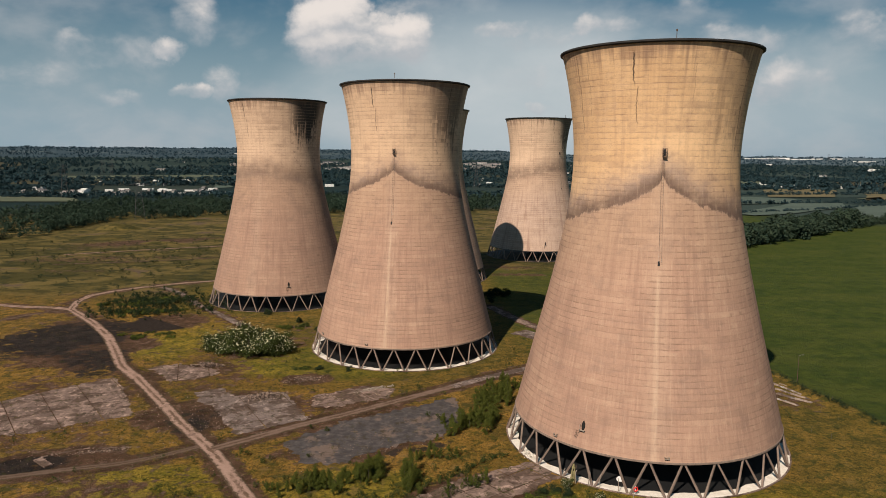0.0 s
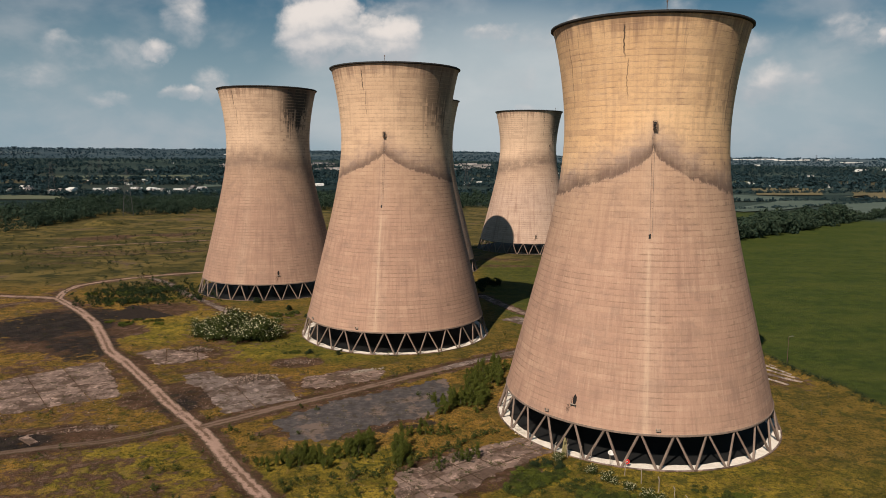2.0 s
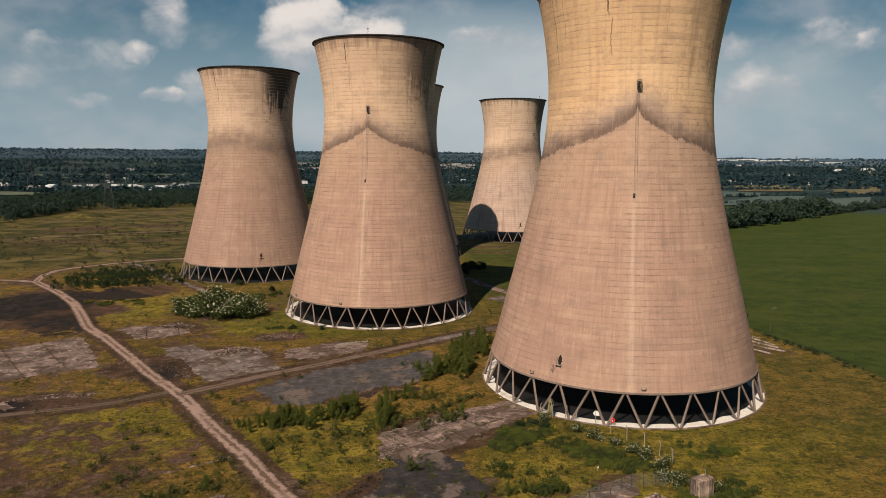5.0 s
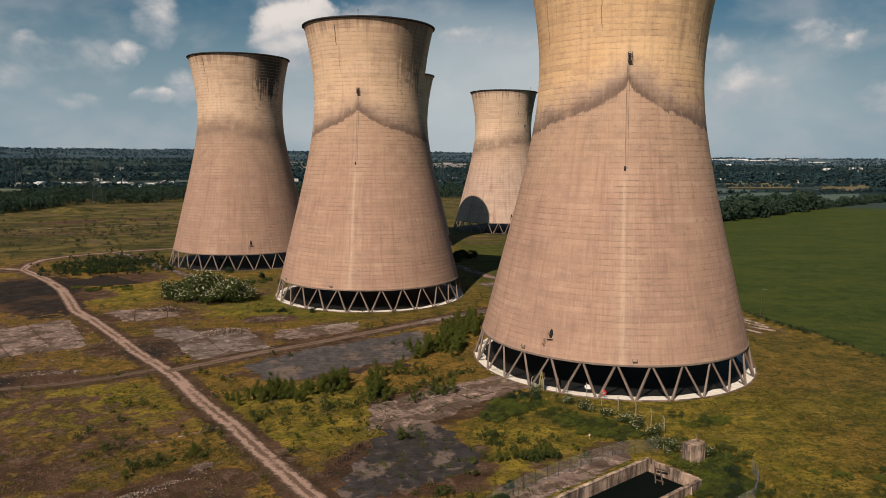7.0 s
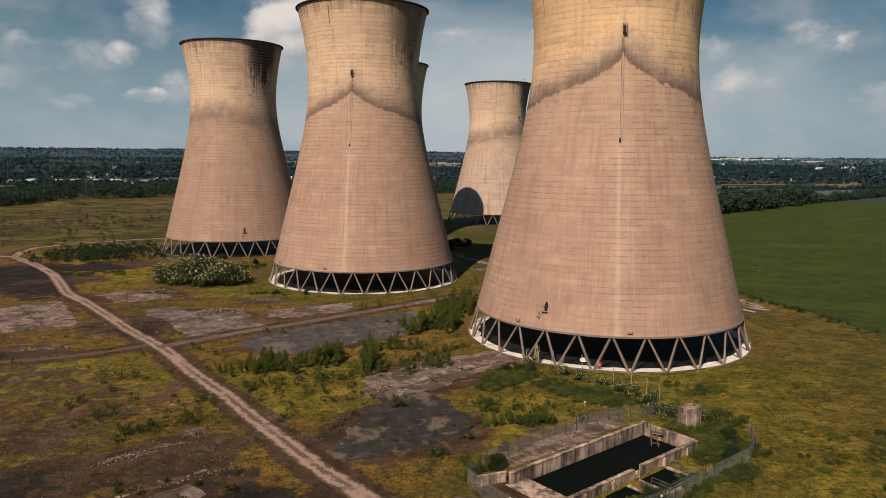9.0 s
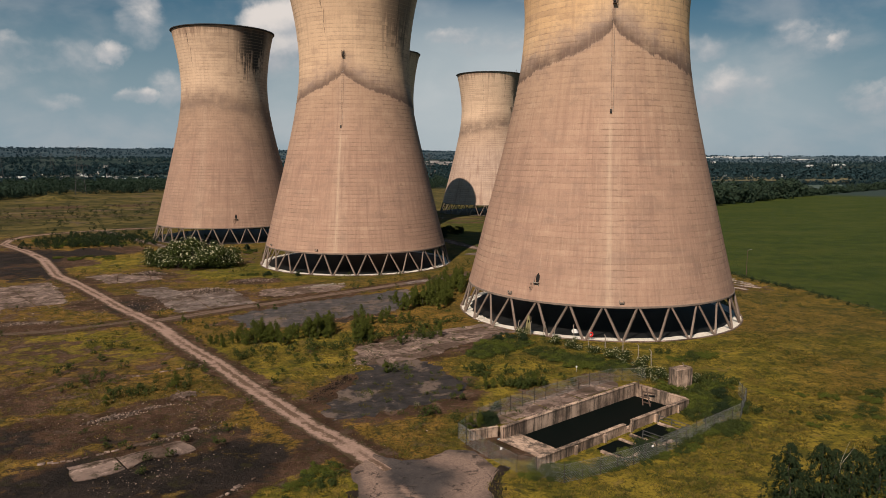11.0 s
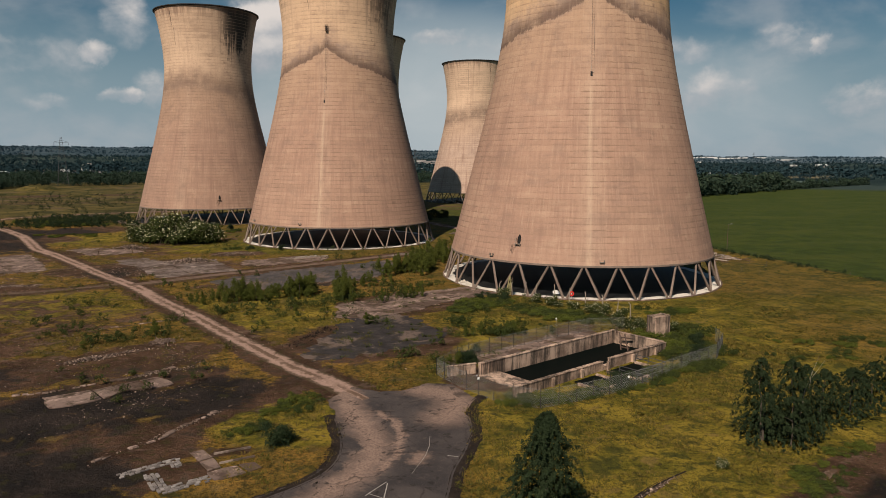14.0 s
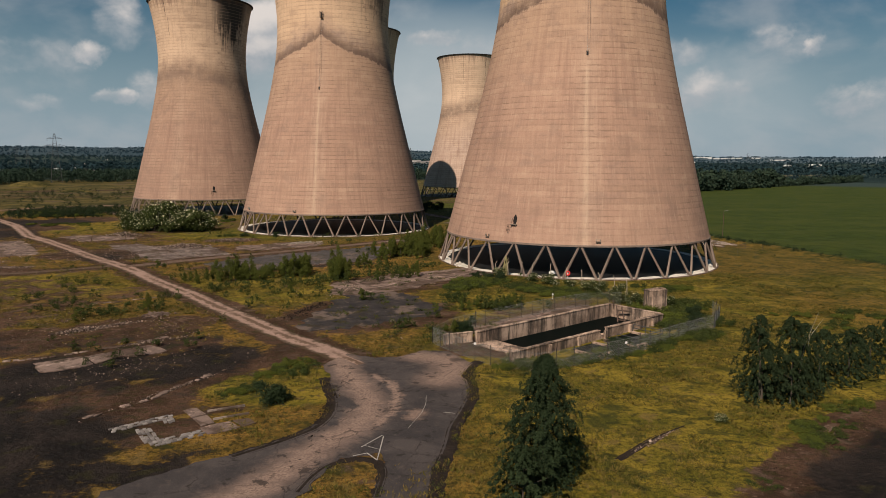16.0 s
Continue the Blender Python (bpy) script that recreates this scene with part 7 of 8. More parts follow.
for (ax, ay), (bx, by) in zip(FIELD_EDGE[1:], FIELD_EDGE[2:-1]):
    spots += [(ax + (bx - ax) * k + sq.uniform(-1, 1), ay + (by - ay) * k, sq.uniform(.4, .85)) for k in (.1, .3, .5, .7, .9)]
spread_copies(brambles, [p for p in clear_of(spots) if not (-6.5 < p[0] < 9 and 52 < p[1] < 70)])
darks = [shrub("bush", "dense dark green bush", "bush", "dark bushes", 170 + i, 2.3, 1.8, 2800, .090, M_LEAF_DARK, "round") for i in range(3)]
spread_copies(darks, [(11.8, 90.2, .9), (12.6, 90.8, .7), (-9.0, 64.6, 1.0), (-8.4, 65.6, .8), (23.5, 333, 2.4), (20.0, 331, 1.8), (27.5, 331, 1.7), (14.0, 96, .55), (22.2, 135.0, .9), (19.6, 134.4, .8), (24.2, 133.2, .8), (53, 318, 2.2), (54, 330, 2.0), (12.6, 91.6, .8),
                     (-75, 290, 1.2), (-101, 296, 1.1), (-59, 276, 1.0), (-49, 262, 1.0), (30.3, 80.2, .85), (29.4, 79.6, .7), (26.5, 77.6, .45), (46, 94, .9), (48, 99, .8), (44.4, 91.4, .7), (20, 318, 1.2), (-40, 214.5, .8), (-30.5, 213.5, .7)])
elders = [shrub("elder_bush", "elder bush covered in creamy white blossom", "bush", "blossoming elders", 190 + i, 2.3, 1.7, 2600, .090, M_LEAF_MID, "round", 260) for i in range(3)]
spread_copies(elders, [(24.6, 137.0, .9), (30.2, 131.6, .9), (32.4, 128.2, 1.0), (33.6, 127.6, .8), (36.0, 124.6, 1.0), (38.2, 121.6, 1.05), (39.6, 118.6, 1.0), (41.4, 114.4, 1.0), (40.6, 110.6, 1.1), (42.0, 108.4, 1.0), (46.6, 105.6, .9), (45.8, 107.6, .8),
                      (-71.5, 230.0, 3.62), (-65.5, 229.0, 3.76), (-60.0, 230.5, 3.49), (-68.0, 235.0, 3.89), (-76.5, 232.0, 3.22), (-55.5, 232.5, 2.82), (-62.5, 236.0, 3.76), (-73.5, 236.0, 3.49), (-79.5, 234.5, 2.68), (-57.5, 236.5, 3.09), (31.6, 56.8, .45), (15.4, 76.6, .5), (18.2, 75.8, .4), (16.4, 77.4, .45)])


def tree(name, label, seed, h, r, count, size, mat, leaders=1):
    """A bushy young tree: leaders with limbs, and a crown of drooping twigs hung with small leaves down to the grass."""
    q = random.Random(seed)
    ob = thing(name, label, "tree", pose(0, 0, -500))
    verts, faces = [], []
    for j in range(leaders):
        a0 = q.uniform(0, 6.28)
        foot = Vector((math.cos(a0), math.sin(a0), 0)) * (.32 * r if leaders > 1 else 0) * (1 if j == 0 else -1)
        hj = h * (1 if j == 0 else q.uniform(.78, .92))
        n = 7
        spine = [foot * (.3 + .7 * i / n) + Vector((q.uniform(-.03, .03) * h * i / n, q.uniform(-.03, .03) * h * i / n, hj * .95 * i / n - .15)) for i in range(n + 1)]
        part("trunk", tube(bmesh.new(), spine, [.014 * h * (1 - i / (n + 1)) + .012 for i in range(n + 1)], 7), M_BARK, ob)
        per = 46
        for k in range(int(count / per / leaders)):
            f = q.random() ** 1.05
            c = spine[min(n, int(f * n))]
            a = q.uniform(0, 6.28)
            lump = 1 + .75 * noise.noise(Vector((math.cos(a) * 1.6, math.sin(a) * 1.6, f * h * .55 + seed))) + .2 * noise.noise(Vector((math.cos(a) * 5, math.sin(a) * 5, f * h * 1.7 + seed)))
            lump *= 1.28 if q.random() < .10 else 1
            girth = max(.05, (.90 + .33 * f if f < .3 else 1 - ((f - .3) / .72) ** 1.9)) * lump
            reach = r * girth * q.random() ** .55
            tip = Vector((c.x + math.cos(a) * reach, c.y + math.sin(a) * reach, hj * (.04 + .96 * f)))
            if k % 60 == 0:
                part("limb", beam(bmesh.new(), (c.x, c.y, max(.2, tip.z - reach * .5)), tip, .05, 4, .012), M_BARK, ob)
            run = h * q.uniform(.03, .085)
            out = Vector((math.cos(a) * .45 + q.gauss(0, .25), math.sin(a) * .45 + q.gauss(0, .25), 0))
            for b in range(per):
                t = b / per
                p = tip + out * run * t + Vector((q.gauss(0, .06), q.gauss(0, .06), .25 * run * t - 1.1 * run * t * t + q.gauss(0, .05)))
                if p.z < .03:
                    continue
                nrm = Vector((math.cos(a) * .7 + q.gauss(0, .55), math.sin(a) * .7 + q.gauss(0, .55), .35 + q.gauss(0, .5))).normalized()
                t1 = nrm.orthogonal().normalized()
                t1.rotate(Matrix.Rotation(q.uniform(0, 6.28), 3, nrm))
                t2 = nrm.cross(t1)
                w = size * q.uniform(.6, 1.35)
                i0 = len(verts)
                verts += [p - t1 * w, p + t2 * w * .5, p + t1 * w, p - t2 * w * .5]
                faces.append((i0, i0 + 1, i0 + 2, i0 + 3))
    data_mesh("crown", verts, faces, mat, ob)
    return ob


for lab, x, y, h, r, seed, lead, cnt in (
        ("tall bushy willow tree with dark hanging leaves", 13.1, 46.0, 9.5, 2.75, 303, 1, 40000), ("low dark bushy tree below a taller one", 11.0, 43.0, 4.2, 2.6, 310, 1, 12000),
        ("tall dark birch tree in rough grass", 38.6, 62.4, 8.4, 2.5, 304, 2, 20000), ("dark birch tree with bare whitish twigs", 42.4, 63.2, 8.2, 2.7, 305, 2, 20000), ("dark low tree filling the gap between birches", 40.6, 61.0, 5.0, 2.6, 308, 1, 7000),
        ("broad dark tree at the edge of bare earth", 47.0, 66.6, 6.0, 3.0, 306, 1, 12000), ("broad dark bush-like tree on the bank", 51.8, 68.8, 5.4, 3.2, 307, 1, 12000), ("dark spreading tree on the bank", 56.5, 72.0, 5.0, 3.2, 309, 1, 7000), ("dark tree at the end of the bank", 61.5, 76.0, 4.6, 3.0, 312, 1, 6000)):
    t = tree("tree", lab, seed, h, r, int(cnt * 1.4), .075, M_LEAF_DARK, lead)
    t.matrix_world = pose(x, y, -.05, 0, 0, seed * 37 % 360)
bm = bmesh.new()
for a, b in (((42.6, 62.6, 5.0), (43.6, 62.2, 8.7)), ((42.9, 62.4, 5.2), (42.7, 61.8, 7.4)), ((43.1, 62.4, 6.4), (44.2, 62.2, 8.2))):
    beam(bm, a, b, .035, 5, .01)
beam(bm, (42.4, 63.0, -.1), (42.6, 62.6, 5.1), .06, 6, .04)
tagged(link_mesh("dead_branches", bm, M_TWIG), "bare whitish dead branches in a dark tree", "branches")


def tufts(name, label, zones, mat, seed, blades=4, h=.42):
    """Clumps of grass: a few leaning blades each."""
    q = random.Random(seed)
    verts, faces = [], []
    for (x0, x1, y0, y1, n, keep) in zones:
        for _ in range(n):
            x, y = q.uniform(x0, x1), q.uniform(y0, y1)
            if not keep(x, y):
                continue
            k = h * q.uniform(.5, 1.5)
            for b in range(blades):
                a = q.uniform(0, 6.28)
                lean = k * q.uniform(.7, 2.2)
                w = k * .24
                px, py = x + q.gauss(0, .22), y + q.gauss(0, .22)
                i = len(verts)
                ca, sa = math.cos(a), math.sin(a)
                verts += [(px - sa * w, py + ca * w, -.03), (px + sa * w, py - ca * w, -.03), (px + ca * lean, py + sa * lean, k)]
                faces.append((i, i + 1, i + 2))
    return tagged(data_mesh(name, verts, faces, mat), label, "grass", kind="stuff")


def in_poly(x, y, poly):
    c = False
    for (ax, ay), (bx, by) in zip(poly, poly[1:] + poly[:1]):
        if (ay > y) != (by > y) and x < (bx - ax) * (y - ay) / (by - ay) + ax:
            c = not c
    return c


def seg_near(x, y, line, w):
    for (ax, ay), (bx, by) in zip(line, line[1:]):
        dx, dy = bx - ax, by - ay
        s = max(0, min(1, ((x - ax) * dx + (y - ay) * dy) / (dx * dx + dy * dy)))
        if (x - ax - s * dx) ** 2 + (y - ay - s * dy) ** 2 < w * w:
            return True
    return False


HARD = [SLAB_LEFT, SLAB_MID, SLAB_UP, SLAB_PINK, TARMAC_MID, SLAB_A, TARMAC_NEAR, SLAB_FRONT, SLAB_TANK, SLAB_EDGE, ROAD]


def grassy(x, y):
    if any((x - cx) ** 2 + (y - cy) ** 2 < 34 ** 2 for cx, cy in TOWERS.values()) or seg_near(x, y, TRACK_MAIN, 2.6) or seg_near(x, y, CROSS, 2.0):
        return False
    q = Vector((x, y)) - TANK_O
    if -1 < q.dot(TANK_U) < TANK_L + 1 and -1 < q.dot(TANK_W) < TANK_B + 5:
        return False
    for cx, cy, rx, ry, rot, s in BARE + CINDERS_FALLOFF:
        c, w = math.cos(radians(rot)), math.sin(radians(rot))
        if ((x - cx) * c + (y - cy) * w) ** 2 / rx ** 2 + ((y - cy) * c - (x - cx) * w) ** 2 / ry ** 2 < .8 and (x * 7.3 + y * 3.1) % 1 < .85:
            return False
    for cx, cy, rx, ry, rot, s in CINDERS_FALLOFF[1:]:
        c, w = math.cos(radians(rot)), math.sin(radians(rot))
        if ((x - cx) * c + (y - cy) * w) ** 2 / rx ** 2 + ((y - cy) * c - (x - cx) * w) ** 2 / ry ** 2 < 1.25:
            return False
    return not any(in_poly(x, y, p) for p in HARD) and noise.noise(Vector((x * .16, y * .16, 0))) > -.12


tufts("dry_grass", "tufts of long yellowing grass", [(-60, 60, 35, 130, 26000, grassy), (-100, 45, 120, 235, 12000, grassy)], M_TUFT, 401, 5, .17)
tufts("green_grass", "tufts of rough green grass", [(5, 110, 35, 140, 26000, grassy), (-60, 40, 60, 160, 11000, grassy), (-110, 30, 150, 300, 6000, grassy)], M_TUFT_GREEN, 402, 5, .17)


tufts("tussocks", "dense tussocks of golden and green grass", [(-70, 75, 38, 135, 14000, grassy), (-105, 45, 130, 235, 5000, grassy)], M_TUFT, 404, 9, .17)
tufts("tussocks", "dark green tussocks and docks in the grass", [(-70, 80, 38, 140, 7000, grassy), (-105, 40, 130, 240, 3500, grassy)], M_TUFT_GREEN, 405, 10, .19)


def belt_trees(name, label, spots, seed, mat, per=150, leaf=(.035, .08)):
    """A belt of trees seen from some way off: crowns of many small leaf sprays over uneven lobes, down to the ground."""
    g = np.random.RandomState(seed)
    p = np.array(spots)
    n = len(p)
    lobes = 6
    h = p[:, 3]
    off = g.uniform(-.34, .34, (n, lobes, 2)) * h[:, None, None]
    lift = g.uniform(.18, .80, (n, lobes)) * h[:, None]
    size = (g.uniform(.17, .31, (n, lobes)) * h[:, None]) * (1.15 - .5 * lift / h[:, None])
    tree_i = np.repeat(np.arange(n), per)
    lobe_i = g.randint(0, lobes, n * per)
    d = g.normal(size=(n * per, 3))
    d /= np.linalg.norm(d, axis=1)[:, None]
    k = g.uniform(.7, 1.08, n * per) * size[tree_i, lobe_i]
    c = np.stack([p[tree_i, 0] + off[tree_i, lobe_i, 0], p[tree_i, 1] + off[tree_i, lobe_i, 1], p[tree_i, 2] + lift[tree_i, lobe_i]], 1) + d * k[:, None]
    c[:, 2] = np.maximum(c[:, 2], p[tree_i, 2] + .2)
    nrm = d + g.normal(scale=.32, size=d.shape) + np.array((0, 0, .3))
    nrm /= np.linalg.norm(nrm, axis=1)[:, None]
    t = np.cross(nrm, g.normal(size=d.shape))
    t /= np.linalg.norm(t, axis=1)[:, None]
    b = np.cross(nrm, t)
    s = (h[tree_i] * g.uniform(leaf[0], leaf[1], n * per))[:, None]
    verts = np.stack([c - t * s, c + b * s * .7, c + t * s, c - b * s * .7], 1).reshape(-1, 3)
    faces = np.arange(len(verts)).reshape(-1, 4)
    return tagged(data_mesh(name, verts.tolist(), faces.tolist(), mat), label, "trees", kind="stuff")


def weed_patches(x, y):
    return grassy(x, y) and noise.noise(Vector((x * .11, y * .11, 3.0))) + .6 * noise.noise(Vector((x * .42, y * .42, 5.0))) > .02


def weedy(label, boxes, h0, h1, seed, mat, per):
    """Low leafy weeds, dotted where the grass is rank."""
    q = random.Random(seed)
    spots = []
    for x0, x1, y0, y1, n in boxes:
        for _ in range(n):
            x, y = q.uniform(x0, x1), q.uniform(y0, y1)
            if weed_patches(x, y):
                spots.append((x, y, -.04, q.uniform(h0, h1)))
    ob = belt_trees("weeds", label, spots, seed, mat, per)
    ob["category"] = "weeds"


def on_slab(x, y):
    return any(in_poly(x, y, p) for p in (SLAB_LEFT, SLAB_MID, SLAB_UP, SLAB_PINK, TARMAC_MID, SLAB_A, TARMAC_NEAR, SLAB_TANK)) and noise.noise(Vector((x * .33, y * .33, 7.0))) > .16


tufts("weeds", "dark green weeds in the broken slab", [(-9, 22, 92, 150, 1400, on_slab)], M_LEAF_MID, 406, 9, .28)
tufts("weeds", "weeds growing through cracks in the slabs", [(-125, 30, 90, 220, 16000, on_slab)], M_TUFT_GREEN, 403, 6, .22)


belt_trees("young_saplings", "young birch and willow seedlings in rough grass", [(x, y, -.04, 2.9 * k) for x, y, k in young], 414, M_LEAF_MID, 170)
bank_q = random.Random(91)
bank = []
for (ax, ay), (bx, by) in zip(FIELD_EDGE[1:], FIELD_EDGE[2:-1]):
    bank += [(ax + (bx - ax) * k + bank_q.uniform(-1.6, 1.6), ay + (by - ay) * k, 0, bank_q.uniform(.7, 1.9)) for k in [bank_q.random() for _ in range(34)]]
belt_trees("scrub", "low dark scrub along the meadow's bank", bank, 415, M_LEAF_DARK, 90)
weedy("dark green docks and nettles in rough grass", [(-65, 75, 40, 140, 6500), (-110, 35, 130, 240, 5000)], .35, 1.0, 411, M_LEAF_MID, 26)
weedy("yellow-green weeds and young willow in rough grass", [(-65, 75, 40, 140, 6000), (-110, 35, 130, 240, 5000)], .3, .8, 412, M_LEAF_BRIGHT, 22)
weedy("small dark bushes dotted in rough grass", [(-60, 10, 80, 160, 900), (-110, 35, 130, 260, 900), (40, 105, 90, 200, 160)], .7, 1.9, 413, M_LEAF_MID, 80)


# ---- the distance ----
def hill_at(x, y):
    r, a = math.hypot(x, y), math.degrees(math.atan2(x, y))
    s = lambda v, lo, hi: (lambda t: t * t * (3 - 2 * t))(max(0, min(1, (v - lo) / (hi - lo))))
    return s(r, 2600, 4700) * (92 - 30 * s(a, -5, 18)) * .6


def belt(line, depth, count, h0, h1, q):
    out = []
    seg = [math.hypot(b[0] - a[0], b[1] - a[1]) for a, b in zip(line, line[1:])]
    for _ in range(count):
        i = q.choices(range(len(seg)), seg)[0]
        s = q.random()
        x, y = line[i][0] + (line[i + 1][0] - line[i][0]) * s, line[i][1] + (line[i + 1][1] - line[i][1]) * s
        k = q.random() ** 1.2 * depth
        r = math.hypot(x, y)
        x, y = x + x / r * k + q.uniform(-4, 4), y + y / r * k + q.uniform(-4, 4)
        out.append((x, y, hill_at(x, y), q.uniform(h0, h1)))
    return out


fq = random.Random(77)
belt_trees("scrub", "low dark scrub dotted over the rough open land", [(fq.gauss(-190, 62), fq.gauss(450, 55), 0, fq.uniform(1.0, 3.6)) for _ in range(420)], 505, M_LEAF_DARK, 70)
belt_trees("scrub", "dark low scrub beside the curved track", [(fq.gauss(-128, 13) - .5 * k, fq.gauss(306, 12) + .9 * k, 0, fq.uniform(1.0, 3.4)) for k in [fq.gauss(0, 9) for _ in range(330)]], 506, M_LEAF_DARK, 170)
belt_trees("woodland", "dark mixed woodland beyond the waste ground", belt([(-420, 470), (-345, 520), (-325, 560), (-330, 640), (-330, 695), (-280, 712), (-233, 755), (-150, 790), (-40, 810), (60, 830)], 230, 1250, 8, 14, fq), 501, M_WOOD_NEAR, 150)
belt_trees("woodland", "tall hedge of broad trees along the green meadow", belt([(205, 512), (224, 527), (277, 573), (340, 631), (380, 668)], 60, 190, 10, 19, fq) + belt([(380, 668), (437, 712), (520, 780), (600, 850)], 26, 70, 5, 11, fq), 502, M_WOOD_NEAR, 420)
hedges = []
for line, dep, n, h0, h1 in (
        ([(240, 780), (420, 860), (640, 1000)], 8, 90, 3, 5), ([(300, 960), (560, 1010), (900, 1120)], 10, 120, 4, 8), ([(420, 1180), (800, 1260)], 14, 90, 5, 9), ([(330, 1330), (760, 1450), (1150, 1500)], 60, 190, 7, 12),
        ([(600, 1750), (1300, 1850)], 160, 260, 8, 13), ([(350, 1900), (900, 2100)], 200, 260, 8, 13), ([(-700, 1010), (-520, 1000), (-300, 1050), (-100, 1090)], 60, 220, 7, 12), ([(-900, 1150), (-600, 1200)], 90, 140, 7, 12),
        ([(-760, 1330), (-380, 1400), (-100, 1420), (160, 1400)], 60, 240, 8, 13), ([(-1100, 1500), (-500, 1640), (200, 1650)], 120, 320, 8, 13), ([(-60, 1020), (130, 1050), (230, 1010)], 90, 170, 8, 13), ([(100, 900), (180, 930)], 30, 40, 6, 10)):
    hedges += belt(line, dep, int(n * 1.9), h0 * .85, h1 * .95, fq)
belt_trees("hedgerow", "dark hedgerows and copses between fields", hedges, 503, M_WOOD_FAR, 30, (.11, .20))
plain = []
for _ in range(9000):
    a, r = radians(fq.uniform(-42, 42)), 1450 + 2300 * fq.random() ** .8
    x, y = r * math.sin(a), r * math.cos(a)
    if noise.noise(Vector((x * .0022, y * .0045, 4.0))) > -.16 and not (-1020 < x < -530 and 1600 < y < 1960) and not (1500 < x < 1860 and 2330 < y < 2600):
        plain.append((x, y, hill_at(x, y), fq.uniform(8, 17)))
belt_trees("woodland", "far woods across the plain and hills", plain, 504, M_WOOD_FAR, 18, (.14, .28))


slope = []
for _ in range(8500):
    a, r = radians(fq.uniform(-42, 42)), fq.uniform(3560, 4640)
    x, y = r * math.sin(a), r * math.cos(a)
    if noise.noise(Vector((x * .0035, y * .006, 9.0))) > -.20:
        slope.append((x, y, ridge_height(x, y) - 2, fq.uniform(7, 12)))
belt_trees("woodland", "woods along the far ridge, tinted blue for haze", slope, 507, M_WOOD_HAZY, 8, (.22, .42))


def field_colour(a, b):
    def f(nt):
        p = place(nt)
        base = mix(nt, step(nt, grain(nt, stretch(nt, p, 0.012, 0.03, 0), 1.0, 6, 0.7), 0.35, 0.65), a, b)
        return mix(nt, calc(nt, "MULTIPLY", step(nt, grain(nt, p, 0.05, 5, 0.7), 0.5, 0.7), 0.4), base, tuple(0.6 * c for c in a))
    return f


M_FIELD_PALE = material("pale_pasture", field_colour((0.060, 0.072, 0.042), (0.090, 0.100, 0.060)), 0.95)
M_FIELD_GREY = material("grey_green_crop", field_colour((0.048, 0.070, 0.054), (0.068, 0.092, 0.074)), 0.95)
M_FIELD_STRAW = material("straw_pasture", field_colour((0.088, 0.074, 0.034), (0.130, 0.106, 0.050)), 0.95)
for label, mat, outline in (
        ("long pale green pasture between dark hedges", M_FIELD_PALE, [(-1020, 1874), (-629, 2010), (-530, 1692), (-840, 1566)]),
        ("olive pasture behind the near woodland", M_FIELD_PALE, [(-760, 1070), (-528, 996), (-480, 925), (-640, 915)]),
        ("small green field among copses", M_FIELD_GREY, [(-490, 1481), (-471, 1541), (-405, 1325), (-428, 1300)]),
        ("grey-green crop field beyond the meadow hedge", M_FIELD_GREY, [(440, 1130), (485, 1143), (535, 1094), (482, 1002), (390, 971)]),
        ("wide grey-green crop field beyond the meadow hedge", M_FIELD_GREY, [(418, 923), (482, 1002), (557, 1010), (523, 934), (394, 819), (340, 790), (330, 812)]),
        ("straw-coloured pasture among trees", M_FIELD_STRAW, [(610, 1388), (691, 1443), (752, 1387), (628, 1160), (514, 1147)]),
        ("tan stubble field among hedges", M_FIELD_STRAW, [(762, 1310), (890, 1365), (702, 1074), (633, 1079)]),
        ("pale narrow field among hedges", M_FIELD_PALE, [(640, 1120), (709, 1170), (650, 1065)]),
        ("grey-green field at the meadow's end", M_FIELD_GREY, [(546, 956), (629, 985), (502, 785), (428, 752)]),
        ("pale yard before far white sheds", M_FIELD_PALE, [(742, 1822), (832, 1914), (720, 1655), (659, 1616)]),
        ("far tan field below the ridge", M_FIELD_STRAW, [(1500, 2560), (1820, 2600), (1860, 2360), (1500, 2330)]),
        ("far pale field below the ridge", M_FIELD_PALE, [(-1700, 2700), (-1150, 2800), (-1100, 2520), (-1600, 2430)])):
    bm = bmesh.new()
    fill(bm, ragged(outline, 30, 2, len(label)), 1.2)
    bmesh.ops.recalc_face_normals(bm, faces=bm.faces)
    ob = link_mesh("field", bm, mat)
    if ob.data.polygons[0].normal.z < 0:
        ob.data.flip_normals()
    tagged(ob, label, "field", kind="structure")


def building(name, label, w, d, h, roof, walls, windows):
    """A simple far house or shed: walls, pitched roof, a row of windows."""
    ob = thing(name, label, "building", pose(0, 0, -500), "far buildings")
    bm = bmesh.new()
    box(bm, (0, 0, h / 2 - .5), (w, d, h + 1))
    part("wall", bm, walls, ob)
    bm = bmesh.new()
    k = d * .5 + .4
    rise = k * (.62 if roof is M_SLATE else .16)
    prof = [(-k, h - .05), (k, h - .05), (0, h + rise)]
    e = w / 2 + .3
    a, b = [bm.verts.new((-e, y, z)) for y, z in prof], [bm.verts.new((e, y, z)) for y, z in prof]
    bm.faces.new(a), bm.faces.new(b)
    for i in range(3):
        bm.faces.new((a[i], b[i], b[(i + 1) % 3], a[(i + 1) % 3]))
    bmesh.ops.recalc_face_normals(bm, faces=bm.faces)
    part("roof", bm, roof, ob)
    for i in range(windows):
        for lvl in range(2 if h > 5 and windows < 6 else 1):
            bm = bmesh.new()
            box(bm, (-w / 2 + w * (i + .5) / windows, -d / 2 - .03, 1.5 + 2.7 * lvl), (1.2, .12, 1.2))
            part("window", bm, M_GLASS, ob)
    return ob


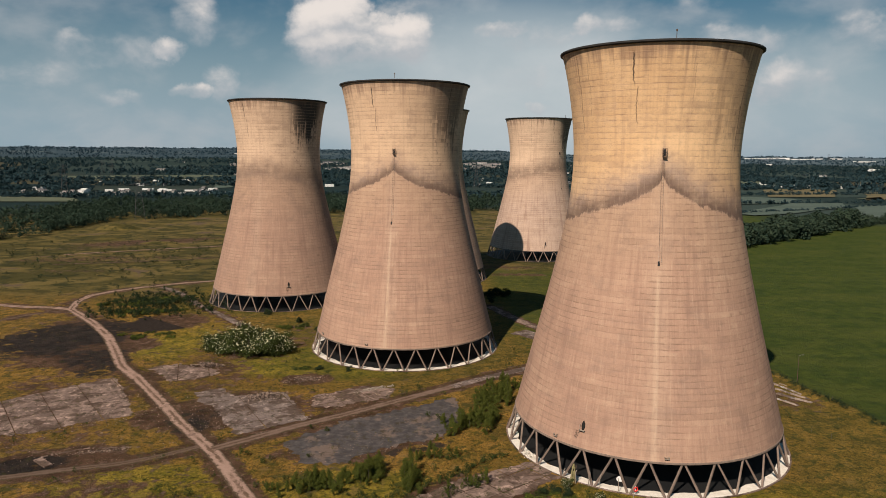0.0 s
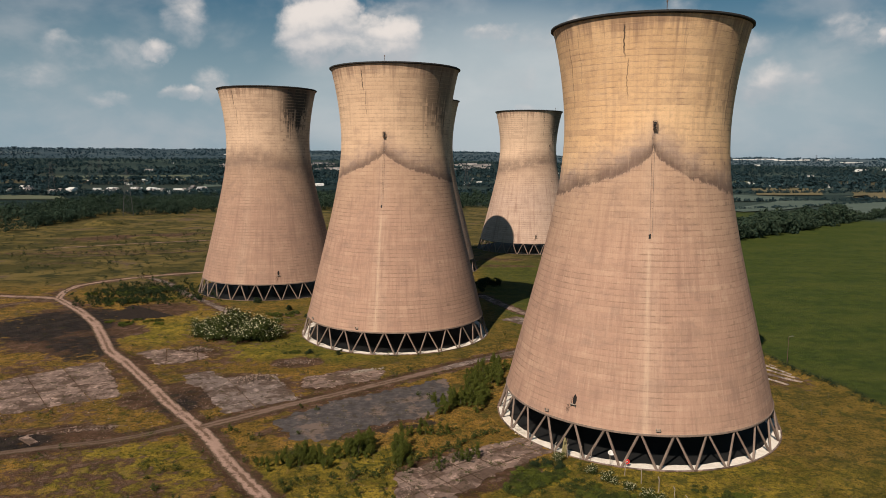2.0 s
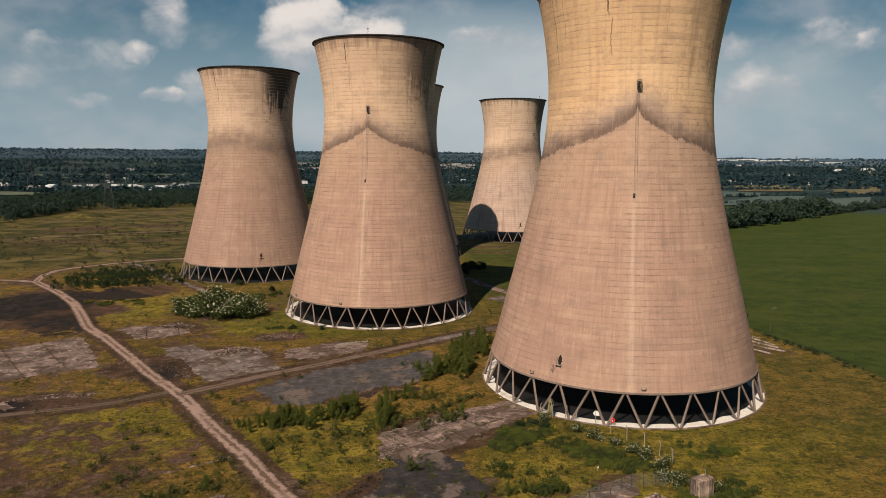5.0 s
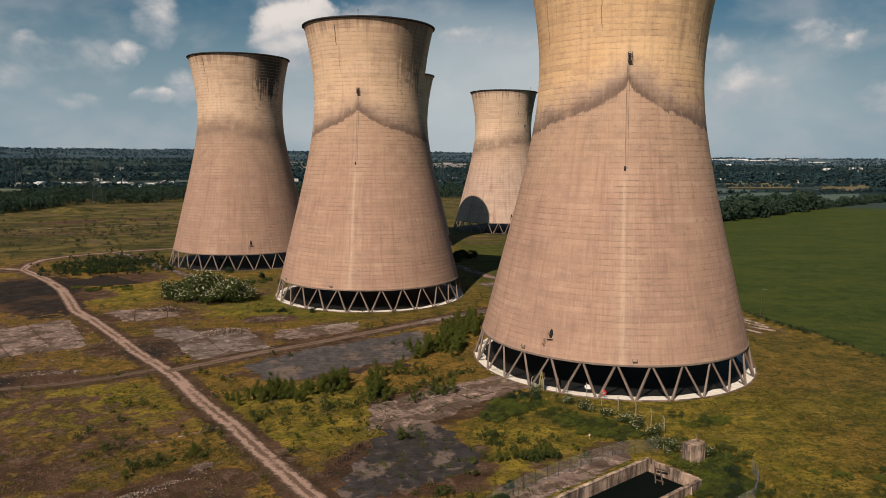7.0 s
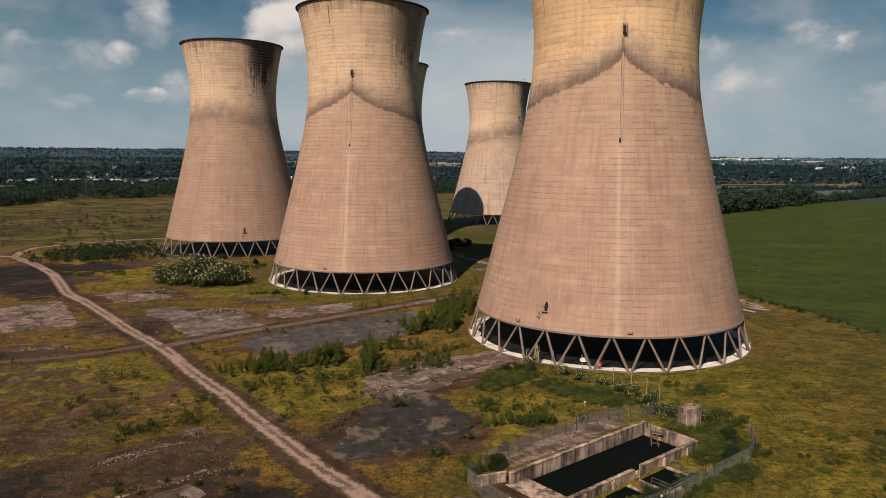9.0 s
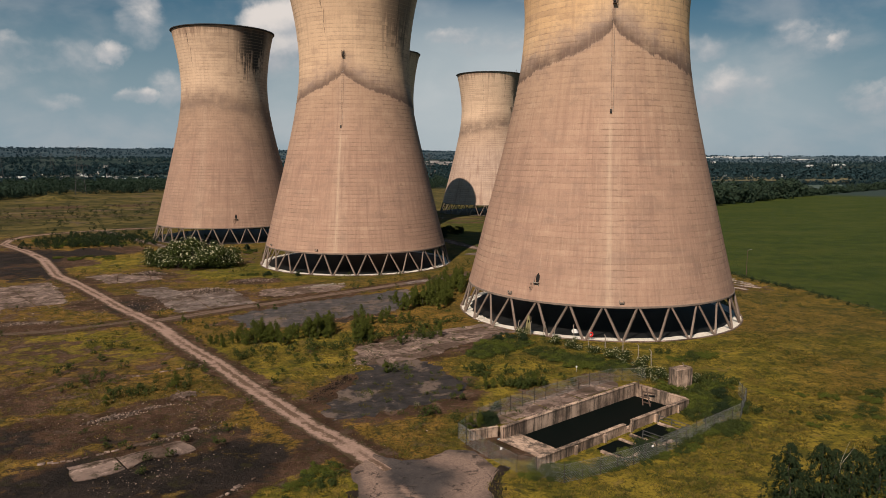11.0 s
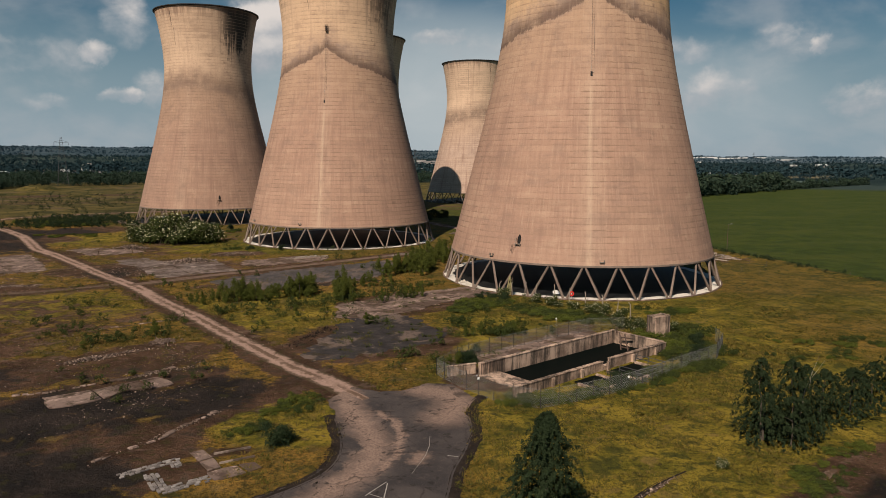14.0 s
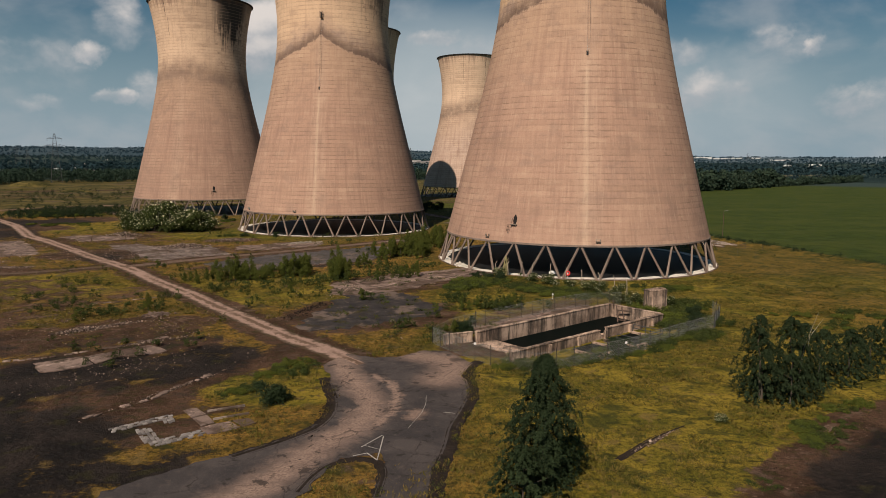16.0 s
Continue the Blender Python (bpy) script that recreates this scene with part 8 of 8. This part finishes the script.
house = building("house", "small far house with pitched roof", 9, 7, 5.4, M_SLATE, M_HOUSE, 3)
terrace = building("house", "row of far brick houses", 34, 8, 5.6, M_SLATE, M_HOUSE, 5)
shed = building("warehouse", "long low white warehouse far across the fields", 46, 18, 7, M_WHITE, M_WHITE, 6)
barn = building("warehouse", "small white shed among far trees", 18, 11, 5, M_WHITE, M_WHITE, 2)
firsts = {}


def put_building(k, x, y, rz, s=1.0):
    m = pose(x, y, hill_at(x, y), 0, 0, rz)
    if k.name not in firsts:
        firsts[k.name] = k
        k.matrix_world = m @ Matrix.Diagonal((s, s, s, 1))
    else:
        c = copy_thing(k, m)
        c.scale = (s, s, s)


for x, y, rz, s in ((-560, 1222, 8, .42), (-522, 1232, 5, .46), (-478, 1215, 8, .34), (-440, 1205, 12, .40), (-400, 1190, 6, .36), (-640, 1570, 0, .6), (-590, 1600, 5, .7), (745, 1510, -8, .8), (690, 1500, -6, .5), (590, 1830, -4, .7), (680, 1850, -3, .7), (560, 1480, -10, .5), (1180, 3300, 0, 1.2), (900, 3350, 2, 1.2), (1010, 3350, 2, 1.4), (1330, 3400, 2, 1.4), (1500, 3380, 2, 1.0), (1650, 2800, 0, 1.2), (1800, 2850, 0, 1.2)):
    put_building(shed, x, y, rz, s * .85)
for d, r, sx in ((21.2, 4200, 2.6), (23.2, 4230, 3.4), (24.6, 4260, 3.0), (26.0, 4240, 3.6), (27.1, 4280, 1.4), (28.3, 4250, 1.6), (30.0, 4020, 2.6), (-16.4, 4000, 1.2), (-15.0, 4020, 1.5)):
    x, y = r * math.sin(radians(d)), r * math.cos(radians(d))
    c = copy_thing(shed, pose(x, y, ridge_height(x, y) + 1, 0, 0, -d))
    c.scale = (sx * .8, 1.5, .55)
for x, y in ((-350, 1130), (-395, 1160), (-700, 1210), (-740, 1230), (-610, 1190), (-600, 1380), (-720, 1480), (-860, 1510), (-235, 1400), (-300, 1380), (520, 1420), (540, 1560), (640, 1600), (720, 1640), (820, 1480), (900, 1560), (1020, 1350), (60, 1500), (90, 1580)):
    put_building(barn, x, y, fq.uniform(-30, 30), fq.uniform(.6, .95))
for _ in range(46):
    a, r = radians(fq.uniform(-34, -18)), fq.uniform(1180, 1330)
    put_building(barn if fq.random() < .35 else house, r * math.sin(a), r * math.cos(a), fq.uniform(-40, 40), fq.uniform(.5, .9))
for _ in range(70):
    a, r = radians(fq.uniform(-38, 38)), fq.uniform(1350, 3400)
    put_building(house if fq.random() < .75 else terrace, r * math.sin(a), r * math.cos(a), fq.uniform(-40, 40), fq.uniform(.6, 1.0))
for _ in range(60):
    a, r = radians(fq.uniform(-17, 4)), fq.uniform(2700, 3400)
    put_building(terrace, r * math.sin(a), r * math.cos(a), fq.uniform(-25, 25), fq.uniform(.9, 1.4))


def pylon(h=46):
    ob = thing("pylon", "grey lattice electricity pylon", "pylon", pose(0, 0, -500), "pylons")
    bm = bmesh.new()
    def half(z):
        return 4.2 * (1 - z / h) ** .9 + .55
    zs = [0, 7, 13, 18.5, 23.5, 28, 32, 36, 40, 43.5, h]
    for z0, z1 in zip(zs, zs[1:]):
        a, b = half(z0), half(z1)
        for sx, sy in ((1, 1), (1, -1), (-1, -1), (-1, 1)):
            beam(bm, (sx * a, sy * a, z0), (sx * b, sy * b, z1), .2)
        for (ax, ay), (bx, by) in (((1, 1), (1, -1)), ((1, -1), (-1, -1)), ((-1, -1), (-1, 1)), ((-1, 1), (1, 1))):
            beam(bm, (ax * a, ay * a, z0), (bx * b, by * b, z1), .09)
            beam(bm, (bx * a, by * a, z0), (ax * b, ay * b, z1), .09)
    part("mast", bm, M_PYLON, ob)
    for z, w in ((27.5, 7.0), (34.5, 8.5), (41.0, 6.0)):
        for s in (-1, 1):
            bm = bmesh.new()
            for sy in (-.8, .8):
                beam(bm, (0, sy, z), (s * w, 0, z + .3), .22)
                beam(bm, (0, sy, z + 2.0), (s * w, 0, z + .3), .18)
            arm = part("arm", bm, M_PYLON, ob)
            bm = bmesh.new()
            beam(bm, (s * w, 0, z + .3), (s * w, 0, z - 2.2), .2)
            part("insulator", bm, M_PYLON, arm)
    return ob


py0 = pylon()
py0.matrix_world = pose(-303, 693, 0, 0, 0, 25)
for x, y, rz in ((-640, 1180, 25), (-760, 1560, 25), (-190, 1500, 10), (50, 1300, 10), (1900, 3600, 0), (-900, 1900, 20), (-420, 1700, 20)):
    copy_thing(py0, pose(x, y, hill_at(x, y), 0, 0, rz))
